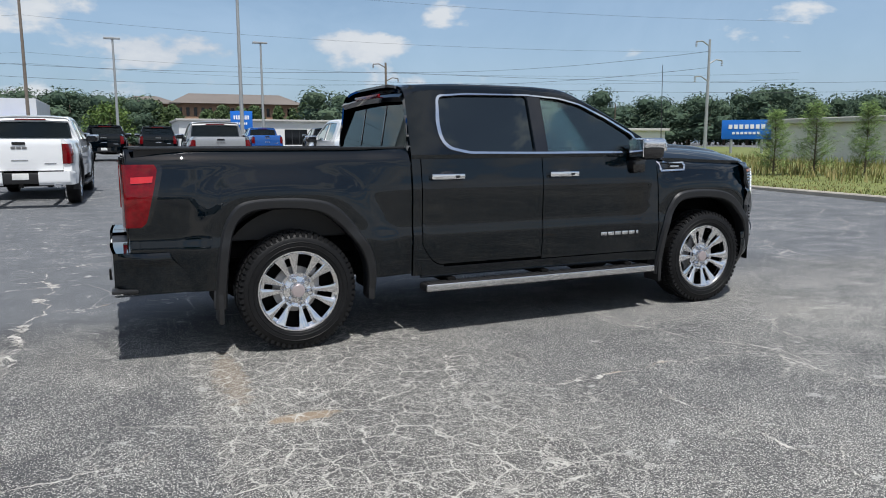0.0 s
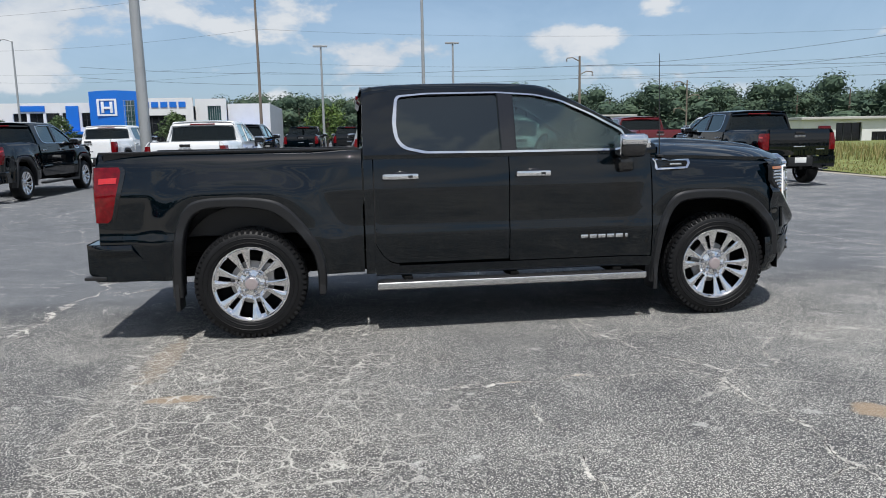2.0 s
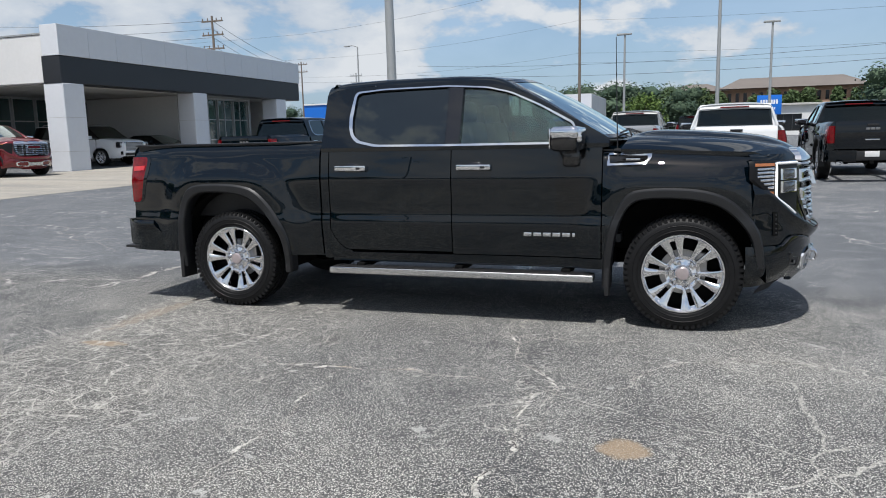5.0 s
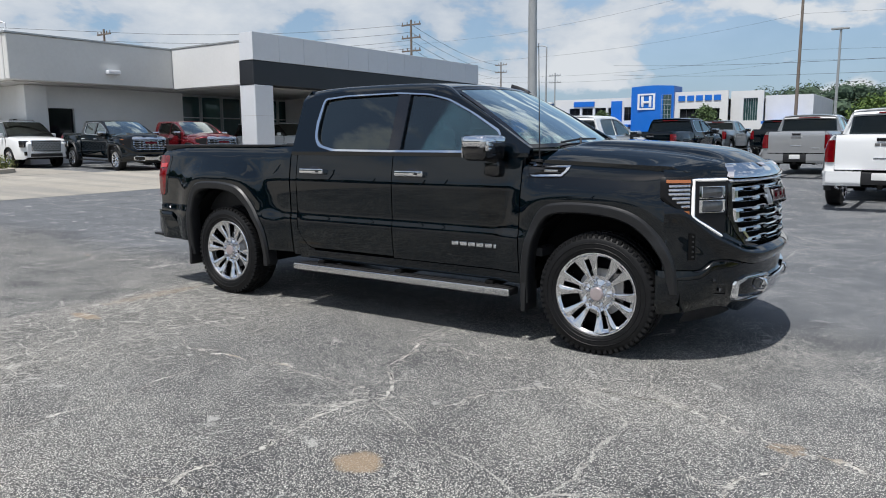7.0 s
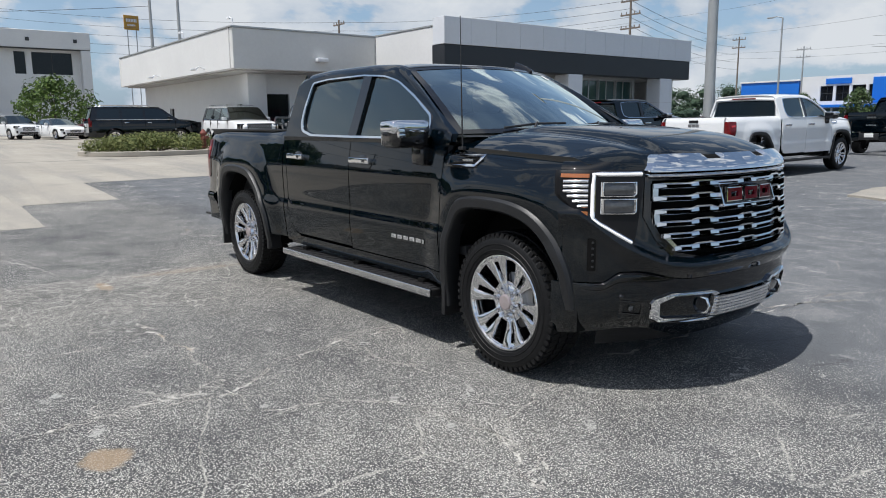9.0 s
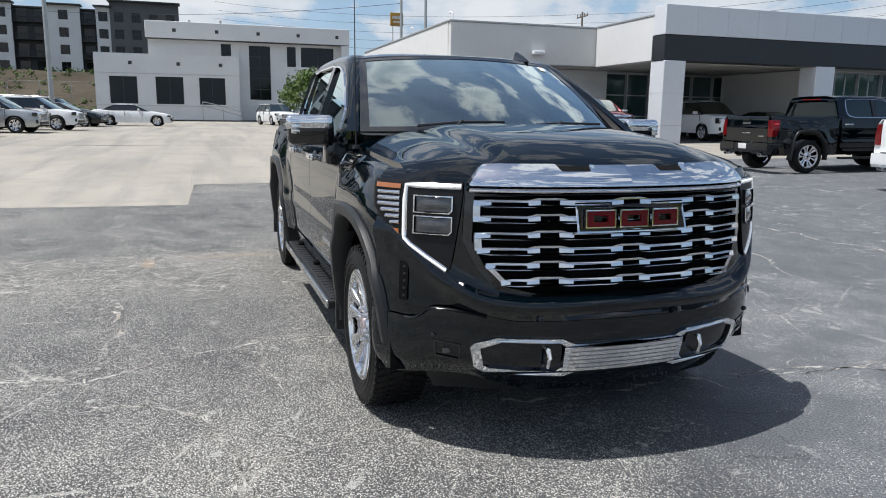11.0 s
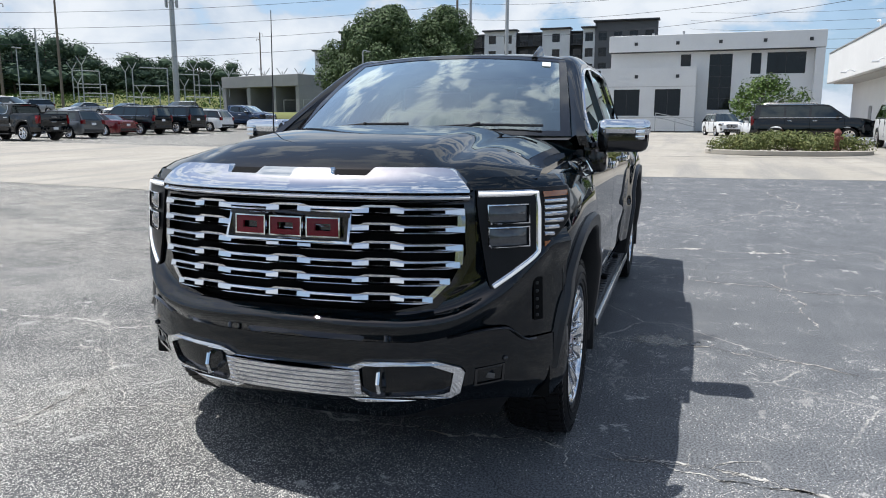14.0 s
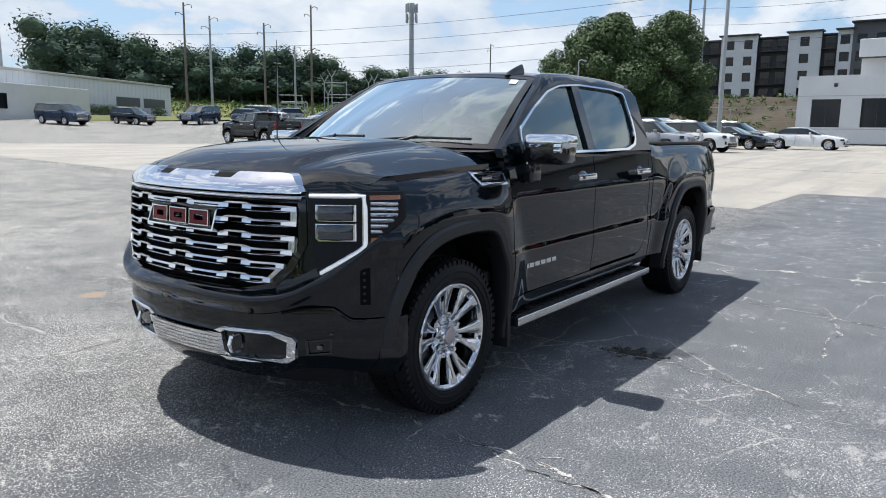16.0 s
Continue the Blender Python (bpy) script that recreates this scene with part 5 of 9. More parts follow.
    part("bumper_step", bm, M["plastic"], R)
    bm = bmesh.new()
    box(bm, (-1.145, 0, 0.66), (0.10, 0.30, 0.13), 0.008)
    part("plate_holder", bm, plain("plate_white", (0.7, 0.7, 0.68), 0.4), R, "plain white dealer plate")
    for s in (-1, 1):
        bm = bmesh.new()
        box(bm, (-1.10, s * 0.90, 0.503), (0.20, 0.12, 0.025), 0.008)
        part("corner_step", bm, M["plastic"], R)
        bm = bmesh.new()
        lathe(bm, [(0.045, 0), (0.05, 0.0), (0.05, -0.2), (0.045, -0.2)], 20)
        bmesh.ops.rotate(bm, verts=bm.verts, cent=(0, 0, 0), matrix=Matrix.Rotation(radians(90), 3, "Z"))
        bmesh.ops.scale(bm, verts=bm.verts, vec=(1, 1.5, 0.8))
        bmesh.ops.translate(bm, verts=bm.verts, vec=(-1.185, s * 0.66, 0.455))
        part("exhaust_tip", bm, M["chrome"], R)
    bm = bmesh.new()
    box(bm, (-1.16, 0, 0.47), (0.12, 0.08, 0.08), 0.008)
    part("tow_hitch", bm, M["under"], T)


def underside(T):
    bm = bmesh.new()
    for s in (-1, 1):
        box(bm, (1.75, s * 0.50, 0.50), (5.5, 0.10, 0.16), 0.02)
    for x in (-0.9, 0.7, 1.6, 2.6, 4.3):
        box(bm, (x, 0, 0.50), (0.10, 1.0, 0.12), 0.02)
    box(bm, (2.1, 0, 0.50), (2.3, 1.80, 0.10), 0.02)
    box(bm, (3.75, 0, 0.62), (1.0, 1.0, 0.30), 0.04)
    part("chassis_frame", bm, M["under"], T)
    bm = bmesh.new()
    grid(bm, lambda u, v: (4.2 + (nose_y((2 * u - 1) * 0.88, 0.45, -0.06).x - 4.2) * v, (2 * u - 1) * 0.88, 0.44), 16, 4)
    grid(bm, lambda u, v: (3.2 + 1.0 * v, (2 * u - 1) * 0.68, 0.44), 4, 4)
    part("splash_shield", bm, M["under"], T)
    bm = bmesh.new()
    box(bm, (3.72, 0, 0.86), (1.06, 1.40, 0.62), 0.05)
    part("engine_block", bm, M["under"], T)
    bm = bmesh.new()
    box(bm, (0.0, 0, 0.70), (1.3, 1.42, 0.12), 0.03)
    part("bed_underside", bm, M["under"], T)
    for s in (-1, 1):
        bm = bmesh.new()
        box(bm, (4.255, s * 0.72, 0.60), (0.08, 0.30, 0.30), 0.02)
        part("arch_front_liner", bm, M["under"], T)
    for x in (0.0, WB):
        bm = bmesh.new()
        tube(bm, [(x, -0.80, 0.42), (x, 0.80, 0.42)], 0.055, 12)
        bmesh.ops.create_uvsphere(bm, u_segments=16, v_segments=8, radius=0.16, matrix=Matrix.Translation((x, 0, 0.42)))
        part("axle", bm, M["under"], T)
    bm = bmesh.new()
    box(bm, (0.45, 0, 0.50), (0.5, 0.8, 0.22), 0.05)
    tube(bm, [(2.4, -0.3, 0.42), (0.6, -0.35, 0.42), (-0.3, -0.55, 0.55), (-1.1, -0.66, 0.455)], 0.035, 10)
    part("exhaust_and_tank", bm, M["under"], T)


def running_board(T, s):
    bm = bmesh.new()
    y = 0.985 if s < 0 else 0.955
    box(bm, (2.035, s * y, 0.366), (2.16, 0.15, 0.055), 0.014, segs=3)
    R = part("running_board", bm, M["plastic"], T, "black running board with a satin metal edge")
    bm = bmesh.new()
    box(bm, (2.035, s * (y + 0.068), 0.370), (2.162, 0.024, 0.052), 0.009, segs=3)
    part("edge_strip", bm, M["satin"], R, "satin metal edge")
    bm = bmesh.new()
    box(bm, (2.035, s * (y - 0.01), 0.395), (2.10, 0.11, 0.008), 0.003)
    for k in range(26):
        box(bm, (1.03 + 0.08 * k, s * (y - 0.01), 0.400), (0.02, 0.09, 0.006), 0.002)
    part("tread_pad", bm, M["plastic"], R)
    for x in (1.2, 2.05, 2.9):
        bm = bmesh.new()
        box(bm, (x, s * 0.80, 0.40), (0.07, 0.36, 0.05), 0.01)
        part("board_bracket", bm, M["under"], R)


def mirror(T, B, s):
    x, y = 2.935, s * 1.112
    bm = bmesh.new()
    box(bm, (x, y, 1.402), (0.205, 0.275, 0.175), 0.060, Euler((0, 0, s * radians(8))).to_matrix(), 4)
    Mi = part("door_mirror", bm, M["gloss_black"], T, "door mirror with a chrome cap")
    bm = bmesh.new()
    box(bm, (x + 0.004, y + s * 0.004, 1.447), (0.208, 0.280, 0.092), 0.042, Euler((0, 0, s * radians(8))).to_matrix(), 4)
    part("mirror_cap", bm, M["chrome"], Mi, "chrome cap")
    bm = bmesh.new()
    box(bm, (x - 0.101, y, 1.408), (0.008, 0.215, 0.145), 0.003, Euler((0, 0, s * radians(8))).to_matrix())
    part("mirror_glass", bm, M["chrome"], Mi)
    bm = bmesh.new()
    box(bm, (x + 0.096, y + s * 0.100, 1.420), (0.03, 0.05, 0.075), 0.010, segs=2)
    for k in range(3):
        box(bm, (x + 0.112, y + s * 0.100, 1.397 + 0.024 * k), (0.006, 0.046, 0.016), 0.002)
    part("turn_lamp", bm, M["alloy"], Mi)
    bm = bmesh.new()
    tube(bm, [(x + 0.01, s * 0.93, 1.30), (x + 0.01, s * 1.00, 1.345), (x, s * 1.06, 1.355)], 0.042, 10)
    box(bm, (x + 0.01, s * 0.985, 1.265), (0.13, 0.10, 0.13), 0.035, segs=3)
    part("mirror_arm", bm, M["gloss_black"], Mi)


def fender_vent(T, s):
    at = lambda u, v: Vector((u, s * (side_w(u, v, 1.31, 0.10) + 0.012), v))
    o = [(3.195, 1.295), (3.515, 1.286), (3.512, 1.255), (3.475, 1.212), (3.205, 1.205)]
    i = [(3.215, 1.280), (3.490, 1.272), (3.488, 1.252), (3.465, 1.226), (3.222, 1.220)]
    bm = bmesh.new()
    plate(bm, [o, i], at, (0, -s * 0.018, 0), 0.05)
    V = part("fender_vent", bm, M["chrome"], T, "chrome fender vent frame")
    bm = bmesh.new()
    plate(bm, [i], lambda u, v: at(u, v) + Vector((0, -s * 0.010, 0)), (0, -s * 0.006, 0), 0.05)
    part("vent_backing", bm, M["under"], V)
    bm = bmesh.new()
    for k in range(3):
        box(bm, at(3.34, 1.236 + 0.016 * k) + Vector((0, -s * 0.004, 0)), (0.24, 0.008, 0.006), 0.002)
    part("vent_blade", bm, M["gloss_black"], V)
    bm = bmesh.new()
    box(bm, at(3.385, 1.247), (0.10, 0.006, 0.016), 0.002)
    part("vent_badge", bm, M["satin"], V)


def name_bars(T, s):
    """The model name on the door, kept as six plain chrome blocks."""
    for k in range(6):
        x = 2.615 + 0.073 * k
        bm = bmesh.new()
        w = 0.060 if k < 5 else 0.022
        box(bm, (x + (0 if k < 5 else -0.016), s * (side_w(x, 0.69) + 0.002), 0.690), (w, 0.007, 0.028), 0.002)
        part("name_block", bm, M["chrome"], T, "plain chrome letter-sized block")


WHEEL_DATA = {}


def wheel_meshes():
    """The meshes of one wheel, facing +y, its hub at the origin."""
    t = bmesh.new()
    R = TYRE_R
    lathe(t, [(0.285, 0.115), (0.30, 0.134), (0.335, 0.142), (0.375, 0.138), (0.400, 0.122), (0.4115, 0.100), (R - 0.008, 0.06), (R - 0.006, 0.0), (R - 0.008, -0.06), (0.4115, -0.100), (0.400, -0.122), (0.36, -0.138), (0.30, -0.130), (0.285, -0.115)], 72)
    for r, dy in ((0.318, 0.1405), (0.352, 0.1425)):
        lathe(t, [(r - 0.003, dy - 0.001), (r, dy + 0.0022), (r + 0.003, dy - 0.001)], 72)
    nb = 60 if FINE[0] == 1 else 0
    for k in range(nb):
        a = 2 * math.pi * k / nb
        for y, w, da, l, r in ((0.092, 0.050, 0.0, 0.034, 0.4100), (-0.092, 0.050, 0.5, 0.034, 0.4100), (0.034, 0.042, 0.5, 0.036, 0.4165), (-0.034, 0.042, 0.0, 0.036, 0.4165)):
            b = a + da * 2 * math.pi / nb
            rot = Matrix.Rotation(-b, 3, "Y") @ Matrix.Rotation(0.25 * (1 if y > 0 else -1), 3, "X")
            box(t, (r * math.cos(b), y, r * math.sin(b)), (0.012, w, l), 0.0, rot)
        rot = Matrix.Rotation(-a, 3, "Y")
        big = k % 2
        box(t, ((0.396 - 0.006 * big) * math.cos(a), 0.124, (0.396 - 0.006 * big) * math.sin(a)), (0.030 + 0.016 * big, 0.016, 0.024), 0.0, rot)
        box(t, (0.396 * math.cos(a), -0.124, 0.396 * math.sin(a)), (0.030, 0.016, 0.024), 0.0, rot)
    r = bmesh.new()
    # barrel and lip
    lathe(r, [(0.290, 0.118), (0.292, 0.126), (0.287, 0.131), (0.277, 0.130), (0.268, 0.120), (0.262, 0.08), (0.255, -0.02), (0.262, -0.11), (0.288, -0.118)], 72)
    # one cast face: six split spokes with wide gaps between them
    rs = [0.028, 0.096, 0.125, 0.19, 0.245, 0.263, 0.279] if FINE[0] < 1 else [0.028, 0.05, 0.060, 0.078, 0.096, 0.112, 0.125, 0.14, 0.165, 0.19, 0.215, 0.235, 0.245, 0.256, 0.263, 0.270, 0.279]
    half_slot = curve1([0.0, 0.12, 0.19, 0.25, 0.3], [0.010, 0.0105, 0.0145, 0.0175, 0.0175])
    half_gap = curve1([0.0, 0.11, 0.13, 0.20, 0.26, 0.3], [0.020, 0.021, 0.027, 0.039, 0.045, 0.046])
    rings = []
    for rad in rs:
        a, b, c6 = half_slot(rad) / rad, math.pi / 6 - half_gap(rad) / rad, math.pi / 6
        a, b = min(a, 0.10), max(b, 0.26)
        cols = [0.0, a] + [a + (b - a) * k for k in (0.08, 0.16, 0.50, 0.84, 0.92)] + [b]
        drop = [0.012, 0.010, 0.004, 0.001, 0.0, 0.001, 0.003, 0.013]
        live = smooth(0.085, 0.13, rad) * (1 - smooth(0.256, 0.276, rad))
        y0 = 0.100 + 0.024 * smooth(0.10, 0.27, rad) - 0.010 * math.sin(math.pi * min(1, max(0, (rad - 0.05) / 0.22))) - 0.024 * smooth(0.053, 0.062, rad) * smooth(0.118, 0.098, rad)
        prof = [(-w, d) for w, d in zip(cols[:0:-1], drop[:0:-1])] + list(zip(cols, drop)) + [(c6, 0.018)]
        ring = []
        for k in range(6):
            for w, d in prof:
                ang = radians(12) + k * math.pi / 3 + w
                ring.append(r.verts.new((rad * math.cos(ang), y0 - d * live, rad * math.sin(ang))))
        rings.append(ring)
    npf = 16
    for q, (r0, r1) in enumerate(zip(rings, rings[1:])):
        mid_r = (rs[q] + rs[q + 1]) / 2
        for k in range(len(r0)):
            c = k % npf
            in_gap = c >= 14 and 0.125 < mid_r < 0.263
            in_slot = c in (6, 7) and 0.125 < mid_r < 0.245
            if not (in_gap or in_slot):
                k2 = (k + 1) % len(r0)
                r.faces.new((r0[k], r1[k], r1[k2], r0[k2]))
    skirt(r, (0, -0.055, 0))
    c = bmesh.new()
    lathe(c, [(0.0, 0.116), (0.040, 0.115), (0.046, 0.111), (0.049, 0.100)], 32)
    nuts = []
    for k in range(6):
        n = bmesh.new()
        a = 2 * math.pi * k / 6 + radians(12)
        bmesh.ops.create_cone(n, cap_ends=True, segments=12, radius1=0.0175, radius2=0.013, depth=0.040, matrix=Matrix.Translation((0.078 * math.cos(a), 0.104, 0.078 * math.sin(a))) @ Matrix.Rotation(radians(-90), 4, "X"))
        nuts.append(("wheel_nut_%d" % k, n, "chrome"))
    d = bmesh.new()
    lathe(d, [(0.06, 0.0), (0.06, 0.018), (0.165, 0.018), (0.165, 0.0)], 40, True)
    box(d, (-0.13, 0.01, 0.06), (0.08, 0.07, 0.17), 0.02)
    b = bmesh.new()
    lathe(b, [(0.0, -0.02), (0.27, -0.02)], 32)
    return [("tyre", t, "rubber"), ("rim", r, "alloy"), ("hub_cap", c, "badge_cap"), *nuts, ("brake_disc", d, "disc"), ("wheel_backing", b, "under")]


M["badge_cap"] = plain("hub_cap_silver", (0.52, 0.45, 0.45), 0.25, 0.6)


def wheel(T, x, s, y=0.868, z=None, scale=1.0):
    """One wheel under a vehicle; s is -1 on its right side."""
    if not WHEEL_DATA:
        for name, bm, mat in wheel_meshes():
            ob = part(name, bm, M[mat])
            WHEEL_DATA[name] = ob.data
            bpy.data.objects.remove(ob)
    z = TYRE_R * scale if z is None else z
    hub = None
    for name, data in WHEEL_DATA.items():
        ob = new("wheel" if name == "rim" else "wheel_nut" if name.startswith("wheel_nut") else name, data)
        if hub is None and name == "tyre":
            hub = new("wheel", WHEEL_DATA["rim"])
            hub.parent = T
            hub.matrix_basis = pose(x, s * y, z, 0, 0, 0 if s > 0 else 180) @ Matrix.Diagonal((scale, scale, scale, 1))
            hub["label"] = "polished alloy wheel with six pairs of spokes"
        if name == "rim":
            bpy.data.objects.remove(ob)
            continue
        ob.parent = hub
    return hub


truck = build_truck(pose(0.8304, 6.188, 0.0, 0, 0, 0.8), "glossy black crew-cab pickup truck with chrome trim, parked alone on asphalt")
# ---- buildings round the lot ----
M["render_white"] = plain("white_render", (0.66, 0.66, 0.65), 0.7, 0, 0.06, 0.5, 0.15)
M["metal_white"] = plain("white_metal_panel", (0.62, 0.64, 0.67), 0.35, 0.0, 0.05, 0.4)
M["metal_black"] = plain("black_metal_panel", (0.018, 0.020, 0.024), 0.4, 0.0, 0.15, 0.5)
M["soffit"] = plain("grey_soffit", (0.42, 0.41, 0.39), 0.8, 0, 0.08, 0.5)
# real light grey walls, and the painted shade of the showroom's +x parapet
M["wall_grey_and_shade"] = plain("light_grey_wall_and_shade", (0.62, 0.62, 0.60), 0.75, 0, 0.07, 0.5, 0.2)
M["dark_pane"] = plain("dark_window_pane", (0.008, 0.009, 0.011), 0.05, 0, 0.3, 0.7, coat=0.0, spec=0.4)
M["green_pane"] = plain("greenish_shop_glass", (0.03, 0.07, 0.07), 0.06, 0, 0.3, 0.6, coat=1.0)
M["frame_alu"] = plain("aluminium_frame", (0.45, 0.46, 0.46), 0.4, 0.6, 0.08, 2)
M["sign_blue"] = plain("blue_sign_panel", (0.01, 0.14, 0.55), 0.3, 0, 0.06, 0.5)
M["sign_white"] = plain("white_sign_face", (0.75, 0.76, 0.78), 0.4, 0, 0.05, 1)
M["brick_tan"] = plain("tan_brick", (0.33, 0.20, 0.13), 0.85, 0, 0.12, 0.3)
M["roof_brown"] = plain("brown_roof", (0.15, 0.13, 0.115), 0.8, 0, 0.12, 0.2)
M["clad_dark"] = plain("dark_grey_cladding", (0.035, 0.037, 0.040), 0.6, 0, 0.15, 0.3)
M["concrete_grey"] = plain("grey_concrete_wall", (0.24, 0.245, 0.25), 0.8, 0, 0.12, 0.4)
M["clad_mid"] = plain("mid_grey_cladding", (0.10, 0.102, 0.105), 0.7, 0, 0.1, 0.3)
M["yellow"] = plain("ochre_sign_face", (0.45, 0.24, 0.03), 0.5, 0, 0.1, 1)
M["steel"] = plain("galvanised_steel", (0.36, 0.37, 0.37), 0.45, 0.4, 0.12, 2)
M["wood_pole"] = plain("weathered_pole_wood", (0.17, 0.14, 0.115), 0.85, 0, 0.2, 3, 0.3)
M["wire"] = plain("dark_wire", (0.05, 0.05, 0.055), 0.6)
M["kerb"] = plain("kerb_concrete", (0.36, 0.33, 0.28), 0.85, 0, 0.18, 2.0, 0.3)
M["soil"] = plain("dry_slope_soil", (0.072, 0.061, 0.045), 0.95, 0, 0.35, 0.12, 0.3, spec=0.1)


def solid(name, lo, hi, mat, parent, label="", bevel=0.03):
    bm = bmesh.new()
    box(bm, [(a + b) / 2 for a, b in zip(lo, hi)], [abs(b - a) for a, b in zip(lo, hi)], bevel, segs=1)
    return part(name, bm, mat, parent, label, smooth=False)


def wall_with(name, axis, at, lo, hi, z0, z1, holes, thick, mat, parent, label=""):
    """An upright wall in the plane axis = at, with real openings (lo, hi, z0, z1)."""
    bm = bmesh.new()
    rect = lambda a, b, c, d: [(a, c), (b, c), (b, d), (a, d)]
    f = (lambda u, v: Vector((at, u, v))) if axis == "x" else (lambda u, v: Vector((u, at, v)))
    plate(bm, [rect(lo, hi, z0, z1)] + [rect(*h) for h in holes], f, (thick, 0, 0) if axis == "x" else (0, thick, 0), 50)
    return part(name, bm, mat, parent, label, smooth=False)


def window_in(axis, at, h, thick, parent, glass="dark_pane", bars=(1, 0), name="window"):
    """A pane with its frame and glazing bars, set back in an opening."""
    a, b, c, d = h
    k = at + thick * 0.6
    fr = 0.06
    bm = bmesh.new()
    f = (lambda u, v: Vector((k, u, v))) if axis == "x" else (lambda u, v: Vector((u, k, v)))
    back = (0.05 * (1 if thick > 0 else -1), 0, 0) if axis == "x" else (0, 0.05 * (1 if thick > 0 else -1), 0)
    rect = lambda a, b, c, d: [(a, c), (b, c), (b, d), (a, d)]
    holes = []
    nx, nz = bars[0] + 1, bars[1] + 1
    for i in range(nx):
        for j in range(nz):
            u0, u1 = a + (b - a) * i / nx + fr / 2, a + (b - a) * (i + 1) / nx - fr / 2
            v0, v1 = c + (d - c) * j / nz + fr / 2, c + (d - c) * (j + 1) / nz - fr / 2
            holes.append(rect(u0, u1, v0, v1))
    plate(bm, [rect(a, b, c, d)] + holes, f, back, 50)
    w = part(name, bm, M["frame_alu"] if glass != "dark_pane" else M["clad_dark"], parent, smooth=False)
    g = Vector(back) * 0.7
    for hole in holes:
        bm = bmesh.new()
        plate(bm, [hole], lambda u, v: f(u, v) + g, Vector(back) * 0.15, 50)
        part("pane", bm, M[glass], w, smooth=False)
    return w


def building(name, label, category="building"):
    return thing(name, Matrix.Identity(4), label, category)


def showroom():
    b = building("car_showroom", "white single-storey car showroom with a black-banded portal and deep canopy", "showroom")
    zg = 0.35
    # portal: white panels over a black band
    n = 12
    for i in range(n):
        y0, y1 = 23.4 + 19.2 * i / n, 23.4 + 19.2 * (i + 1) / n
        solid("fascia_panel", (-20.6, y0 + 0.004, 5.10), (-19.7, y1 - 0.004, 6.33), M["metal_white"], b, bevel=0.006)
    solid("black_band", (-20.7, 23.42, 4.0), (-19.74, 42.58, 5.095), M["metal_black"], b)
    for y in (23.45, 31.75, 39.7):
        c = solid("column", (-20.75, y, zg), (-19.72, y + 1.12, 4.0), M["metal_white"], b)
        for z in (1.2, 2.6):
            solid("column_joint", (-20.76, y - 0.005, z), (-19.715, y + 1.125, z + 0.012), M["soffit"], c, bevel=0)
    solid("soffit", (-45.7, 23.92, 3.985), (-20.72, 42.4, 4.1), M["soffit"], b)
    solid("soffit", (-45.7, 15.97, 3.985), (-26.12, 23.9, 4.1), M["soffit"], b)
    solid("roof_slab", (-45.7, 23.92, 5.5), (-20.72, 42.15, 5.62), M["soffit"], b)
    solid("roof_slab", (-45.7, 15.97, 5.5), (-26.12, 23.9, 5.62), M["soffit"], b)
    # parapets of the lower wing, overhanging its walls
    # the +x parapet is greyed in its colour for the shade on that side
    solid("parapet", (-26.1, 15.66, 4.05), (-25.75, 23.9, 5.92), M["wall_grey_and_shade"], b)
    solid("parapet", (-25.74, 23.45, 4.02), (-20.62, 23.9, 5.95), M["render_white"], b)
    solid("parapet", (-45.8, 15.62, 4.05), (-26.11, 15.95, 5.92), M["render_white"], b)
    solid("parapet", (-46.1, 15.62, 4.05), (-45.81, 42.5, 5.92), M["wall_grey_and_shade"], b)
    solid("parapet", (-45.8, 42.2, 4.05), (-20.7, 42.5, 5.92), M["wall_grey_and_shade"], b)
    for lo, hi in (((-26.15, 15.6, 5.92), (-25.7, 23.92, 6.0)), ((-25.69, 23.42, 5.95), (-20.62, 23.93, 6.03)), ((-45.85, 15.58, 5.92), (-26.16, 16.0, 6.0))):
        solid("coping", lo, hi, M["frame_alu"], b, bevel=0.01)
    # walls under them
    h = (18.0, 19.25, 0.9, 3.0)
    wall_with("wall", "x", -27.5, 17.1, 25.2, zg, 3.98, [h], -0.25, M["render_white"], b)
    window_in("x", -27.5, h, -0.25, b, bars=(0, 0))
    solid("corner_pier", (-27.9, 16.9, zg), (-27.2, 17.9, 3.98), M["render_white"], b)
    doors = [(-33.2, -32.3, 0.5, 2.55), (-30.8, -29.9, 0.5, 2.55)]
    wins = [(-29.2, -28.5, 1.6, 2.5), (-40.5, -39.6, 1.6, 2.5)]
    wall_with("wall", "y", 17.1, -45.5, -27.92, zg, 3.98, doors + wins, 0.25, M["render_white"], b)
    for d in doors:
        bm = bmesh.new()
        box(bm, ((d[0] + d[1]) / 2, 17.2, (d[2] + d[3]) / 2), (d[1] - d[0], 0.05, d[3] - d[2]), 0.008)
        dd = part("door", bm, M["wall_grey_and_shade"], b)
        solid("door_handle", (d[1] - 0.14, 17.12, 1.45), (d[1] - 0.06, 17.17, 1.58), M["steel"], dd, bevel=0.005)
    for w in wins:
        window_in("y", 17.1, w, 0.25, b, bars=(0, 0))
    # glazed front under the canopy
    cols = [(y, y + 1.35, 0.45, 3.9) for y in [25.4 + 1.42 * i for i in range(12)]]
    wall_with("shop_front_frame", "x", -28.0, 25.2, 42.5, zg, 3.98, cols, -0.2, M["frame_alu"], b)
    for c in cols:
        window_in("x", -28.0, c, -0.2, b, "green_pane", (0, 2))
    glz = [(y, y + 1.5, 0.45, 3.9) for y in (33.3, 34.85, 36.4, 37.95)]
    wall_with("shop_front_frame", "x", -21.6, 33.1, 39.65, zg, 3.98, glz, -0.2, M["frame_alu"], b)
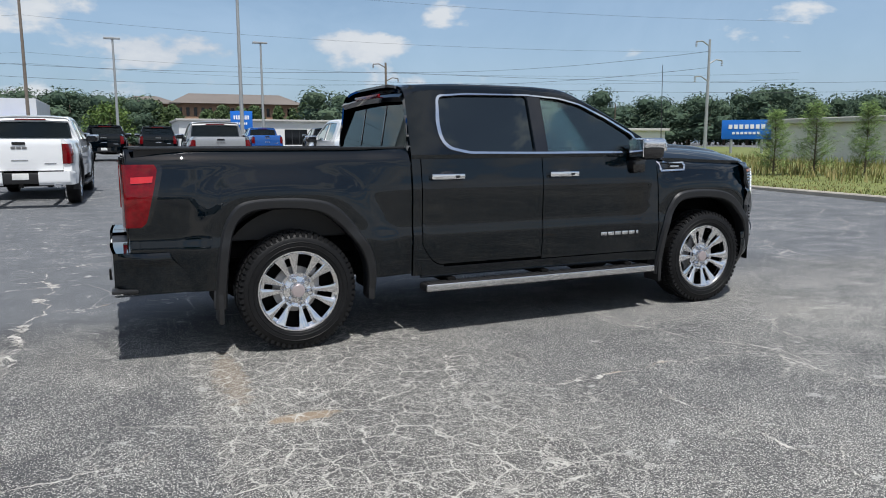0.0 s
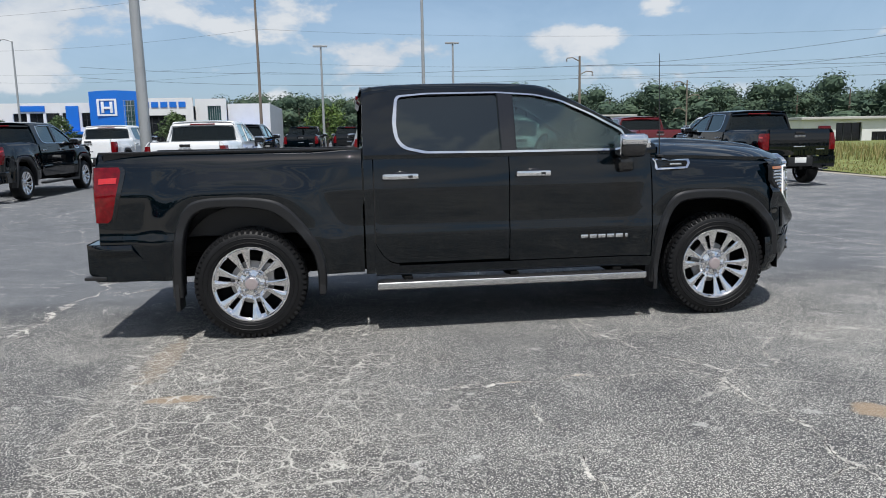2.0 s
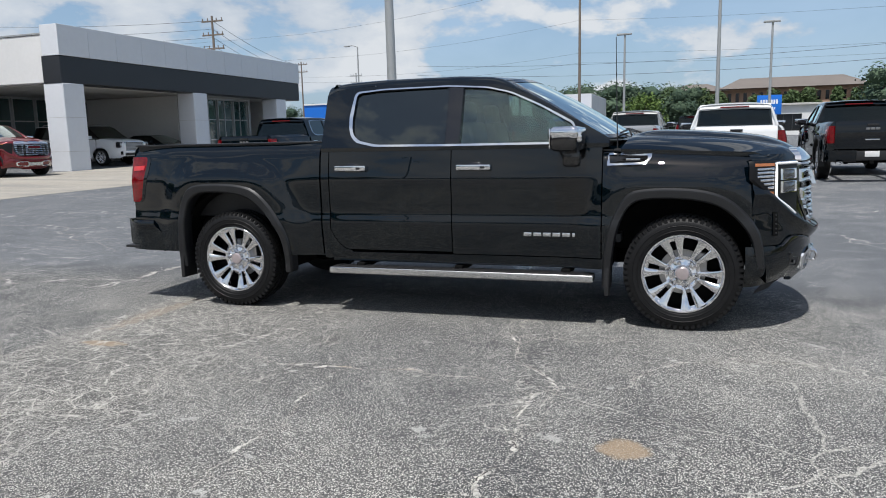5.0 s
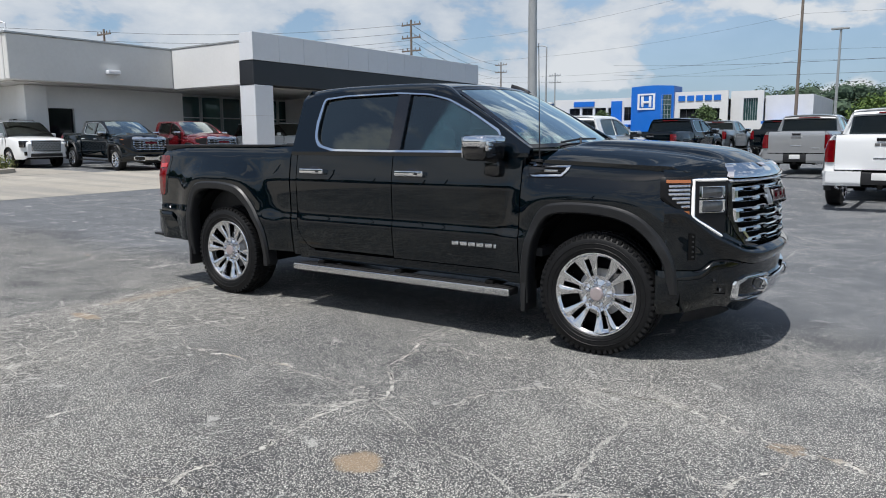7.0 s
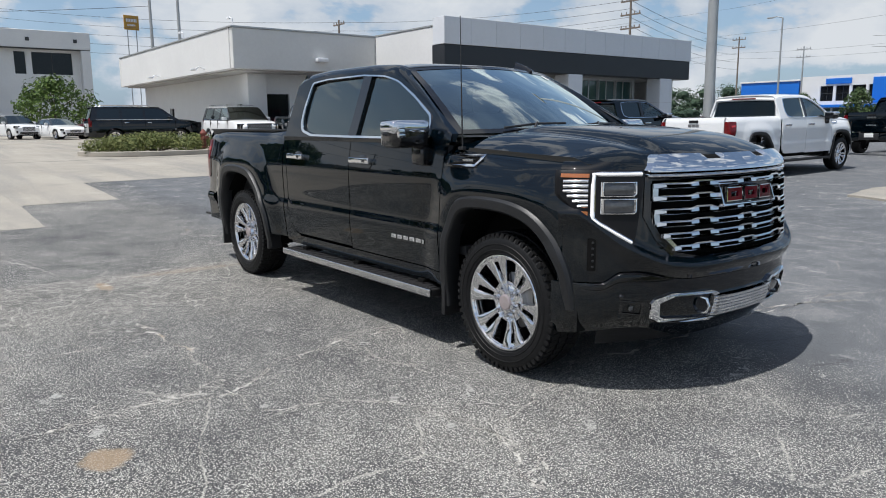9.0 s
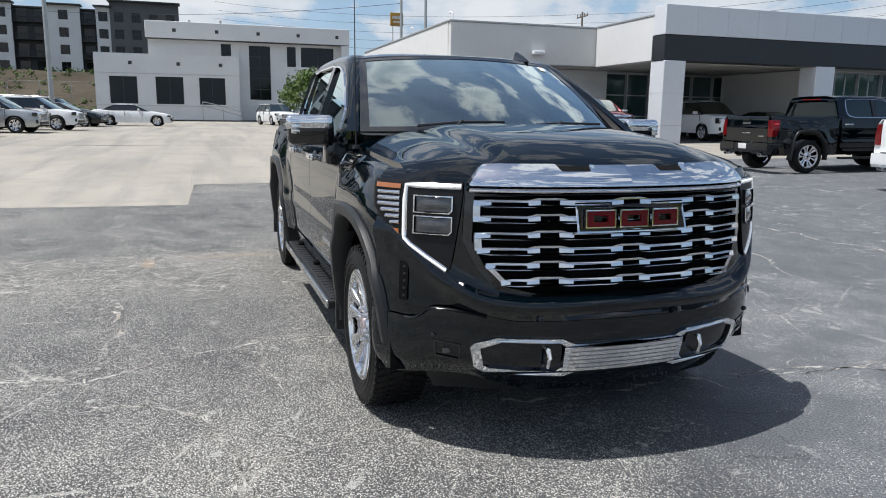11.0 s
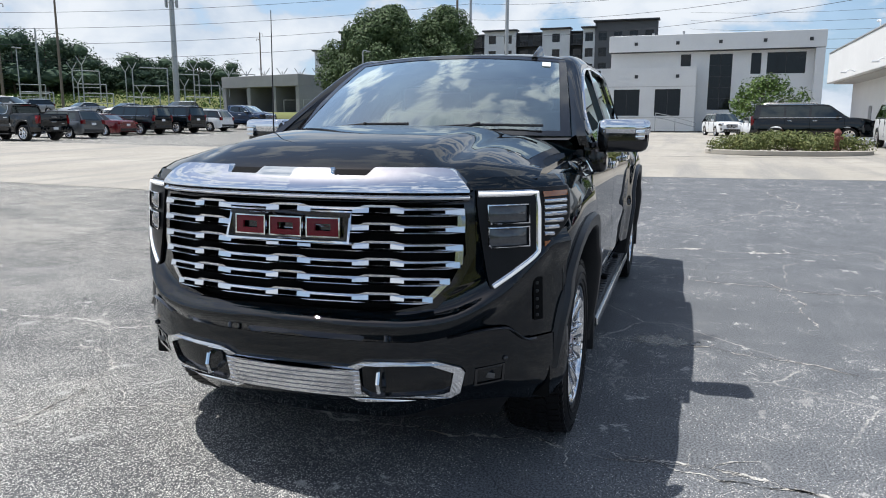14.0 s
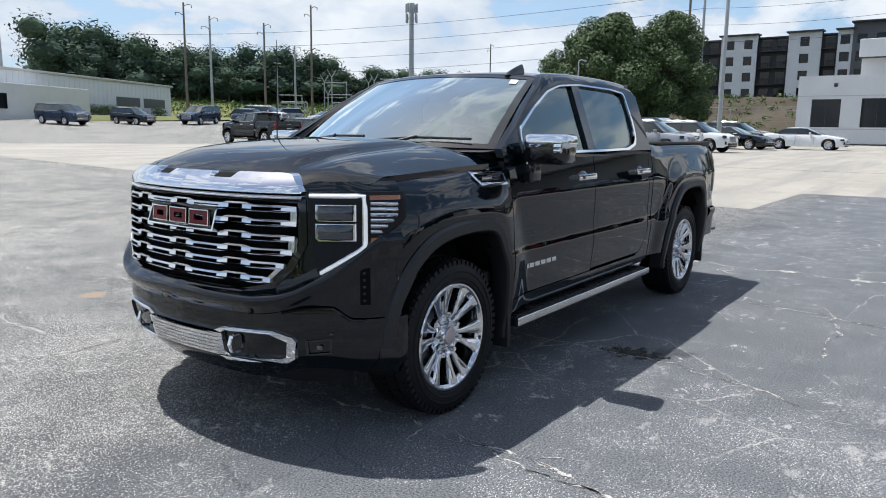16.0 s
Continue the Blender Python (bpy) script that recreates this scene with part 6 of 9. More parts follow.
    for c in glz:
        window_in("x", -21.6, c, -0.2, b, "green_pane", (1, 2))
    wall_with("wall", "y", 42.4, -45.5, -20.8, zg, 3.98, [], -0.2, M["render_white"], b)
    wall_with("wall", "x", -45.7, 17.1, 42.4, zg, 3.98, [], 0.2, M["render_white"], b)
    solid("wall", (-28.0, 33.0, zg), (-21.8, 33.12, 3.98), M["render_white"], b)
    # small things on the parapet
    bm = bmesh.new()
    box(bm, (-25.62, 20.2, 4.62), (0.35, 0.62, 0.20), 0.06)
    tagged(part("wall_floodlight", bm, M["sign_white"]), "white floodlight on the parapet", "floodlight")
    for x in (-29.5, -37.0):
        bm = bmesh.new()
        tube(bm, [(x, 15.62, 4.25), (x, 15.35, 4.35), (x, 15.15, 4.25)], 0.03, 6)
        box(bm, (x, 15.05, 4.2), (0.22, 0.3, 0.08), 0.02)
        tagged(part("wall_floodlight", bm, M["sign_white"]), "small white lamp on a bracket over a wall", "floodlight")
    for x, y in ((-26.2, 15.9), (-33.0, 15.8)):
        bm = bmesh.new()
        tube(bm, [(x, y, 5.9), (x, y, 6.35), (x - 0.35, y, 6.45)], 0.035, 6)
        box(bm, (x - 0.45, y, 6.42), (0.28, 0.12, 0.1), 0.02)
        tagged(part("security_camera", bm, M["sign_white"]), "small white camera on a roof bracket", "camera")
    return b


def white_office():
    b = building("office_building", "white two-storey office with dark windows and a flat roof", "office")
    X, zg = -68.8, 0.75
    up = [(8.57, 10.65, 2.8, 8.1), (5.9, 6.85, 7.0, 8.15), (12.3, 13.2, 6.15, 8.12), (13.7, 17.05, 6.15, 8.12)]
    wall_with("wall", "x", X, -0.8, 18.5, zg, 8.4, up, -0.3, M["render_white"], b)
    for h, bars in zip(up, ((1, 4), (0, 0), (0, 0), (1, 0))):
        window_in("x", X, h, -0.3, b, bars=bars)
    solid("parapet", (X - 1.0, -0.95, 8.42), (X + 0.9, 18.55, 9.98), M["render_white"], b)
    solid("dark_joint", (X - 0.9, -0.9, 8.36), (X + 0.86, 18.5, 8.415), M["clad_dark"], b, bevel=0)
    solid("end_pier", (X - 0.3, 17.7, zg), (X + 0.88, 18.5, 8.36), M["render_white"], b)
    wall_with("wall", "y", 18.45, X - 14, X - 0.3, zg, 9.9, [], -0.3, M["render_white"], b)
    wall_with("wall", "y", -0.8, X - 14, X - 0.3, zg, 9.9, [], 0.3, M["render_white"], b)
    solid("roof", (X - 14, -0.7, 9.2), (X - 1.0, 18.4, 9.4), M["soffit"], b)
    F = -66.0
    lo = [(-4.1, -1.72, 2.2, 4.68), (-0.12, 2.33, 2.2, 4.72), (3.75, 6.12, 2.2, 4.72)]
    wall_with("wall", "x", F, -5.3, 7.45, zg, 6.75, lo, -0.3, M["render_white"], b)
    for h in lo:
        window_in("x", F, h, -0.3, b, bars=(1, 0))
    solid("wall", (X + 0.01, 7.15, zg), (F - 0.31, 7.45, 6.75), M["render_white"], b)
    solid("wall", (X - 6, -5.3, zg), (F - 0.31, -5.0, 6.75), M["render_white"], b)
    solid("roof", (X - 6, -5.0, 6.2), (F - 0.31, 7.1, 6.35), M["soffit"], b)
    for z in (2.02, 4.95):
        solid("string_course", (F, -5.3, z), (F + 0.03, 7.45, z + 0.04), M["soffit"], b, bevel=0)
    for y in [1.5 + 3.9 * i for i in range(5)]:
        solid("roof_vent", (X + 0.9, y, 9.0), (X + 0.94, y + 0.32, 9.32), M["clad_dark"], b, bevel=0.01)
    for y in (-2.4, 1.8, 5.6):
        solid("roof_vent", (F, y, 5.75), (F + 0.04, y + 0.32, 6.07), M["clad_dark"], b, bevel=0.01)
    bm = bmesh.new()
    for z in (1.5, 1.9):
        tube(bm, [(-64.2, 4.0, z + 0.55), (-64.2, 5.0, z + 0.35), (-64.2, 7.6, z - 0.35)], 0.035, 6)
    for y, z in ((4.0, 2.1), (5.8, 1.6), (7.6, 1.2)):
        tube(bm, [(-64.2, y, zg), (-64.2, y, z + 0.3)], 0.035, 6)
    tagged(part("ramp_handrail", bm, M["steel"]), "grey metal handrail along a ramp by the office", "handrail")
    for x, y in ((-72, 3.0), (-73, 12.6), (-71, 6.0)):
        bm = bmesh.new()
        tube(bm, [(x, y, 9.3), (x, y, 10.6)], 0.12, 8)
        tagged(part("roof_pipe", bm, M["steel"]), "short metal flue on the office roof", "flue")
    return b


def apartments():
    b = building("apartment_block", "four-storey apartment block in white and dark grey with balconies", "apartment block")
    X, z0 = -135.0, 7.4
    zs = [7.6, 10.5, 13.4, 16.3]
    bays = [(-39.5, -33.0, "d", 18.6), (-33.0, -26.6, "w", 19.2), (-26.6, -21.4, "d", 18.6), (-21.4, -16.1, "w", 19.2), (-16.1, -13.6, "d", 18.6), (-13.6, -11.3, "w", 19.2), (-11.3, 0.0, "g", 20.2),
            (-46, -39.5, "w", 19.2), (-52, -46, "d", 18.6), (-58.5, -52, "w", 19.2), (-64.5, -58.5, "g", 20.2), (-71.0, -64.5, "w", 16.6)]
    for y0, y1, k, top in bays:
        set_in = {"d": -1.3, "w": 0.0, "g": 0.25}[k]
        mat = {"d": M["clad_dark"], "w": M["render_white"], "g": M["clad_mid"]}[k]
        if k == "d":
            wall_with("wall", "x", X + set_in, y0, y1, z0, top, [], -0.4, mat, b)
            for z in zs:
                solid("balcony", (X + set_in, y0 + 0.05, z - 0.15), (X + 0.35, y1 - 0.05, z), M["clad_dark"], b)
                rail = bmesh.new()
                for i in range(int((y1 - y0) / 0.3)):
                    box(rail, (X + 0.3, y0 + 0.15 + 0.3 * i, z + 0.5), (0.04, 0.05, 1.0))
                box(rail, (X + 0.3, (y0 + y1) / 2, z + 1.02), (0.07, y1 - y0 - 0.1, 0.07))
                part("balcony_rail", rail, M["clad_dark"], b, smooth=False)
                n = 2 if y1 - y0 > 4 else 1
                for i in range(n):
                    c = y0 + (y1 - y0) * (i + 0.5) / n
                    solid("balcony_window", (X + set_in + 0.01, c - 0.8, z + 0.1), (X + set_in + 0.06, c + 0.8, z + 2.2), M["dark_pane"], b, bevel=0.01)
        else:
            n = max(1, int((y1 - y0) / 2.7))
            hs = []
            for z in zs:
                if z + 2.2 < top:
                    for i in range(n):
                        c = y0 + (y1 - y0) * (i + 0.5) / n
                        hs.append((c - 0.75, c + 0.75, z + 0.55, z + 2.15))
            wall_with("wall", "x", X + set_in, y0, y1, z0, top, hs, -0.4, mat, b)
            for h in hs:
                window_in("x", X + set_in, h, -0.4, b, bars=(1, 1))
        solid("roof_edge", (X - 1.5, y0 - 0.3, top), (X + set_in + 0.8, y1 + 0.3, top + 0.28), M["clad_dark"], b)
        solid("back_wall", (X - 1.8, y0, z0), (X - 1.5, y1, top), M["clad_dark"], b)
    return b


def blue_dealer():
    b = building("dealership_building", "white dealership with a blue entrance portal, far across the road", "showroom")
    Y, zg = 139.0, 0.8
    bm = bmesh.new()
    grid(bm, lambda u, v: (-44.8 + 8.2 * u, Y - 0.6 - 0.35 * math.sin(math.pi * u), zg + (10.4 + 0.18 * math.sin(math.pi * u)) * v), 16, 2)
    skirt(bm, (0, 5.0, 0))
    part("portal", bm, M["sign_blue"], b)
    solid("portal_roof", (-44.7, Y - 0.2, 11.05), (-36.7, Y + 4.3, 11.2), M["sign_blue"], b)
    bm = bmesh.new()
    rect = lambda a, b_, c, d: [(a, c), (b_, c), (b_, d), (a, d)]
    plate(bm, [rect(-43.4, -40.0, 6.9, 9.9), rect(-43.0, -40.4, 7.2, 9.6)], lambda u, v: Vector((u, Y - 0.99, v)), (0, -0.06, 0), 9)
    for dx in (-0.75, 0.75):
        box(bm, (-41.7 + dx, Y - 1.02, 8.4), (0.5, 0.08, 2.0), 0.05)
    box(bm, (-41.7, Y - 1.02, 8.3), (1.2, 0.08, 0.42), 0.05)
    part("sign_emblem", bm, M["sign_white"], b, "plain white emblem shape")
    window_in("y", Y - 1.05, (-39.4, -37.0, 2.2, 9.6), 0.3, b, "green_pane", (3, 7))
    h = [(-35.6, -28.4, 1.0, 6.9)]
    wall_with("wall", "y", Y, -36.58, -27.0, zg, 10.0, h, 0.4, M["render_white"], b)
    window_in("y", Y, h[0], 0.4, b, "dark_pane", (5, 3))
    for i in range(5):
        solid("sign_block", (-35.9 + 1.6 * i, Y - 0.12, 8.3), (-34.65 + 1.6 * i, Y - 0.01, 9.3), M["sign_blue"], b, "plain blue letter-sized block", 0.01)
    h = [(-24.8, -22.4, 4.6, 8.6), (-19.8, -15.2, 4.4, 8.4)]
    wall_with("wall", "y", Y + 2, -26.98, -21.4, zg, 9.9, h[:1], 0.4, M["render_white"], b)
    window_in("y", Y + 2, h[0], 0.4, b, "green_pane", (5, 0))
    wall_with("wall", "y", Y + 3.5, -21.38, -13.6, zg, 9.0, [], 0.4, M["render_white"], b)
    solid("wall", (-13.98, Y + 3.92, zg), (-13.6, Y + 28.9, 9.0), M["render_white"], b)
    solid("blue_canopy", (-20.8, Y - 2.5, 3.9), (-14.5, Y + 3.4, 4.35), M["sign_blue"], b)
    for x in (-20.5, -15.0):
        solid("canopy_post", (x, Y - 2.4, zg), (x + 0.3, Y - 2.1, 4.0), M["render_white"], b)
    h = [(-58.5 + 2.8 * i, -56.2 + 2.8 * i, 4.9, 7.6) for i in range(4)] + [(-46.8, -45.2, 5.0, 7.6)]
    wall_with("wall", "y", Y + 1, -62.0, -44.82, zg, 9.4, h, 0.4, M["render_white"], b)
    for k in h:
        window_in("y", Y + 1, k, 0.4, b, bars=(1, 1))
    h = [(-58.5 + 2.5 * i, -56.4 + 2.5 * i, 0.9, 3.6) for i in range(5)]
    for k in h:
        solid("shop_window", (k[0], Y + 0.93, k[2]), (k[1], Y + 0.99, k[3]), M["green_pane"], b, bevel=0.01)
    solid("blue_canopy", (-60.0, Y - 1.5, 3.7), (-45.0, Y + 0.98, 4.2), M["sign_blue"], b)
    solid("sign_board", (-57.5, Y + 0.8, 7.9), (-53.0, Y + 0.98, 8.9), M["sign_blue"], b)
    solid("sign_board", (-49.4, Y + 0.7, 4.4), (-47.2, Y + 0.95, 8.8), M["sign_blue"], b)
    solid("roof", (-62, Y + 4.0, 8.6), (-14, Y + 30, 8.7), M["soffit"], b)
    solid("back_wall", (-62, Y + 29, zg), (-14, Y + 30, 8.9), M["render_white"], b)
    c = building("workshop_building", "low blue building beside the far dealership", "building")
    solid("wall", (-76, Y + 4, zg), (-64, Y + 14, 8.9), M["sign_blue"], c)
    solid("roof_edge", (-76.2, Y + 3.8, 8.9), (-63.8, Y + 14.2, 9.2), M["render_white"], c)
    return b


def hotel():
    b = building("hotel_building", "long tan brick hotel with a brown hipped roof behind trees", "hotel")
    Y = 205.0
    for x0, x1, zt, zr in ((-1.0, 12.4, 11.6, 13.9), (12.5, 45.0, 11.9, 14.9)):
        hs = []
        for i in range(int((x1 - x0 - 1) / 1.9)):
            for z in (2.6, 5.6, 8.6):
                hs.append((x0 + 0.8 + 1.9 * i, x0 + 1.65 + 1.9 * i, z, z + 2.2))
        wall_with("wall", "y", Y, x0, x1, 0.8, zt, hs, 0.4, M["brick_tan"], b)
        for h in hs:
            solid("window", (h[0], Y + 0.2, h[2]), (h[1], Y + 0.3, h[3]), M["dark_pane"], b, bevel=0)
        bm = bmesh.new()
        v = [bm.verts.new(p) for p in ((x0 - 1.5, Y - 1.5, zt), (x1 + 1.5, Y - 1.5, zt), (x1 + 1.5, Y + 16, zt), (x0 - 1.5, Y + 16, zt), (x0 + 4, Y + 7, zr), (x1 - 4, Y + 7, zr))]
        for f in ((0, 1, 5, 4), (1, 2, 5), (2, 3, 4, 5), (3, 0, 4), (0, 3, 2, 1)):
            bm.faces.new([v[i] for i in f])
        part("roof", bm, M["roof_brown"], b, smooth=False)
    solid("end_wall", (44.7, Y + 0.41, 0.8), (45.0, Y + 15, 11.9), M["brick_tan"], b)
    return b


def low_white(name, label, x0, x1, y, z0, z1, depth, holes=(), mat="render_white", sign=None, axis="y"):
    b = building(name, label)
    wall_with("wall", "y", y, x0, x1, z0, z1, list(holes), 0.3, M[mat], b)
    for h in holes:
        window_in("y", y, h, 0.3, b, bars=(2, 0))
    solid("wall", (x0, y + 0.31, z0), (x0 + 0.3, y + depth, z1), M[mat], b)
    solid("wall", (x1 - 0.3, y + 0.31, z0), (x1, y + depth, z1), M[mat], b)
    solid("roof", (x0 - 0.3, y - 0.4, z1), (x1 + 0.3, y + depth, z1 + 0.25), M["soffit"], b)
    if sign:
        solid("sign_board", (sign[0], y - 0.15, sign[2]), (sign[1], y - 0.02, sign[3]), M[sign[4]], b)
    return b


showroom()
white_office()
apartments()
blue_dealer()
hotel()
# low buildings seen over the parked cars
low_white("far_showroom", "low white showroom with square posts and wide windows", 42.4, 52.4, 62.0, -0.4, 2.65, 12, [(45.8, 48.4, 0.2, 2.35), (49.4, 51.6, 0.2, 1.5)], sign=(44.0, 45.2, 1.7, 2.1, "badge_red"))
low_white("long_white_shed", "long low white building behind the parked cars", 6.0, 40.0, 96.0, 0.6, 4.2, 14, [(9 + 5 * i, 12 + 5 * i, 1.2, 3.2) for i in range(6)])
low_white("pale_grey_shed", "low pale grey building with a flat roof behind young pines", 30.3, 50.0, 14.0, -0.3, 2.35, 14, [(33, 36, 0.5, 1.9), (40, 44, 0.5, 1.9)], mat="wall_grey_and_shade")


def left_shed():
    b = building("metal_shed", "long light grey metal-clad shed with a shallow roof", "shed")
    m = Matrix.Translation((-30, -83, 0)) @ Matrix.Rotation(radians(207.4), 4, "Z")
    b.matrix_basis = m
    solid("wall", (-30, 0, 1.0), (37, 0.4, 7.9), M["metal_white"], b)
    solid("wall", (36.6, 0.41, 1.0), (37, 18, 7.9), M["metal_white"], b)
    solid("roof", (-30.3, -0.3, 7.9), (37.3, 18, 8.2), M["soffit"], b)
    for i in range(67):
        solid("cladding_rib", (-30 + i, -0.03, 1.0), (-29.94 + i, 0.0, 7.9), M["metal_white"], b, bevel=0)
    for x in (22.0, 29.0):
        solid("louvre", (x, -0.08, 4.4), (x + 6.0, -0.035, 5.8), M["clad_mid"], b)
    solid("porch", (-30, -7, 1.0), (6, -0.05, 5.9), M["wall_grey_and_shade"], b)
    solid("porch_window", (-9, -7.06, 3.2), (-7.5, -7.01, 4.8), M["dark_pane"], b)
    solid("roof_unit", (3, 4, 8.2), (5, 6, 9.5), M["metal_white"], b)
    return b


left_shed()


def small_bay():
    b = building("car_wash_canopy", "grey open-fronted canopy building before the slope", "canopy")
    m = Matrix.Translation((-96, -60.0, 2.6)) @ Matrix.Rotation(radians(75), 4, "Z")
    b.matrix_basis = m
    solid("roof", (-9, 0, 4.6), (9, 6, 6.4), M["concrete_grey"], b)
    for x in (-9, -3, 3, 8.2):
        solid("pier", (x, 0.2, -1), (x + 0.8, 5.8, 4.6), M["concrete_grey"], b)
    solid("back_wall", (-9, 5.6, -1), (9, 6, 4.6), M["clad_dark"], b)
    return b


small_bay()
# ---- concrete apron, kerbs, planting, poles ----
def apron():
    """The pale concrete lane past the showroom, its edge stepping back near the truck."""
    bm = bmesh.new()
    outline = [(-4.15, -40.0), (-4.15, 4.15), (-6.95, 4.2), (-7.05, 5.85), (-10.9, 6.0), (-11.3, 14.5), (-10.6, 30.0), (-19.64, 30.0), (-19.64, 12.0), (-19.64, -1.0), (-19.64, -40.0)]
    from_d = dense(outline, 1.0)
    tris = tessellate_polygon([[Vector((u, v, 0)) for u, v in from_d]])
    vs = [bm.verts.new((u, v, rise(u, v) + 0.02)) for u, v in from_d]
    for t in tris:
        bm.faces.new([vs[i] for i in t])
    bmesh.ops.subdivide_edges(bm, edges=[e for e in bm.edges if e.calc_length() > 2.0], cuts=3, use_grid_fill=True)
    for v in bm.verts:
        v.co.z = rise(v.co.x, v.co.y) + 0.006
    return tagged(part("pavement", bm, M["concrete"], smooth=False), "pale stained concrete lane across the asphalt lot", "pavement", kind="structure")


apron()
sheet("concrete_forecourt", -50.0, -19.65, -6.0, 15.5, 3.0, 0.012, M["concrete"], "pale concrete forecourt by the buildings", "pavement")
sheet("road", -64.0, -50.05, -6.0, 40.0, 4.0, 0.012, M["concrete"], "pale concrete drive before the office", "pavement")


def crack_mat():
    m = NT("pale_crack_edge")
    v = m.coords()
    f, g = m.noise(v, 9.0, 4.0, 0.7), m.noise(v, 110.0, 2.0, 0.8)
    pale = m.ramp(m.math("ADD", m.math("MULTIPLY", f, 0.7), m.math("MULTIPLY", g, 0.5)), [(0.50, (0.085, 0.085, 0.086)), (0.56, (0.26, 0.25, 0.23)), (0.70, (0.56, 0.54, 0.49))])
    m.set(Base_Color=m.mix(m.ramp(m.noise(v, 2.5, 3.0), [(0.60, 0.0), (0.72, 0.6)]), pale, (0.34, 0.26, 0.17)), Roughness=0.95)
    return m.mat


M["crack"] = crack_mat()


M["crack_core"] = plain("open_crack", (0.022, 0.021, 0.020), 0.95, 0, 0.4, 20, spec=0.1)


def crack(pts, width, seed):
    """A wandering crack along a few turning points: a ragged pale strip just over the asphalt, a dark open line in it, and side twigs."""
    rnd = random.Random(seed)
    bm, core = bmesh.new(), bmesh.new()

    def strip(pts, width, open_line=True):
        path = [Vector(p) for p in pts]
        while (path[1] - path[0]).length > 0.016:
            out = [path[0]]
            for a, b in zip(path, path[1:]):
                d = b - a
                n = Vector((-d.y, d.x))
                out += [(a + b) / 2 + n * rnd.uniform(-0.15, 0.15), b]
            path = out
        prev, prev_core, n_all = None, None, len(path)
        swell = 1.0
        for i, p in enumerate(path):
            q = path[min(i + 1, n_all - 1)] - path[max(i - 1, 0)]
            n = Vector((-q.y, q.x)).normalized()
            if i % 9 == 0:
                swell = rnd.choice((0.15, 0.4, 0.7, 1.0, 1.3))
            ends = min(1, 0.2 + 4 * i / n_all, 0.2 + 4 * (n_all - 1 - i) / n_all)
            w = [width * 0.30 * swell * rnd.uniform(0.0, 1.7) * ends for _ in (0, 1)]
            row = [bm.verts.new((*(p + n * k), rise(p.x, p.y) + 0.003)) for k in (-w[0], w[1])]
            if prev:
                bm.faces.new((prev[0], prev[1], row[1], row[0]))
            prev = row
            c = 0.0017 * rnd.uniform(0.2, 1.4) * (0.6 + swell) * ends
            row = [core.verts.new((*(p + n * k), rise(p.x, p.y) + 0.005)) for k in (-c, c)]
            if prev_core and open_line and (i // 14 + seed) % 2:
                core.faces.new((prev_core[0], prev_core[1], row[1], row[0]))
            prev_core = row
        return path
    path = strip(pts, width)
    for _ in range(len(pts) + 1):
        k = rnd.randrange(4, len(path) - 4)
        a = rnd.uniform(0, 2 * math.pi)
        l = rnd.uniform(0.08, 0.30)
        strip([path[k], path[k] + Vector((math.cos(a), math.sin(a))) * l], width * 0.4, False)
    ob = tagged(part("pavement_crack", bm, M["crack"], smooth=False), "pale ragged crack in the asphalt", "crack", "cracks in the lot", "structure")
    part("open_line", core, M["crack_core"], ob, smooth=False)


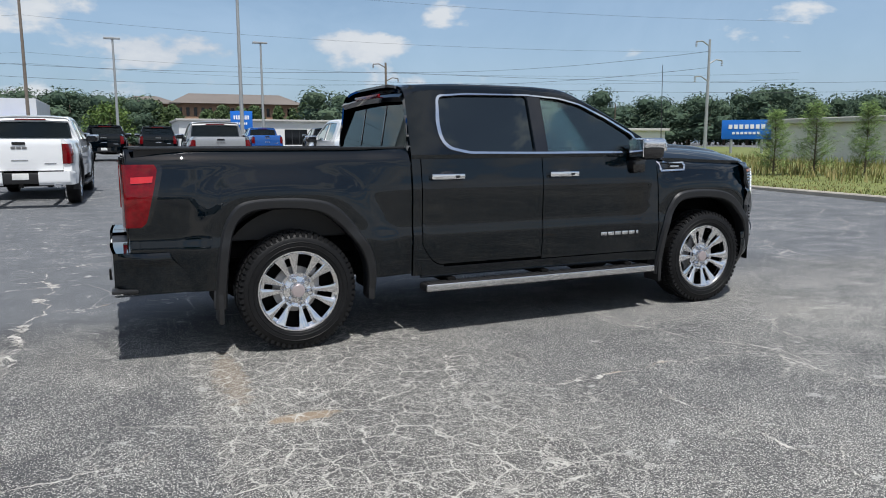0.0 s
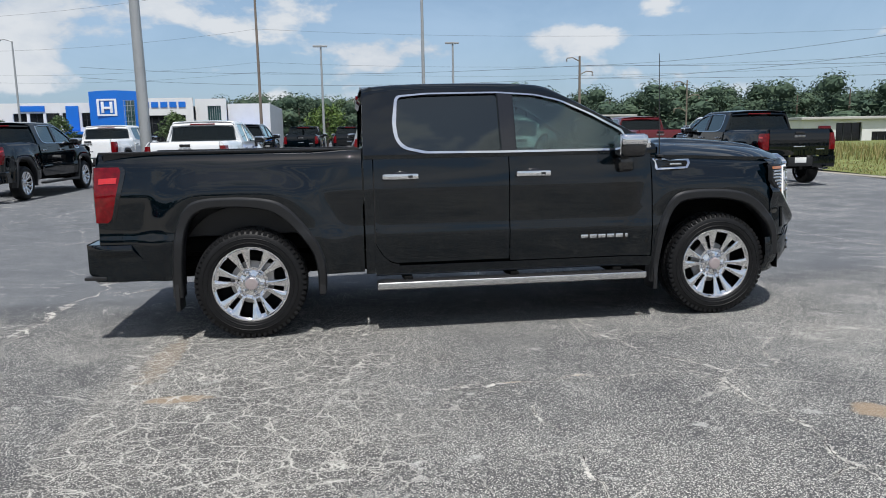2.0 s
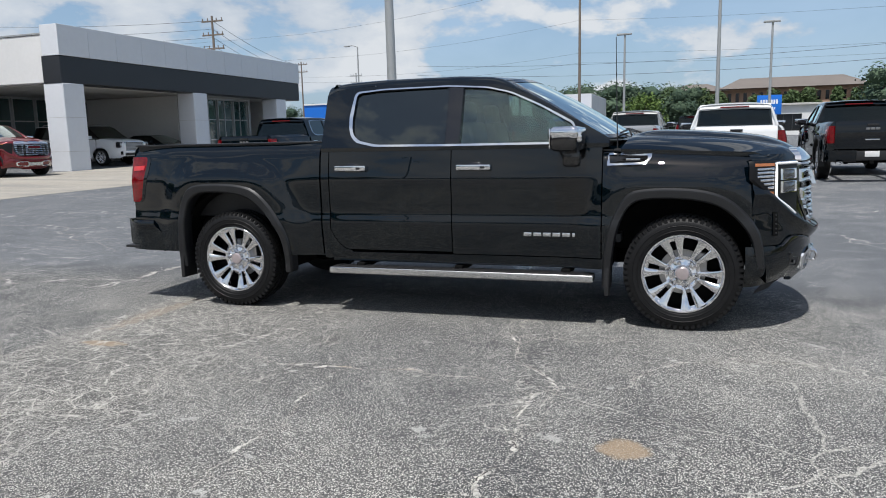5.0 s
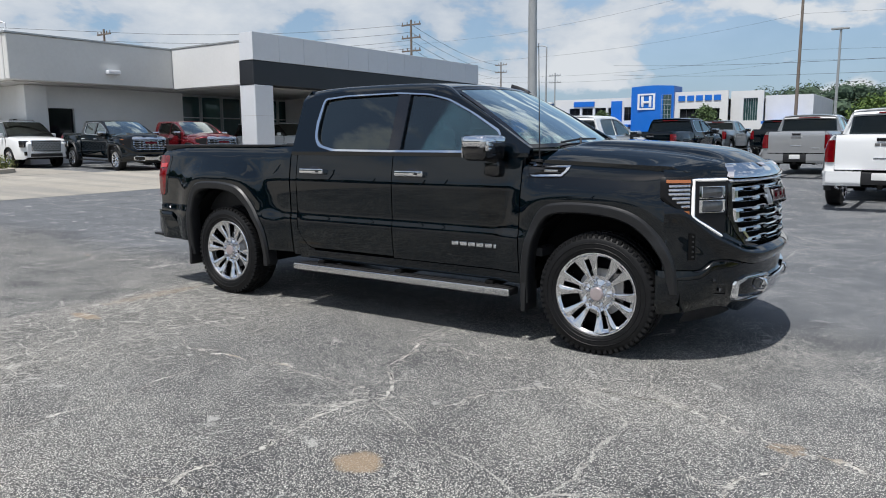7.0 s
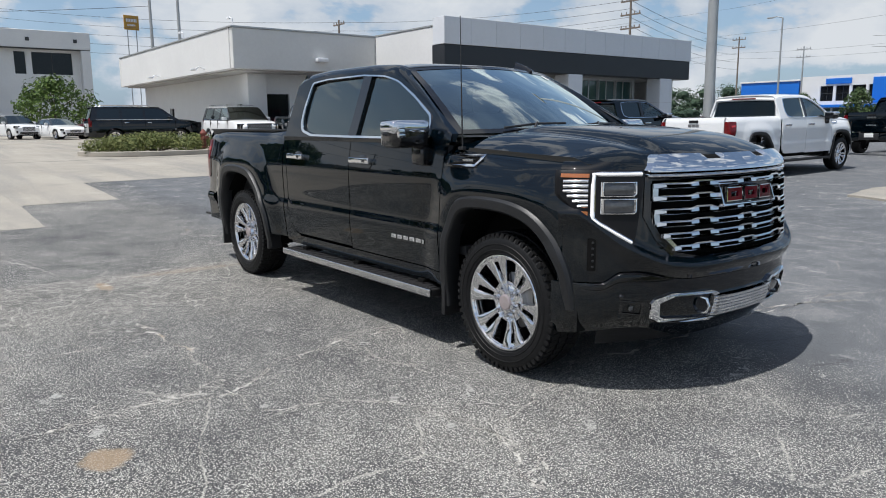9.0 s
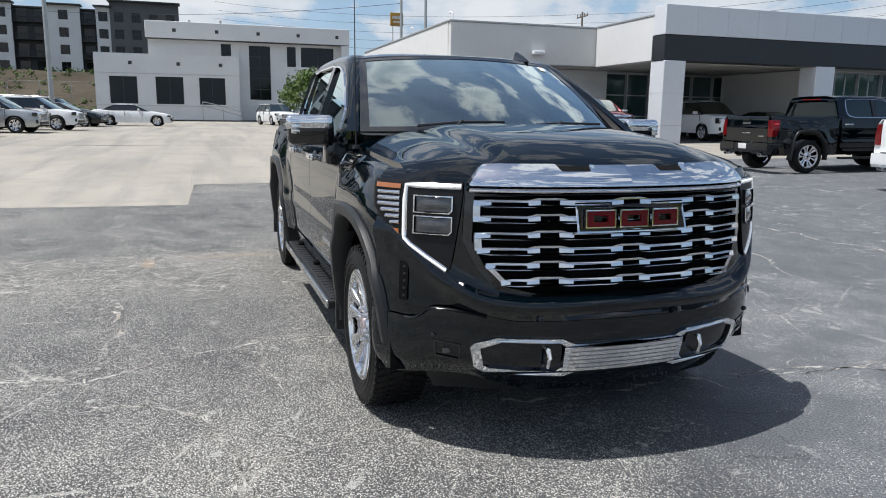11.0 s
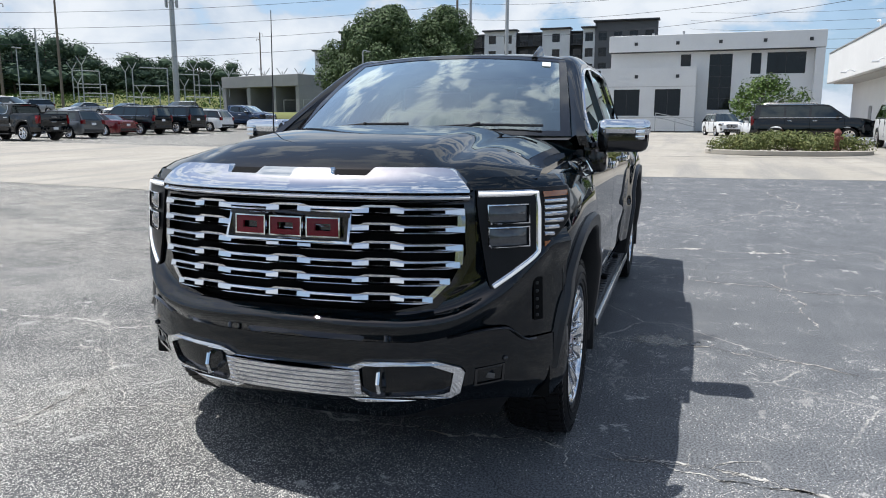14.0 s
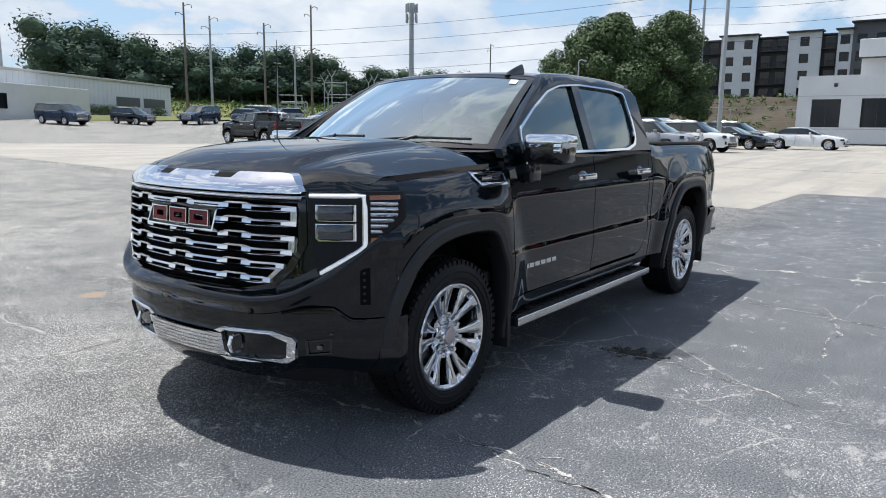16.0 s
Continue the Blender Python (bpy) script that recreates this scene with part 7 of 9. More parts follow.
CRACKS = [
    ([(1.75, 3.92), (2.05, 3.80), (2.4, 3.79), (2.75, 3.84), (3.1, 3.86), (3.4, 3.87), (3.8, 3.80), (4.2, 3.80)], 0.045), ([(4.25, 3.80), (4.36, 4.08), (4.6, 4.46), (4.82, 4.50), (5.0, 4.60), (5.28, 4.60)], 0.04),
    ([(5.28, 4.60), (5.10, 4.95), (4.98, 5.15), (4.88, 5.42), (4.85, 6.3), (4.74, 7.1), (4.82, 7.6), (4.82, 8.0), (4.92, 8.3), (5.05, 9.0), (5.4, 10.2)], 0.035),
    ([(5.28, 4.60), (5.62, 4.42), (5.97, 4.32), (6.4, 4.20), (7.1, 4.25)], 0.06), ([(5.97, 4.30), (5.82, 3.72), (5.72, 3.1), (5.9, 2.2)], 0.05),
    ([(3.48, 5.6), (3.42, 5.2), (3.42, 4.80), (3.55, 4.45), (3.88, 3.92), (3.9, 3.5), (3.98, 3.1)], 0.03), ([(3.42, 4.80), (3.9, 4.78), (4.3, 4.95)], 0.03), ([(3.83, 3.8), (3.78, 3.4), (3.86, 3.0), (3.8, 2.6), (3.95, 2.0)], 0.04),
    ([(2.55, 3.78), (2.62, 3.5), (2.58, 3.2), (2.70, 2.9), (2.66, 2.5), (2.8, 1.9)], 0.03), ([(1.62, 3.45), (1.60, 3.15), (1.58, 2.9), (1.54, 2.5), (1.48, 2.0)], 0.014),
    ([(-1.35, 9.6), (-1.1, 9.2), (-0.98, 8.3), (-0.92, 7.5), (-1.05, 6.7), (-1.02, 6.1), (-1.0, 5.5), (-1.2, 4.6)], 0.11), ([(-1.04, 5.94), (-2.2, 5.5), (-3.0, 5.7)], 0.05), ([(-0.95, 7.2), (-0.2, 7.4), (0.5, 7.25)], 0.03),
    ([(3.0, 6.6), (3.0, 6.95), (3.02, 7.4), (3.04, 8.0), (3.12, 8.4), (3.35, 8.8), (3.6, 9.7)], 0.03), ([(0.7, 7.0), (0.8, 7.8), (1.0, 8.7), (1.1, 9.8)], 0.03), ([(0.6, 8.4), (1.6, 8.62), (2.4, 8.55)], 0.03),
    ([(-1.5, 9.6), (-0.2, 10.0), (0.6, 10.1), (3.0, 9.9)], 0.05), ([(-3.0, 10.8), (-1.2, 11.6), (0.0, 11.9), (4.0, 11.8)], 0.06), ([(4.75, 7.4), (4.88, 7.75), (4.90, 8.3), (5.3, 8.9)], 0.02),
    ([(3.4, 2.45), (4.0, 2.5), (4.9, 2.42), (5.75, 2.6)], 0.02), ([(4.9, 4.62), (5.3, 4.62), (5.7, 4.52)], 0.02), ([(0.0, 3.66), (-0.8, 3.55), (-1.6, 3.2), (-2.6, 3.3), (-3.9, 3.5)], 0.04),
    ([(7.6, 6.2), (8.1, 7.4), (8.4, 8.4), (7.9, 10.5), (9.4, 12.5)], 0.035), ([(6.9, 13.2), (8.6, 14.6), (9.0, 16.5)], 0.06), ([(7.2, 2.6), (9.0, 3.0), (11.5, 2.4)], 0.035), ([(9.5, 8.0), (12.0, 9.6), (14.5, 9.2)], 0.05),
    ([(-3.2, 8.2), (-5.5, 9.4), (-8.5, 9.0)], 0.045), ([(-2.8, 1.6), (-1.0, 0.6), (0.2, 1.2)], 0.04), ([(1.0, -3.0), (3.0, -1.0), (5.8, -1.6)], 0.05),
]
for i, (pts, w) in enumerate(CRACKS):
    crack(pts, w, 20 + i)


def kerb_and_grass():
    line = lambda y: 15.3 + 0.12 * (y - 13)
    bm = bmesh.new()
    grid(bm, lambda u, v: (line(-30 + 70 * u) + [0.0, 0.0, 0.03, 0.16, 0.16][min(4, int(v * 4 + 0.5))], -30 + 70 * u, rise(15, 10) + [0.0, 0.11, 0.14, 0.14, 0.05][min(4, int(v * 4 + 0.5))]), 40, 4)
    tagged(part("kerb", bm, M["kerb"], smooth=False), "pale worn concrete kerb along the grass", "kerb", kind="structure")
    bm = bmesh.new()

    def verge(u, v):
        y = 8 + 82 * u
        x = line(y) + 0.16 + (4 + 48 * smooth(8, 16, y)) * v
        return (x, y, max(rise(15, 10) + 0.12, rise(x, y) + 0.06) + 0.05 * math.sin(u * 31 + v * 7) * v)
    grid(bm, verge, 40, 26)
    tagged(part("grass_strip", bm, M["grass"]), "bright mown grass beyond the kerb", "grass", kind="structure")
    rnd = random.Random(5)
    bm = bmesh.new()
    for _ in range(16000):
        y = rnd.uniform(2, 46)
        x = line(y) + 0.25 + rnd.random() ** 1.5 * 14
        tall = 0.05 + (0.40 * rnd.random() if x - line(y) > 3.0 + rnd.random() else 0.03 * rnd.random())
        a = rnd.uniform(0, 6.28)
        w = 0.015 + tall * 0.03
        lean = Vector((rnd.uniform(-0.3, 0.3), rnd.uniform(-0.3, 0.3), 1)) * tall
        base = Vector((x, y, max(rise(15, 10) + 0.12, rise(x, y) + 0.06)))
        s = Vector((math.cos(a), math.sin(a), 0)) * w
        v = [bm.verts.new(p) for p in (base - s, base + s, base + lean)]
        bm.faces.new(v)
    tagged(part("tall_grass", bm, M["dry_grass"], smooth=False), "dry tall grass tufts on the verge", "grass", kind="stuff")


def leaf_mat(name, a, b, gloss=0.25):
    m = NT(name)
    g = m.n("NewGeometry")
    col = m.ramp(g.outputs["Random Per Island"], [(0.0, a), (1.0, b)])
    m.set(Base_Color=col, Roughness=0.6)
    m.bsdf.inputs["Specular IOR Level"].default_value = gloss
    m.bsdf.inputs["Subsurface Weight"].default_value = 0.0
    return m.mat


M["juniper"] = leaf_mat("juniper_needles", (0.06, 0.085, 0.02), (0.17, 0.18, 0.06))
M["dry_grass"] = leaf_mat("dry_grass_blades", (0.10, 0.13, 0.03), (0.33, 0.27, 0.12))
M["leaf"] = leaf_mat("dark_leaves", (0.038, 0.066, 0.026), (0.105, 0.155, 0.058))
M["leaf_light"] = leaf_mat("light_leaves", (0.035, 0.075, 0.014), (0.13, 0.19, 0.045))
# distance haze is mixed into this leaf colour: bluer, flatter green
M["leaf_haze_tint"] = leaf_mat("far_leaves_haze_tint", (0.046, 0.074, 0.056), (0.092, 0.130, 0.082), 0.02)
M["pine"] = leaf_mat("pine_needles", (0.07, 0.13, 0.03), (0.20, 0.29, 0.08))
M["bark"] = plain("tree_bark", (0.11, 0.085, 0.065), 0.9, 0, 0.3, 5, 0.5)


def leaves(bm, centre, radius, count, size, rnd, hollow=0.45):
    """Small bent leaf clumps scattered through an uneven round mass."""
    c = Vector(centre)
    for _ in range(count):
        d = Vector((rnd.gauss(0, 1), rnd.gauss(0, 1), rnd.gauss(0, 1))).normalized()
        k = hollow + (1 - hollow) * rnd.random() ** 0.6
        p = c + Vector((d.x * radius[0], d.y * radius[1], d.z * radius[2])) * k
        n = (d + Vector((rnd.uniform(-0.9, 0.9), rnd.uniform(-0.9, 0.9), rnd.uniform(-0.3, 1.0)))).normalized()
        a = n.orthogonal().normalized()
        b = n.cross(a)
        t = rnd.uniform(0, 6.28)
        a, b = a * math.cos(t) + b * math.sin(t), b * math.cos(t) - a * math.sin(t)
        s = size * rnd.uniform(0.5, 1.2)
        v = [bm.verts.new(q) for q in (p - a * s, p - b * s * 0.45 + n * s * 0.15, p + a * s, p + b * s * 0.45 + n * s * 0.15)]
        bm.faces.new(v)


def tree(x, y, h, crown, seed, label, mat="leaf", base=None, count=5200, size=0.32, low=0.25):
    rnd = random.Random(seed)
    z = rise(x, y) if base is None else base
    T = thing("tree", pose(x, y, z), label, "tree")
    bm = bmesh.new()
    top = h * 0.62
    tube(bm, [(0, 0, -0.2), (rnd.uniform(-0.1, 0.1), 0, top * 0.5), (rnd.uniform(-0.3, 0.3), rnd.uniform(-0.3, 0.3), top)], h * 0.028, 10, h * 0.012)
    lumps = []
    for k in range(44):
        a = k * 2.4 + rnd.uniform(-0.6, 0.6)
        t = ((k + 0.5) / 44) ** 0.9
        zz = h * (low + (0.95 - low) * t)
        r = crown * 1.12 * (1 - t ** 2.4) ** 0.6 * rnd.uniform(0.55, 1.05) * (0.75 + 0.25 * smooth(0, 0.25, t))
        c = Vector((math.cos(a) * r, math.sin(a) * r, zz))
        lumps.append((c, crown * rnd.uniform(0.24, 0.40)))
        if k % 3 == 0:
            tube(bm, [(0, 0, zz * 0.62), c * 0.5 + Vector((0, 0, zz * 0.38)), c], h * 0.010, 6, h * 0.003)
    lumps += [(Vector((0, 0, h * (low + 0.2 + 0.5 * q))), crown * 0.62 * (1 - 0.4 * q)) for q in (0.0, 0.35, 0.7, 1.0)]
    part("trunk", bm, M["bark"], T)
    bm = bmesh.new()
    for c, r in lumps:
        leaves(bm, c, (r * 1.1, r * 1.1, r * 0.85), count // 48, size, rnd)
    part("crown", bm, M[mat], T, smooth=False)
    return T


def pine(x, y, h, seed):
    rnd = random.Random(seed)
    T = thing("young_pine", pose(x, y, max(rise(15, 10) + 0.12, rise(x, y) + 0.06)), "young bright green pine on the grass verge", "tree", "young pines on the verge")
    bm = bmesh.new()
    tube(bm, [(0, 0, -0.05), (0.02, 0, h * 0.5), (0, 0.03, h * 0.97)], 0.035, 7, 0.008)
    bl = bmesh.new()
    for k in range(84):
        z = h * (0.06 + 0.90 * k / 84)
        a = k * 2.4 + rnd.uniform(-0.5, 0.5)
        r = (h * 0.30) * (1 - z / h) ** 0.55 * rnd.uniform(0.55, 1.25) + 0.05
        e = Vector((math.cos(a) * r, math.sin(a) * r, z + r * rnd.uniform(0.3, 0.8)))
        tube(bm, [(0, 0, z), e], 0.008, 4, 0.004)
        for _ in range(70):
            p = Vector((0, 0, z)).lerp(e, rnd.uniform(0.3, 1.1)) + Vector((rnd.gauss(0, 0.06), rnd.gauss(0, 0.06), rnd.gauss(0, 0.06)))
            d = (e.normalized() * 0.3 + Vector((rnd.uniform(-1, 1), rnd.uniform(-1, 1), rnd.uniform(-0.4, 1)))).normalized() * rnd.uniform(0.07, 0.16)
            s = d.orthogonal().normalized() * 0.009
            bl.faces.new([bl.verts.new(q) for q in (p - s, p + s, p + d)])
    part("trunk", bm, M["bark"], T)
    part("needles", bl, M["pine"], T, smooth=False)


kerb_and_grass()


def island():
    """A low broken concrete pad with a few weeds between the parked rows."""
    bm = bmesh.new()
    rnd = random.Random(41)
    base = dense([(1.7, 16.3), (2.6, 15.9), (3.7, 16.4), (3.5, 17.6), (3.2, 18.8), (1.9, 18.9), (1.5, 17.8)], 0.3)
    ring = [(x + rnd.uniform(-0.05, 0.05), y + rnd.uniform(-0.05, 0.05)) for x, y in base]
    lo = [bm.verts.new((x, y, rise(x, y) - 0.01)) for x, y in ring]
    hi = [bm.verts.new((x, y, rise(x, y) + 0.035)) for x, y in ring]
    for k in range(len(ring)):
        j = (k + 1) % len(ring)
        bm.faces.new((lo[k], lo[j], hi[j], hi[k]))
    bm.faces.new(hi)
    tagged(part("concrete_pad", bm, M["concrete"], smooth=False), "low pale concrete pad on the asphalt", "pavement", kind="structure")
    bm = bmesh.new()
    for _ in range(160):
        x, y = rnd.uniform(1.7, 3.3), 18.85 + rnd.gauss(0, 0.12)
        a, h = rnd.uniform(0, 6.28), rnd.uniform(0.04, 0.14)
        s = Vector((math.cos(a), math.sin(a), 0)) * 0.02
        p = Vector((x, y, rise(x, y)))
        bm.faces.new([bm.verts.new(q) for q in (p - s, p + s, p + Vector((rnd.uniform(-0.05, 0.05), rnd.uniform(-0.05, 0.05), h)))])
    tagged(part("weeds", bm, M["dry_grass"], smooth=False), "short green weeds along a concrete pad", "weeds", kind="stuff")


island()
for i, (x, y, h) in enumerate([(20.2, 18.6, 2.2), (21.3, 17.9, 2.45), (22.9, 17.2, 2.4), (23.6, 15.2, 2.2), (24.2, 12.2, 2.2)]):
    pine(x, y, h, 60 + i)
tree(-73.5, -27.0, 12.6, 5.5, 1, "large dark green broadleaf tree at the foot of the slope", count=52000, size=0.21, low=0.06)
tree(-78.0, -32.2, 11.3, 5.2, 2, "large dark green broadleaf tree at the foot of the slope", count=36000, size=0.21, low=0.08)
tree(-77.5, -21.8, 12.9, 4.5, 3, "tall dark green broadleaf tree at the foot of the slope", count=38000, size=0.20, low=0.08)
tree(-53.8, 12.7, 4.4, 2.5, 4, "round green ornamental tree before the white office", "leaf_light", count=3600, size=0.17, low=0.2)
tree(-28.0, 128.0, 6.0, 2.3, 5, "small green street tree by the far dealership", "leaf", count=1600, size=0.3)
tree(-46.0, 127.0, 5.5, 2.0, 6, "small green street tree by the far dealership", "leaf", count=1500, size=0.3)
tree(-55.0, 127.0, 5.0, 2.0, 7, "small green street tree by the far dealership", "leaf", count=1500, size=0.3)
for i, (x, h, w) in enumerate([(-0.5, 10.6, 3.4), (3.2, 9.6, 3.2), (7.0, 10.4, 3.2), (10.6, 9.6, 2.6), (18.6, 8.6, 2.5), (22.4, 9.6, 3.0), (26.3, 9.2, 2.8), (29.6, 9.8, 2.6), (35.6, 10.0, 1.7), (38.9, 9.3, 1.6), (42.6, 12.8, 2.4), (46.8, 11.0, 2.8), (51.5, 12.6, 3.0)]):
    tree(x, 184.0 + i % 3, h, w, 60 + i, "dark green tree before the tan hotel", count=3400, size=0.42, low=0.08, base=0.9)
tree(-2.0, 112.0, 6.0, 3.2, 8, "bright green street tree beyond the lot", "leaf_light", count=1800, size=0.3)


def planter():
    cx, cy, z = -22.4, 11.0, rise(-22.4, 11.0)
    bm = bmesh.new()
    prof = [(1.0, 0.0), (1.0, 0.15), (0.985, 0.17), (0.93, 0.17), (0.92, 0.08)]
    n = 48
    rings = [[bm.verts.new((cx + 1.9 * k * math.cos(a), cy + 2.9 * k * math.sin(a), z + h)) for a in [2 * math.pi * t / n for t in range(n)]] for k, h in prof]
    for r0, r1 in zip(rings, rings[1:]):
        for t in range(n):
            bm.faces.new((r0[t], r0[(t + 1) % n], r1[(t + 1) % n], r1[t]))
    bm.faces.new(rings[-1])
    tagged(part("planter_kerb", bm, M["kerb"]), "pale kerb ring of a planting island", "kerb", kind="structure")
    rnd = random.Random(12)
    T = thing("low_shrub", pose(cx, cy, z + 0.1), "low spreading green juniper in a kerbed island", "shrub")
    bm = bmesh.new()
    for k in range(30):
        a, r = rnd.uniform(0, 6.28), rnd.random() ** 0.5
        leaves(bm, (1.35 * r * math.cos(a), 2.5 * r * math.sin(a), 0.50 - 0.28 * r * r), (0.62, 0.62, 0.34), 420, 0.06, rnd, 0.3)
    part("foliage", bm, M["juniper"], T, smooth=False)
    bm = bmesh.new()
    for k in range(12):
        a = 2 * math.pi * k / 12
        tube(bm, [(0.1 * math.cos(a), 0.1 * math.sin(a), 0), (1.0 * math.cos(a), 1.6 * math.sin(a), 0.4)], 0.03, 5, 0.012)
    part("branchwork", bm, M["bark"], T)
    bm = bmesh.new()
    lathe(bm, [(0.0, 0.0), (0.13, 0.0), (0.13, 0.05), (0.10, 0.06), (0.10, 0.55), (0.13, 0.56), (0.13, 0.62), (0.09, 0.68), (0.05, 0.74), (0.0, 0.76)], 16)
    bmesh.ops.rotate(bm, verts=bm.verts, cent=(0, 0, 0), matrix=Matrix.Rotation(radians(90), 3, "X"))
    box(bm, (0.13, 0, 0.42), (0.12, 0.12, 0.12), 0.02)
    box(bm, (0, 0.13, 0.42), (0.12, 0.12, 0.12), 0.02)
    bmesh.ops.translate(bm, verts=bm.verts, vec=(cx + 1.1, cy + 1.5, z + 0.2))
    tagged(part("fire_hydrant", bm, plain("rusty_red_iron", (0.18, 0.05, 0.035), 0.7)), "rusty red fire hydrant among low shrubs", "hydrant")


planter()


def slope():
    bm = bmesh.new()

    def hill(u, v):
        y, x = -78 + 96 * u, -92 - 60 * v
        h = 0.8 + 6.9 * smooth(-94, -128, x) * smooth(-78, -55, y) * (1 - 0.55 * smooth(2, 18, y))
        return (x, y, h + 0.25 * math.sin(x * 0.5) * math.sin(y * 0.33) - 0.35 * (v < 0.01))
    grid(bm, hill, 60, 40)
    tagged(part("hillside", bm, M["soil"]), "dry brown slope with sparse weeds below apartments", "slope", kind="structure")
    rnd = random.Random(31)
    bm = bmesh.new()
    for _ in range(900):
        u, v = rnd.random(), rnd.random() ** 1.3
        p = Vector(hill(u, v))
        leaves(bm, p + Vector((0, 0, 0.3)), (0.9, 0.9, 0.5), 14, 0.3, rnd, 0.2)
    tagged(part("slope_weeds", bm, M["leaf_light"], smooth=False), "sparse green weeds on the slope", "weeds", kind="stuff")


slope()


def slope_fence():
    f = thing("wire_fence", pose(-90.5, -52.0, rise(-90.5, -30.0)), "thin grey wire fence on steel posts below the slope", "fence")
    for k in range(17):
        bm = bmesh.new()
        tube(bm, [(0, 3.4 * k, -0.2), (0, 3.4 * k, 2.1)], 0.045, 8)
        part("post", bm, M["steel"], f)
    for z in (0.25, 0.7, 1.15, 1.6, 2.05):
        bm = bmesh.new()
        tube(bm, [(0, 0, z), (0, 54.4, z)], 0.022 if z > 2 else 0.010, 6)
        part("rail" if z > 2 else "wire_strand", bm, M["steel"], f)


slope_fence()


def hedges():
    rnd = random.Random(55)
    m = Matrix.Translation((-30, -83, 0)) @ Matrix.Rotation(radians(207.4), 4, "Z")
    for x, l in ((-26.0, 3.0), (8.5, 2.6), (14.0, 3.0), (19.5, 2.2), (23.5, 1.4), (31.0, 1.6)):
        p = m @ Vector((x, -9.0 if x < 0 else -1.6, 0))
        h = thing("hedge", pose(p.x, p.y, rise(p.x, p.y), 0, 0, 207.4), "low dark green clipped hedge before the metal shed", "hedge", "hedges before the metal shed")
        bm = bmesh.new()
        for k in range(int(l * 3)):
            leaves(bm, (-l + 0.66 * k + rnd.uniform(-0.1, 0.1), rnd.uniform(-0.2, 0.2), 0.75), (0.8, 0.75, 0.85), 170, 0.14, rnd, 0.3)
        part("foliage", bm, M["leaf"], h, smooth=False)
        bm = bmesh.new()
        for k in range(3):
            tube(bm, [(-l * 0.6 + l * 0.6 * k, 0, -0.1), (-l * 0.6 + l * 0.6 * k, 0.05, 0.9)], 0.04, 6)
        part("stem", bm, M["bark"], h)


hedges()
sheet("grass_verge", -92.0, -30.0, -120.0, -66.0, 6.0, 0.05, M["far_ground"], "rough grass verge before the far woods", "grass")
sheet("grass_verge", -100.0, -62.0, -65.0, -34.0, 6.0, 0.05, M["far_ground"], "rough grass verge below the slope", "grass")


def far_bank():
    """Rough green field that climbs to the foot of the woods."""
    rnd = random.Random(78)
    bm = bmesh.new()
    at = lambda u, v: Vector(((126 + 48 * v) * math.sin(radians(-158 + 35.5 * u)), (126 + 48 * v) * math.cos(radians(-158 + 35.5 * u)),
                              1.2 + 7.0 * v + 0.5 * math.sin(9 * u) * v))
    grid(bm, at, 60, 8)
    tagged(part("field_bank", bm, M["far_ground"]), "rough green field climbing to the distant woods", "field", kind="structure")
    bm = bmesh.new()
    for _ in range(900):
        p = at(rnd.random(), rnd.random() ** 0.7)
        leaves(bm, p + Vector((0, 0, 0.25)), (1.6, 1.6, rnd.uniform(0.4, 1.1)), 16, 0.35, rnd, 0.2)
    tagged(part("field_scrub", bm, M["leaf_light"], smooth=False), "low green scrub on the field below the woods", "scrub", kind="stuff")


far_bank()


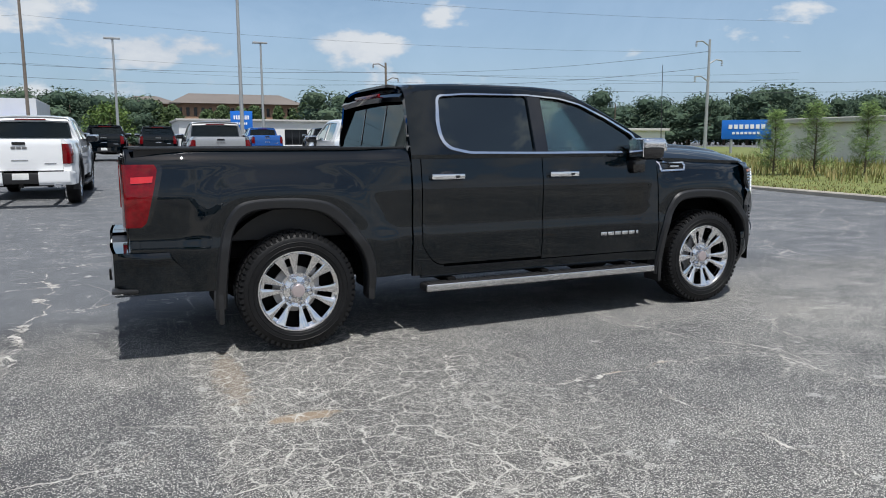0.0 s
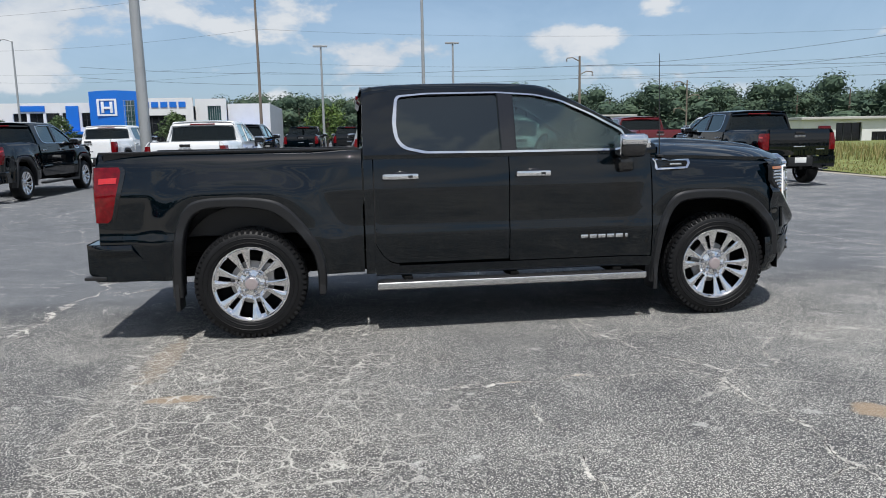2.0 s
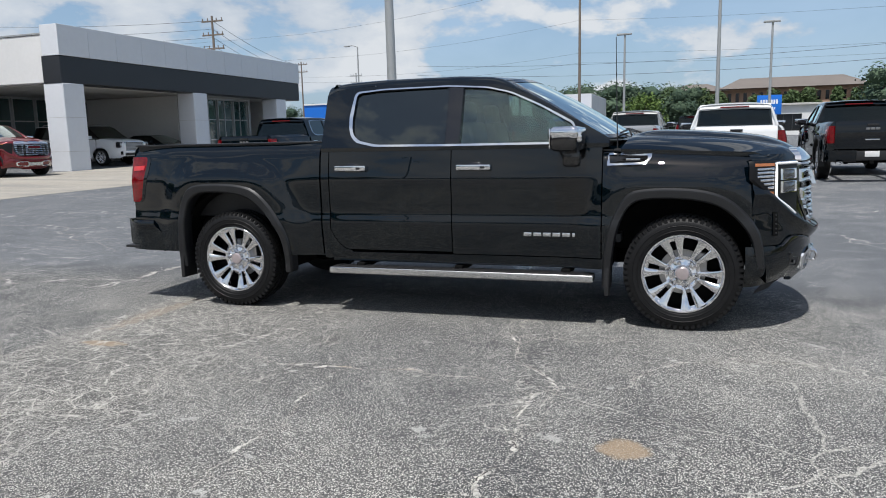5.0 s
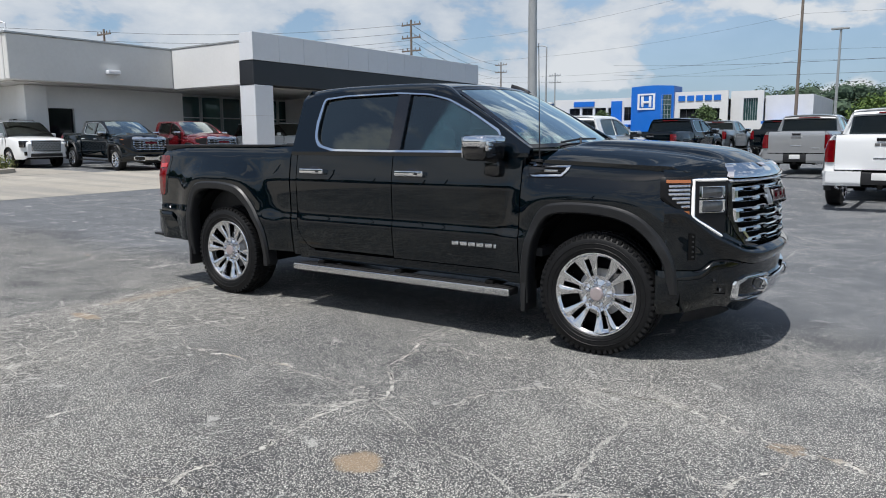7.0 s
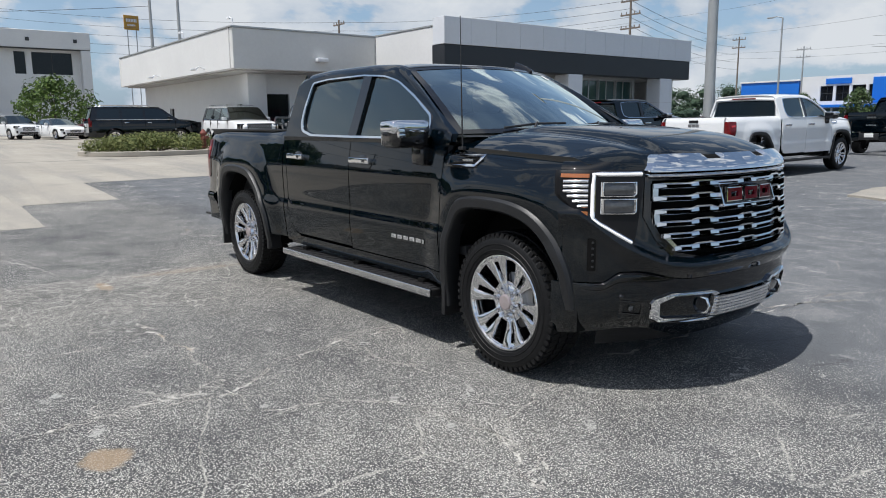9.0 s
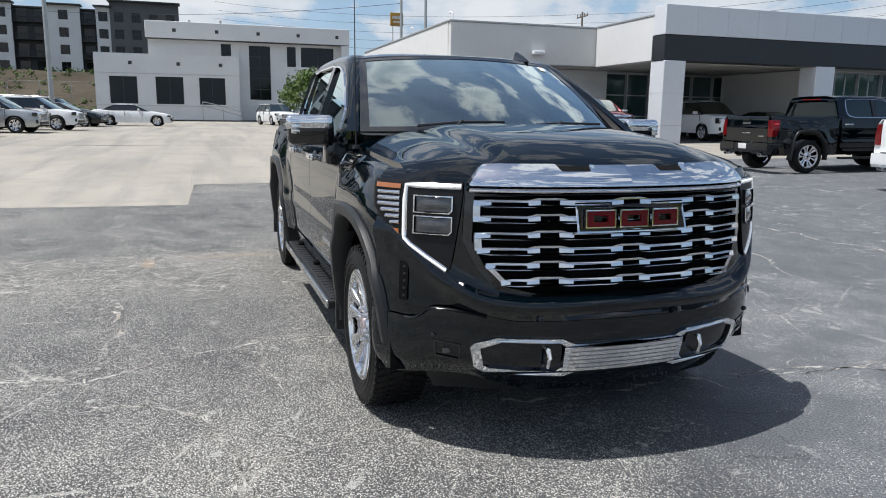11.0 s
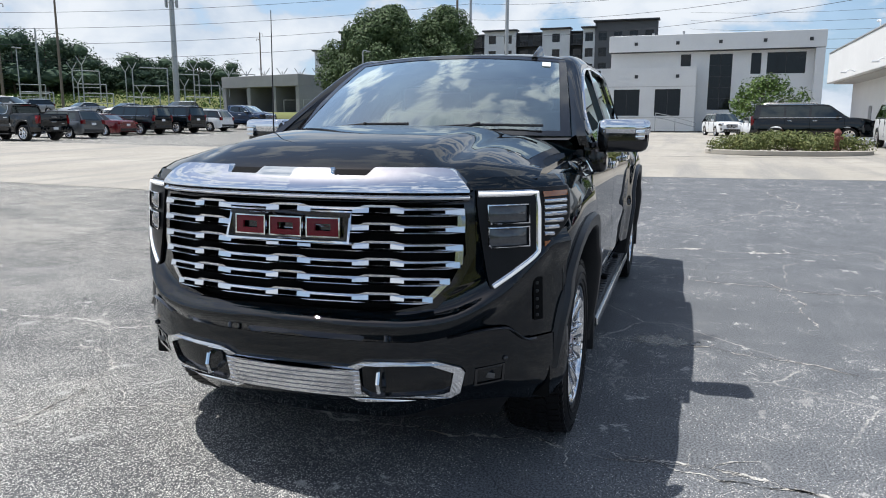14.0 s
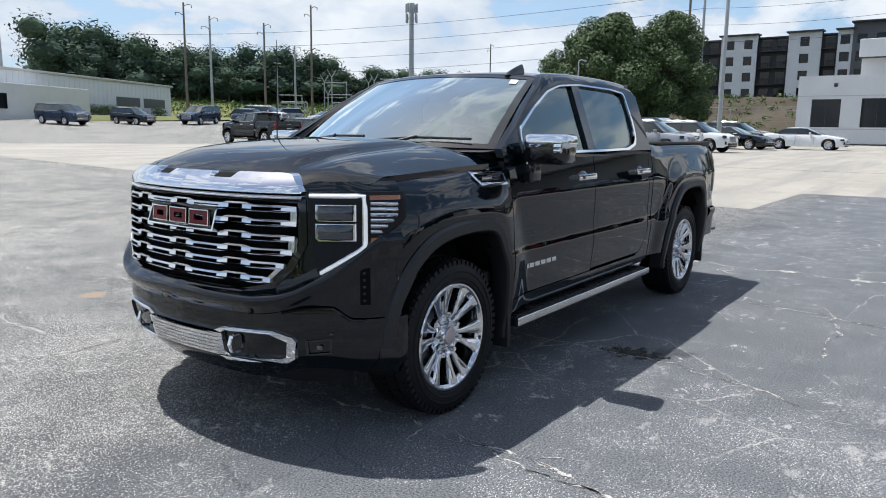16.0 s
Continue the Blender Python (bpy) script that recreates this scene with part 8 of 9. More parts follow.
def woods():
    """Far belts of trees round the lot."""
    rnd = random.Random(77)
    bm, bt = bmesh.new(), bmesh.new()
    heart = bmesh.new()
    bmesh.ops.create_icosphere(heart, subdivisions=3, radius=1.0)
    heart_v = [v.co.copy() for v in heart.verts]
    heart_f = [[v.index for v in f.verts] for f in heart.faces]
    heart.free()
    core = bmesh.new()
    bmesh.ops.create_icosphere(core, subdivisions=2, radius=1.0)
    core_v = [v.co.copy() for v in core.verts]
    core_f = [[v.index for v in f.verts] for f in core.faces]
    core.free()
    spots = []
    for _ in range(340):       # beyond the sheds and the switchyard
        a = radians(rnd.uniform(-156, -124))
        r = rnd.uniform(170, 215)
        spots.append((r * math.sin(a), r * math.cos(a), -5.0 + rnd.uniform(11, 20) * (1 - 0.30 * smooth(-142, -128, math.degrees(a))) + 4 * smooth(-146, -154, math.degrees(a))))
    for _ in range(300):       # across the road
        a = radians(rnd.uniform(13, 82))
        r = rnd.uniform(150, 215)
        spots.append((r * math.sin(a), r * math.cos(a), rnd.uniform(8.0, 12.4)))
    for _ in range(60):
        a = radians(rnd.uniform(-9, 12))
        r = rnd.uniform(170, 198)
        spots.append((r * math.sin(a), r * math.cos(a), rnd.uniform(4, 6.5) + (6.5 if a < radians(1) else 0)))
    for _ in range(40):
        a = radians(rnd.uniform(-60, -24))
        r = rnd.uniform(180, 230)
        spots.append((r * math.sin(a), r * math.cos(a), rnd.uniform(7, 10)))
    for _ in range(30):
        a = radians(rnd.uniform(-123, -118))
        r = rnd.uniform(160, 190)
        spots.append((r * math.sin(a), r * math.cos(a), rnd.uniform(5, 9)))
    for x, y, h in spots:
        w = h * rnd.uniform(0.26, 0.37) + 0.8
        z = 0.8 if y > 0 else 7.8 if math.degrees(math.atan2(x, y)) < -123.5 else 2.4
        tube(bt, [(x, y, z - 0.5), (x, y, z + h * 0.7)], 0.3, 5, 0.1)
        for k in range(3):
            c = (x + rnd.uniform(-0.6, 0.6) * w, y + rnd.uniform(-0.6, 0.6) * w, z + h * (0.26 + 0.26 * k))
            r = (w * (1.2 - 0.21 * k), w * (1.2 - 0.21 * k), h * 0.23)
            # a dense uneven core, loose sprays round it and a skin of small leaf clumps
            out = [bm.verts.new([c[j] + r[j] * p[j] * (0.42 + 0.20 * rnd.random()) for j in range(3)]) for p in core_v]
            for f in core_f:
                bm.faces.new([out[i] for i in f])
            for f in heart_f[rnd.randrange(2)::2]:
                q = rnd.uniform(0.50, 1.04)
                mid = (heart_v[f[0]] + heart_v[f[1]] + heart_v[f[2]]) / 3
                bm.faces.new([bm.verts.new([c[j] + r[j] * (mid[j] * q + (heart_v[i][j] - mid[j]) * 0.60 + rnd.uniform(-0.07, 0.07)) for j in range(3)]) for i in f])
            leaves(bm, c, r, 110, 0.27, rnd, 0.62)
    tagged(part("far_woods", bm, M["leaf_haze_tint"], smooth=False), "dark green belt of tall trees in the distance", "woods", kind="stuff")
    tagged(part("far_trunks", bt, M["bark"]), "bare trunks of the distant trees", "woods", kind="stuff")


woods()


def light_pole(x, y, h, label, r=0.11, head=True, base=False, lean=0.0):
    z = rise(x, y)
    T = thing("street_lamp", pose(x, y, z), label, "street lamp")
    bm = bmesh.new()
    tube(bm, [(0, 0, 0), (lean * h * 0.5, 0, h * 0.5), (lean * h, 0, h)], r, 12, r * 0.6)
    part("pole", bm, M["steel"], T)
    if base:
        bm = bmesh.new()
        box(bm, (0, 0, 0.30), (0.75, 0.75, 0.72), 0.06)
        part("concrete_base", bm, M["kerb"], T)
    bm = bmesh.new()
    if head:
        box(bm, (lean * h - 0.25, 0, h + 0.02), (0.75, 0.32, 0.14), 0.03)
        box(bm, (lean * h + 0.3, 0, h + 0.02), (0.45, 0.28, 0.12), 0.03)
    else:
        tube(bm, [(lean * h, 0, h), (lean * h - 0.5, 0, h + 0.15), (lean * h - 0.9, 0, h + 0.12)], 0.04, 6)
        box(bm, (lean * h - 1.1, 0, h + 0.1), (0.5, 0.25, 0.1), 0.02)
    part("lamp_head", bm, M["steel"], T)


light_pole(-3.9, 20.4, 12.5, "tall grey lot lamp pole on a concrete base", 0.155, base=True, lean=-0.008)
light_pole(5.9, 42.5, 10.4, "tall grey lot lamp pole between parked trucks", 0.12)
light_pole(-0.6, 61.0, 8.6, "tall grey lot lamp pole behind parked trucks", 0.12)
light_pole(10.1, 60.0, 8.7, "tall grey lot lamp pole behind parked trucks", 0.12)
light_pole(-25.0, 63.0, 9.3, "grey lot lamp pole beyond the showroom", 0.10, head=False)
light_pole(-37.4, -3.75, 13.0, "tall grey lot lamp pole beside parked cars", 0.14, base=True)
light_pole(-52.0, -20.5, 6.6, "short grey lamp pole near the big trees", 0.09, head=False)
light_pole(-60.0, -70.0, 7.5, "grey lamp pole by the metal shed", 0.09)


def utility_pole(x, y, h, label, arms=1, mat="wood_pole", r=0.17, turn=0.0, side=False, z=None):
    T = thing("utility_pole", pose(x, y, rise(x, y) if z is None else z, 0, 0, turn), label, "utility pole")
    bm = bmesh.new()
    tube(bm, [(0, 0, 0), (0.02, 0, h * 0.5), (0, 0, h)], r, 9, r * 0.6)
    part("pole", bm, M[mat], T)
    for k in range(arms):
        zz = h - 0.5 - 1.3 * k
        bm = bmesh.new()
        if side:
            s = 1 if k % 2 else -1
            tube(bm, [(0, 0, zz), (0.7 * s, 0, zz + 0.35), (1.3 * s, 0, zz + 0.3)], 0.05, 6)
            for q in range(3):
                box(bm, (1.3 * s, 0, zz + 0.2 - 0.12 * q), (0.12, 0.12, 0.08), 0.02)
        else:
            box(bm, (0, 0, zz), (2.4, 0.12, 0.14), 0.01)
            for q in (-1.1, -0.5, 0.5, 1.1):
                tube(bm, [(q, 0, zz), (q, 0, zz + 0.3)], 0.05, 6)
        part("cross_arm", bm, M[mat], T)


utility_pole(-12.4, 118.0, 27.0, "tall weathered wooden utility pole across the road", 3, side=True, r=0.26)
utility_pole(24.0, 70.0, 8.7, "wooden utility pole with small side arms", 2, side=True)
utility_pole(41.0, 44.0, 8.6, "grey utility pole with curved side arms", 3, "steel", 0.14, side=True)
utility_pole(35.1, 70.0, 6.3, "dark utility pole among the trees", 3, r=0.10, side=True)
utility_pole(-62.0, 118.0, 14.5, "dark wooden utility pole with cross arms", 2)
utility_pole(-56.0, 128.0, 13.0, "grey lattice-armed utility pole", 2, "steel")
utility_pole(-40.0, 62.0, 13.0, "dark wooden utility pole behind the showroom", 3)
utility_pole(-66.0, 44.0, 12.2, "weathered utility pole behind the showroom", 1)
utility_pole(-62.0, 22.5, 16.5, "tall steel pole behind the white building", 2, "steel", side=True)
utility_pole(-60.5, 24.5, 18.0, "tall steel pole behind the white building", 0, "steel")
utility_pole(-96.0, -24.0, 23.0, "tall steel transmission pole at the slope", 3, "steel", 0.24, side=True)
utility_pole(-99.0, -27.0, 24.0, "tall steel transmission pole at the slope", 3, "wood_pole", 0.24, side=True)
for i, (az_, d, h) in enumerate([(-145.5, 110, 15.7), (-143.7, 105, 13.5), (-139.9, 118, 14.5), (-137.7, 125, 12.0), (-136.4, 115, 17.0), (-157.2, 100, 24), (-122.9, 170, 18)]):
    utility_pole(8 + d * math.sin(radians(az_)), 8 + d * math.cos(radians(az_)), h, "tall transmission pole beyond the far parking rows", 2, "steel" if i % 2 else "wood_pole", 0.2, side=True)


def cell_tower():
    T = thing("cell_tower", pose(-112.0, -89.0, 0.8), "tall grey cell tower with a ring of antennas", "tower")
    bm = bmesh.new()
    tube(bm, [(0, 0, 0), (0, 0, 26.4)], 0.62, 12, 0.45)
    part("mast", bm, M["steel"], T)
    for k in range(12):
        a = 2 * math.pi * k / 12
        bm = bmesh.new()
        box(bm, (1.1 * math.cos(a), 1.1 * math.sin(a), 25.4 - 2.0 * (k % 2)), (0.3, 0.3, 1.8), 0.04)
        tube(bm, [(0, 0, 25.4 - 2.0 * (k % 2)), (1.1 * math.cos(a), 1.1 * math.sin(a), 25.4 - 2.0 * (k % 2))], 0.05, 5)
        part("antenna", bm, M["steel"], T)


cell_tower()


def switchyard():
    rnd = random.Random(9)
    bm = bmesh.new()
    c = Vector((-92, -92, 0.8))
    ax, ay = Vector((0.78, -0.62, 0)), Vector((0.62, 0.78, 0))
    for i in range(9):
        for j in range(3):
            p = c + ax * (i * 5 - 36) + ay * (j * 8 - 26)
            h = rnd.choice((6, 8, 11))
            tube(bm, [p, p + Vector((0, 0, h))], 0.12, 5)
            if i % 2 == 0:
                tube(bm, [p + Vector((0, 0, h)), p + ax * 5 + Vector((0, 0, h))], 0.1, 5)
                tube(bm, [p + Vector((0, 0, h * 0.7)), p + ax * 5 + Vector((0, 0, h * 0.7))], 0.07, 5)
            else:
                tube(bm, [p + Vector((0, 0, h)), p + ax * 0.9 + Vector((0, 0, h + 1.6))], 0.08, 5)
                tube(bm, [p + Vector((0, 0, h)), p - ax * 0.9 + Vector((0, 0, h + 1.6))], 0.08, 5)
    tagged(part("switchyard", bm, M["steel"]), "grey steel frames and insulators of an electric switchyard", "switchyard", kind="stuff")
    bm = bmesh.new()
    for i in range(11):
        p = Vector((-108, -42, 5.8)) + Vector((0.35, -0.94, 0)) * (i * 3.0)
        tube(bm, [p, p + Vector((0, 0, 4.2))], 0.08, 5)
        for sgn in (-1, 1):
            tube(bm, [p + Vector((0, 0, 3.4)), p + Vector((0.35 * sgn, -0.94 * sgn, 1.6)) * 0.9 + Vector((0, 0, 3.3))], 0.07, 5)
    tagged(part("insulator_row", bm, M["steel"]), "row of V-shaped grey insulators of a switchyard", "switchyard", kind="stuff")


switchyard()


def wires():
    bm = bmesh.new()

    def span(a, b, sag, r=0.016):
        a, b = Vector(a), Vector(b)
        tube(bm, [a.lerp(b, t) - Vector((0, 0, sag * 4 * t * (1 - t))) for t in [k / 14 for k in range(15)]], r, 4)
    for z, y in ((12.5, 118), (14.0, 118), (19.0, 118), (26.0, 118)):
        span((-62, y, z * 0.62 + 4), (-12.4, y, z), 1.0)
        span((-12.4, y, z), (90, y - 40, z * 0.6 + 3), 1.6)
        span((-62, y, z * 0.62 + 4), (-150, y - 20, z * 0.62 + 4), 1.2)
    for z in (8.6, 9.8):
        span((24, 70, z - 1.4), (120, 66, z + 1.0), 0.9, 0.02)
        span((24, 70, z - 1.4), (-30, 92, z + 1.0), 0.8, 0.02)
        span((24, 70, z - 1.4), (41, 44, z - 1.5), 0.5, 0.015)
    for k in range(5):
        span((-66, 44, 9 + 0.9 * k), (-40, 62, 10 + 0.8 * k), 0.6, 0.018)
        span((-66, 44, 9 + 0.9 * k), (-110, 6, 13 + 1.2 * k), 1.0, 0.02)
        span((-40, 62, 10 + 0.8 * k), (-62, 118, 10 + 1.2 * k), 0.8, 0.02)
    for k in range(4):
        span((-96, -24, 14 + 2.2 * k), (-60, -120, 11 + 2.2 * k), 2.0, 0.03)
        span((-96, -24, 14 + 2.2 * k), (-62, 22.5, 12 + 1.3 * k), 1.2, 0.025)
    tagged(part("overhead_wires", bm, M["wire"]), "thin dark overhead wires between the poles", "wires", kind="stuff")


wires()


def sign_post(x, y, w, z0, z1, mat, label, turn=0.0):
    T = thing("billboard", pose(x, y, rise(x, y), 0, 0, turn), label, "sign")
    bm = bmesh.new()
    box(bm, (0, 0, (z0 + z1) / 2), (w, 0.25, z1 - z0), 0.03)
    part("sign_face", bm, M[mat], T)
    for k in (-0.3, 0.3):
        bm = bmesh.new()
        tube(bm, [(w * k, 0, -0.3), (w * k, 0, z0)], 0.10, 8)
        part("post", bm, M["steel"], T)
    for r, (a, b) in enumerate(((-0.38, 0.36), (-0.30, 0.26))):
        bm = bmesh.new()
        zz = z1 - (z1 - z0) * (0.35 + 0.33 * r)
        for k in range(7):
            u = a + (b - a) * (k + 0.5) / 7
            box(bm, (w * u, -0.14, zz), (w * (b - a) / 7 * 0.7, 0.03, (z1 - z0) * (0.22 if r == 0 else 0.12)), 0.01)
        part("lettering_bar", bm, M["sign_white"], T, "plain white bars where letters stand", smooth=False)


sign_post(43.0, 41.8, 3.6, 1.1, 2.55, "sign_blue", "blue sign board with a row of white bars", -47)
sign_post(13.0, 92.0, 2.6, 2.4, 4.6, "sign_blue", "small blue dealer sign on posts")
sign_post(-150.0, 44.0, 3.0, 19.5, 22.3, "yellow", "ochre sign on a tall post over the roofs", 100)
# ---- the other vehicles ----
def build_car(sp, label, category):
    """A closed car from its measures: sp holds lengths in metres, x ahead from the rear axle."""
    T = thing(sp["name"], Matrix.Identity(4), label, category)
    P = M["paint_black"]
    xr, xf, wb, W, R = sp["rear"], sp["front"], sp["wb"], sp["w"], sp["tyre"]
    top = curve1(*zip(*sp["deck"]))
    hw = R + 0.06
    low = lambda x: max([sp["sill"]] + [R + (R + 0.05) * (1 - min(1, abs(x - c) / hw) ** 2.3) ** (1 / 2.3) if abs(x - c) < hw else 0 for c in (0, wb)])
    ends = lambda x: min(1.0, 0.80 + 0.20 * (1 - (1 - min(1, (x - xr) / 0.35)) ** 2.2), 0.74 + 0.26 * (1 - (1 - min(1, (xf - x) / 0.6)) ** 2.2))
    xs = sorted({round(xr + (xf - xr) * i / 60, 4) for i in range(61)} | {c + s * hw * k for c in (0, wb) for s in (-1, 1) for k in (0.9999, 1.0001, 0.97, 0.9)} | {xr + 0.03, xr + 0.08, xf - 0.03, xf - 0.08})
    bm = bmesh.new()
    prev = None
    for x in xs:
        zt, zl = top(x), low(x)
        e = ends(x)
        sh = min(1.0, (x - xr) / 0.12 + 0.25, (xf - x) / 0.18 + 0.25)
        zl2 = zl + (0.12 * (1 - sh) if zl <= sp["sill"] + 0.01 else 0)
        half = []
        for j in range(9):
            z = zl2 + (zt - 0.06 - zl2) * j / 8
            k = (z - sp["sill"]) / (zt - sp["sill"])
            half.append((W * e * (0.955 + 0.045 * math.sin(math.pi * min(1, max(0, k)) ** 0.8) - 0.05 * max(0, k - 0.7)), z))
        wy = half[-1][0]
        half += [(wy - 0.03, zt - 0.018), (wy - 0.10, zt), (wy * 0.6, zt + 0.022 * sh), (0.0, zt + 0.03 * sh)]
        row = [bm.verts.new((x, -y, z)) for y, z in half] + [bm.verts.new((x, y, z)) for y, z in reversed(half[:-1])]
        if prev:
            for a in range(len(row) - 1):
                bm.faces.new((prev[a], row[a], row[a + 1], prev[a + 1]))
        else:
            bm.faces.new(row)
        prev = row
    bm.faces.new(prev[::-1])
    part("body", bm, P, T)
    bm = bmesh.new()
    box(bm, ((xr + xf) / 2, 0, sp["sill"] + 0.10), (xf - xr - 0.5, W * 1.5, 0.2), 0.03)
    part("underbody", bm, M["under"], T)
    # cabin
    zb, zr, yb, yr = sp["belt"], sp["roof"], W * 0.93, sp["roof_w"]
    side = lambda u, v, s, off=0.0: Vector((u, s * (yb + (yr - yb) * (v - zb) / (zr - zb) + off), v))
    o = sp["cabin"]
    gx, gz, gw, gh = sp["grille"]
    for s in (-1, 1):
        bm = bmesh.new()
        plate(bm, [o] + sp["panes"], lambda u, v: side(u, v, s), (0, -s * 0.04, 0), 0.4)
        part("cabin_side", bm, M["gloss_black"], T)
        for i, p in enumerate(sp["panes"]):
            bm = bmesh.new()
            plate(bm, [p], lambda u, v: side(u, v, s, -0.012), (0, -s * 0.004, 0), 5)
            part("side_window", bm, M["glass_dark"], T, smooth=False)
        bm = bmesh.new()
        cx = sum(p[0] for p in o) / len(o)
        lo_edge = [(min(q[0] for q in sp["panes"][0] + sp["panes"][-1]) - 0.02, zb + 0.015), (max(q[0] for q in sp["panes"][0] + sp["panes"][-1]) + 0.02, zb + 0.015)]
        tube(bm, [side(*lo_edge[0], s, 0.006), side(*lo_edge[1], s, 0.006)], 0.012, 6)
        part("window_trim", bm, M["chrome"], T)
        bm = bmesh.new()
        mx = sp["mirror"]
        box(bm, (mx, s * (yb + 0.12), zb + 0.09), (0.12, 0.22, 0.15), 0.035)
        tube(bm, [(mx, s * (yb - 0.03), zb + 0.03), (mx, s * (yb + 0.08), zb + 0.06)], 0.025, 6)
        part("door_mirror", bm, P, T)
        for x in sp["handles"]:
            bm = bmesh.new()
            box(bm, (x, s * W * 1.0, zb - 0.13), (0.20, 0.03, 0.032), 0.010)
            part("door_handle", bm, M["chrome"], T)
        for x in sp["door_gaps"]:
            bm = bmesh.new()
            box(bm, (x, s * W * 0.988, (zb + sp["sill"] + 0.12) / 2), (0.008, 0.03, zb - sp["sill"] - 0.14))
            part("door_gap", bm, M["under"], T, smooth=False)
        # lamps
        x, z, dz = sp["head"]
        bm = bmesh.new()
        box(bm, (x, s * W * 0.76, z), (0.22, 0.36, dz), 0.03, Euler((0, 0, -s * radians(22))).to_matrix())
        lamp = part("headlamp", bm, M["gloss_black"], T, "dark headlamp with a bright edge")
        turn = Euler((0, 0, -s * radians(22))).to_matrix()
        for dy in (-0.16, 0.16):
            bm = bmesh.new()
            box(bm, Vector((x, s * W * 0.76, z)) + turn @ Vector((0.105, dy, 0)), (0.02, 0.025, dz * 0.86), 0.005, turn)
            part("lamp_strip", bm, M["alloy"], lamp)
        bm = bmesh.new()
        box(bm, Vector((x, s * W * 0.76, z)) + turn @ Vector((0.10, 0, dz * 0.12)), (0.03, 0.20, dz * 0.42), 0.02, turn)
        part("lamp_reflector", bm, M["fin"], lamp)
        bm = bmesh.new()
        box(bm, (gx - 0.03, s * W * 0.72, sp["sill"] + 0.24), (0.10, 0.22, 0.16), 0.02, turn)
        part("fog_lamp_pocket", bm, M["gloss_black"], T)
        x, z, dy, dz = sp["tail"]
        bm = bmesh.new()
        box(bm, (x, s * (W * 0.86 - dy / 2 + 0.04), z), (0.16, dy, dz), 0.025, Euler((0, 0, s * radians(8))).to_matrix())
        part("tail_lamp", bm, M["glass_red"], T, "red tail lamp")
        for c in (0.0, wb):
            wheel(T, c, s, W - 0.135 * R / 0.42, R, R / 0.42)
            bm = bmesh.new()
            grid(bm, lambda u, v, c=c: (c + (hw - 0.005) * math.cos(math.pi * u), s * (W * 0.94 - 0.30 * v), R * 0.85 + (hw - 0.02) * math.sin(math.pi * u)), 14, 1)
            part("wheel_arch_liner", bm, M["under"], T)
    # windscreen, rear window, roof
    (wx0, wx1), (rx0, rx1) = sp["screen"], sp["back"]
    pane = lambda x0, x1, u, v: Vector((x0 + (x1 - x0) * v, (2 * u - 1) * (yb - 0.03 + (yr - yb) * v), zb + (zr - zb) * v))
    bm = bmesh.new()
    grid(bm, lambda u, v: pane(wx0, wx1, u, 0.02 + 0.95 * v) + Vector((0.10 * (1 - (2 * u - 1) ** 2), 0, 0.02)), 14, 5)
    part("windscreen", bm, M["glass_dark"], T)
    bm = bmesh.new()
    grid(bm, lambda u, v: pane(rx0, rx1, 0.06 + 0.88 * u, 0.10 + 0.78 * v) + Vector((-0.03 * (1 - (2 * u - 1) ** 2) - 0.012, 0, 0.0)), 12, 4)
    part("rear_window", bm, M["glass_dark"], T)
    bm = bmesh.new()
    grid(bm, lambda u, v: pane(rx0, rx1, u, v), 10, 4)
    part("rear_frame", bm, P, T)
    bm = bmesh.new()
    grid(bm, lambda u, v: (rx1 - 0.03 + (wx1 + 0.06 - rx1) * u, (2 * v - 1) * (yr + 0.012), zr - 0.005 + 0.055 * (1 - (2 * v - 1) ** 4) * math.sin(math.pi * (0.08 + 0.84 * u)) ** 0.5), 18, 14)
    skirt(bm, (0, 0, -0.03))
    part("roof", bm, P, T)
    if sp.get("rails"):
        for s in (-1, 1):
            bm = bmesh.new()
            tube(bm, [(rx1 + 0.3, s * (yr - 0.06), zr + 0.03), (rx1 + 0.4, s * (yr - 0.06), zr + 0.085), (wx1 - 0.5, s * (yr - 0.06), zr + 0.085), (wx1 - 0.4, s * (yr - 0.06), zr + 0.03)], 0.02, 6)
            part("roof_rail", bm, M["satin"], T)
    # face
    bm = bmesh.new()
    box(bm, (gx, 0, gz), (0.10, gw, gh), 0.03)
    g = part("grille", bm, M["under"], T, "dark grille with a bright diamond mesh")
    bm = bmesh.new()
    for z, w in ((gz + gh * 0.5, 1.02), (gz - gh * 0.5, 0.92)):
        box(bm, (gx + 0.04, 0, z), (0.06, gw * w, gh * 0.10), 0.010)
    for s in (-1, 1):
        box(bm, (gx + 0.03, s * gw * 0.485, gz), (0.05, gh * 0.09, gh * 0.95), 0.010, Euler((s * -0.12, 0, 0)).to_matrix())
    part("grille_surround", bm, M["chrome"], g)
    bm = bmesh.new()
    rows, cells = 5, 16
    for k in range(rows):
        z0 = gz - gh * 0.42 + gh * 0.84 * k / rows
        for i in range(cells):
            y0 = gw * 0.46 * (2 * i / cells - 1)
            up = (i + k) % 2
            tube(bm, [(gx + 0.055, y0, z0 + (gh * 0.16 if up else 0)), (gx + 0.055, y0 + gw * 0.92 / cells, z0 + (0 if up else gh * 0.16))], gh * 0.042, 4)
    part("grille_mesh", bm, M["silver_trim"], g)
    bm = bmesh.new()
    box(bm, (gx + 0.01, 0, sp["sill"] + 0.255), (0.16, W * 1.2, 0.03), 0.010)
    part("bumper_strip", bm, M["chrome"], T)
    bm = bmesh.new()
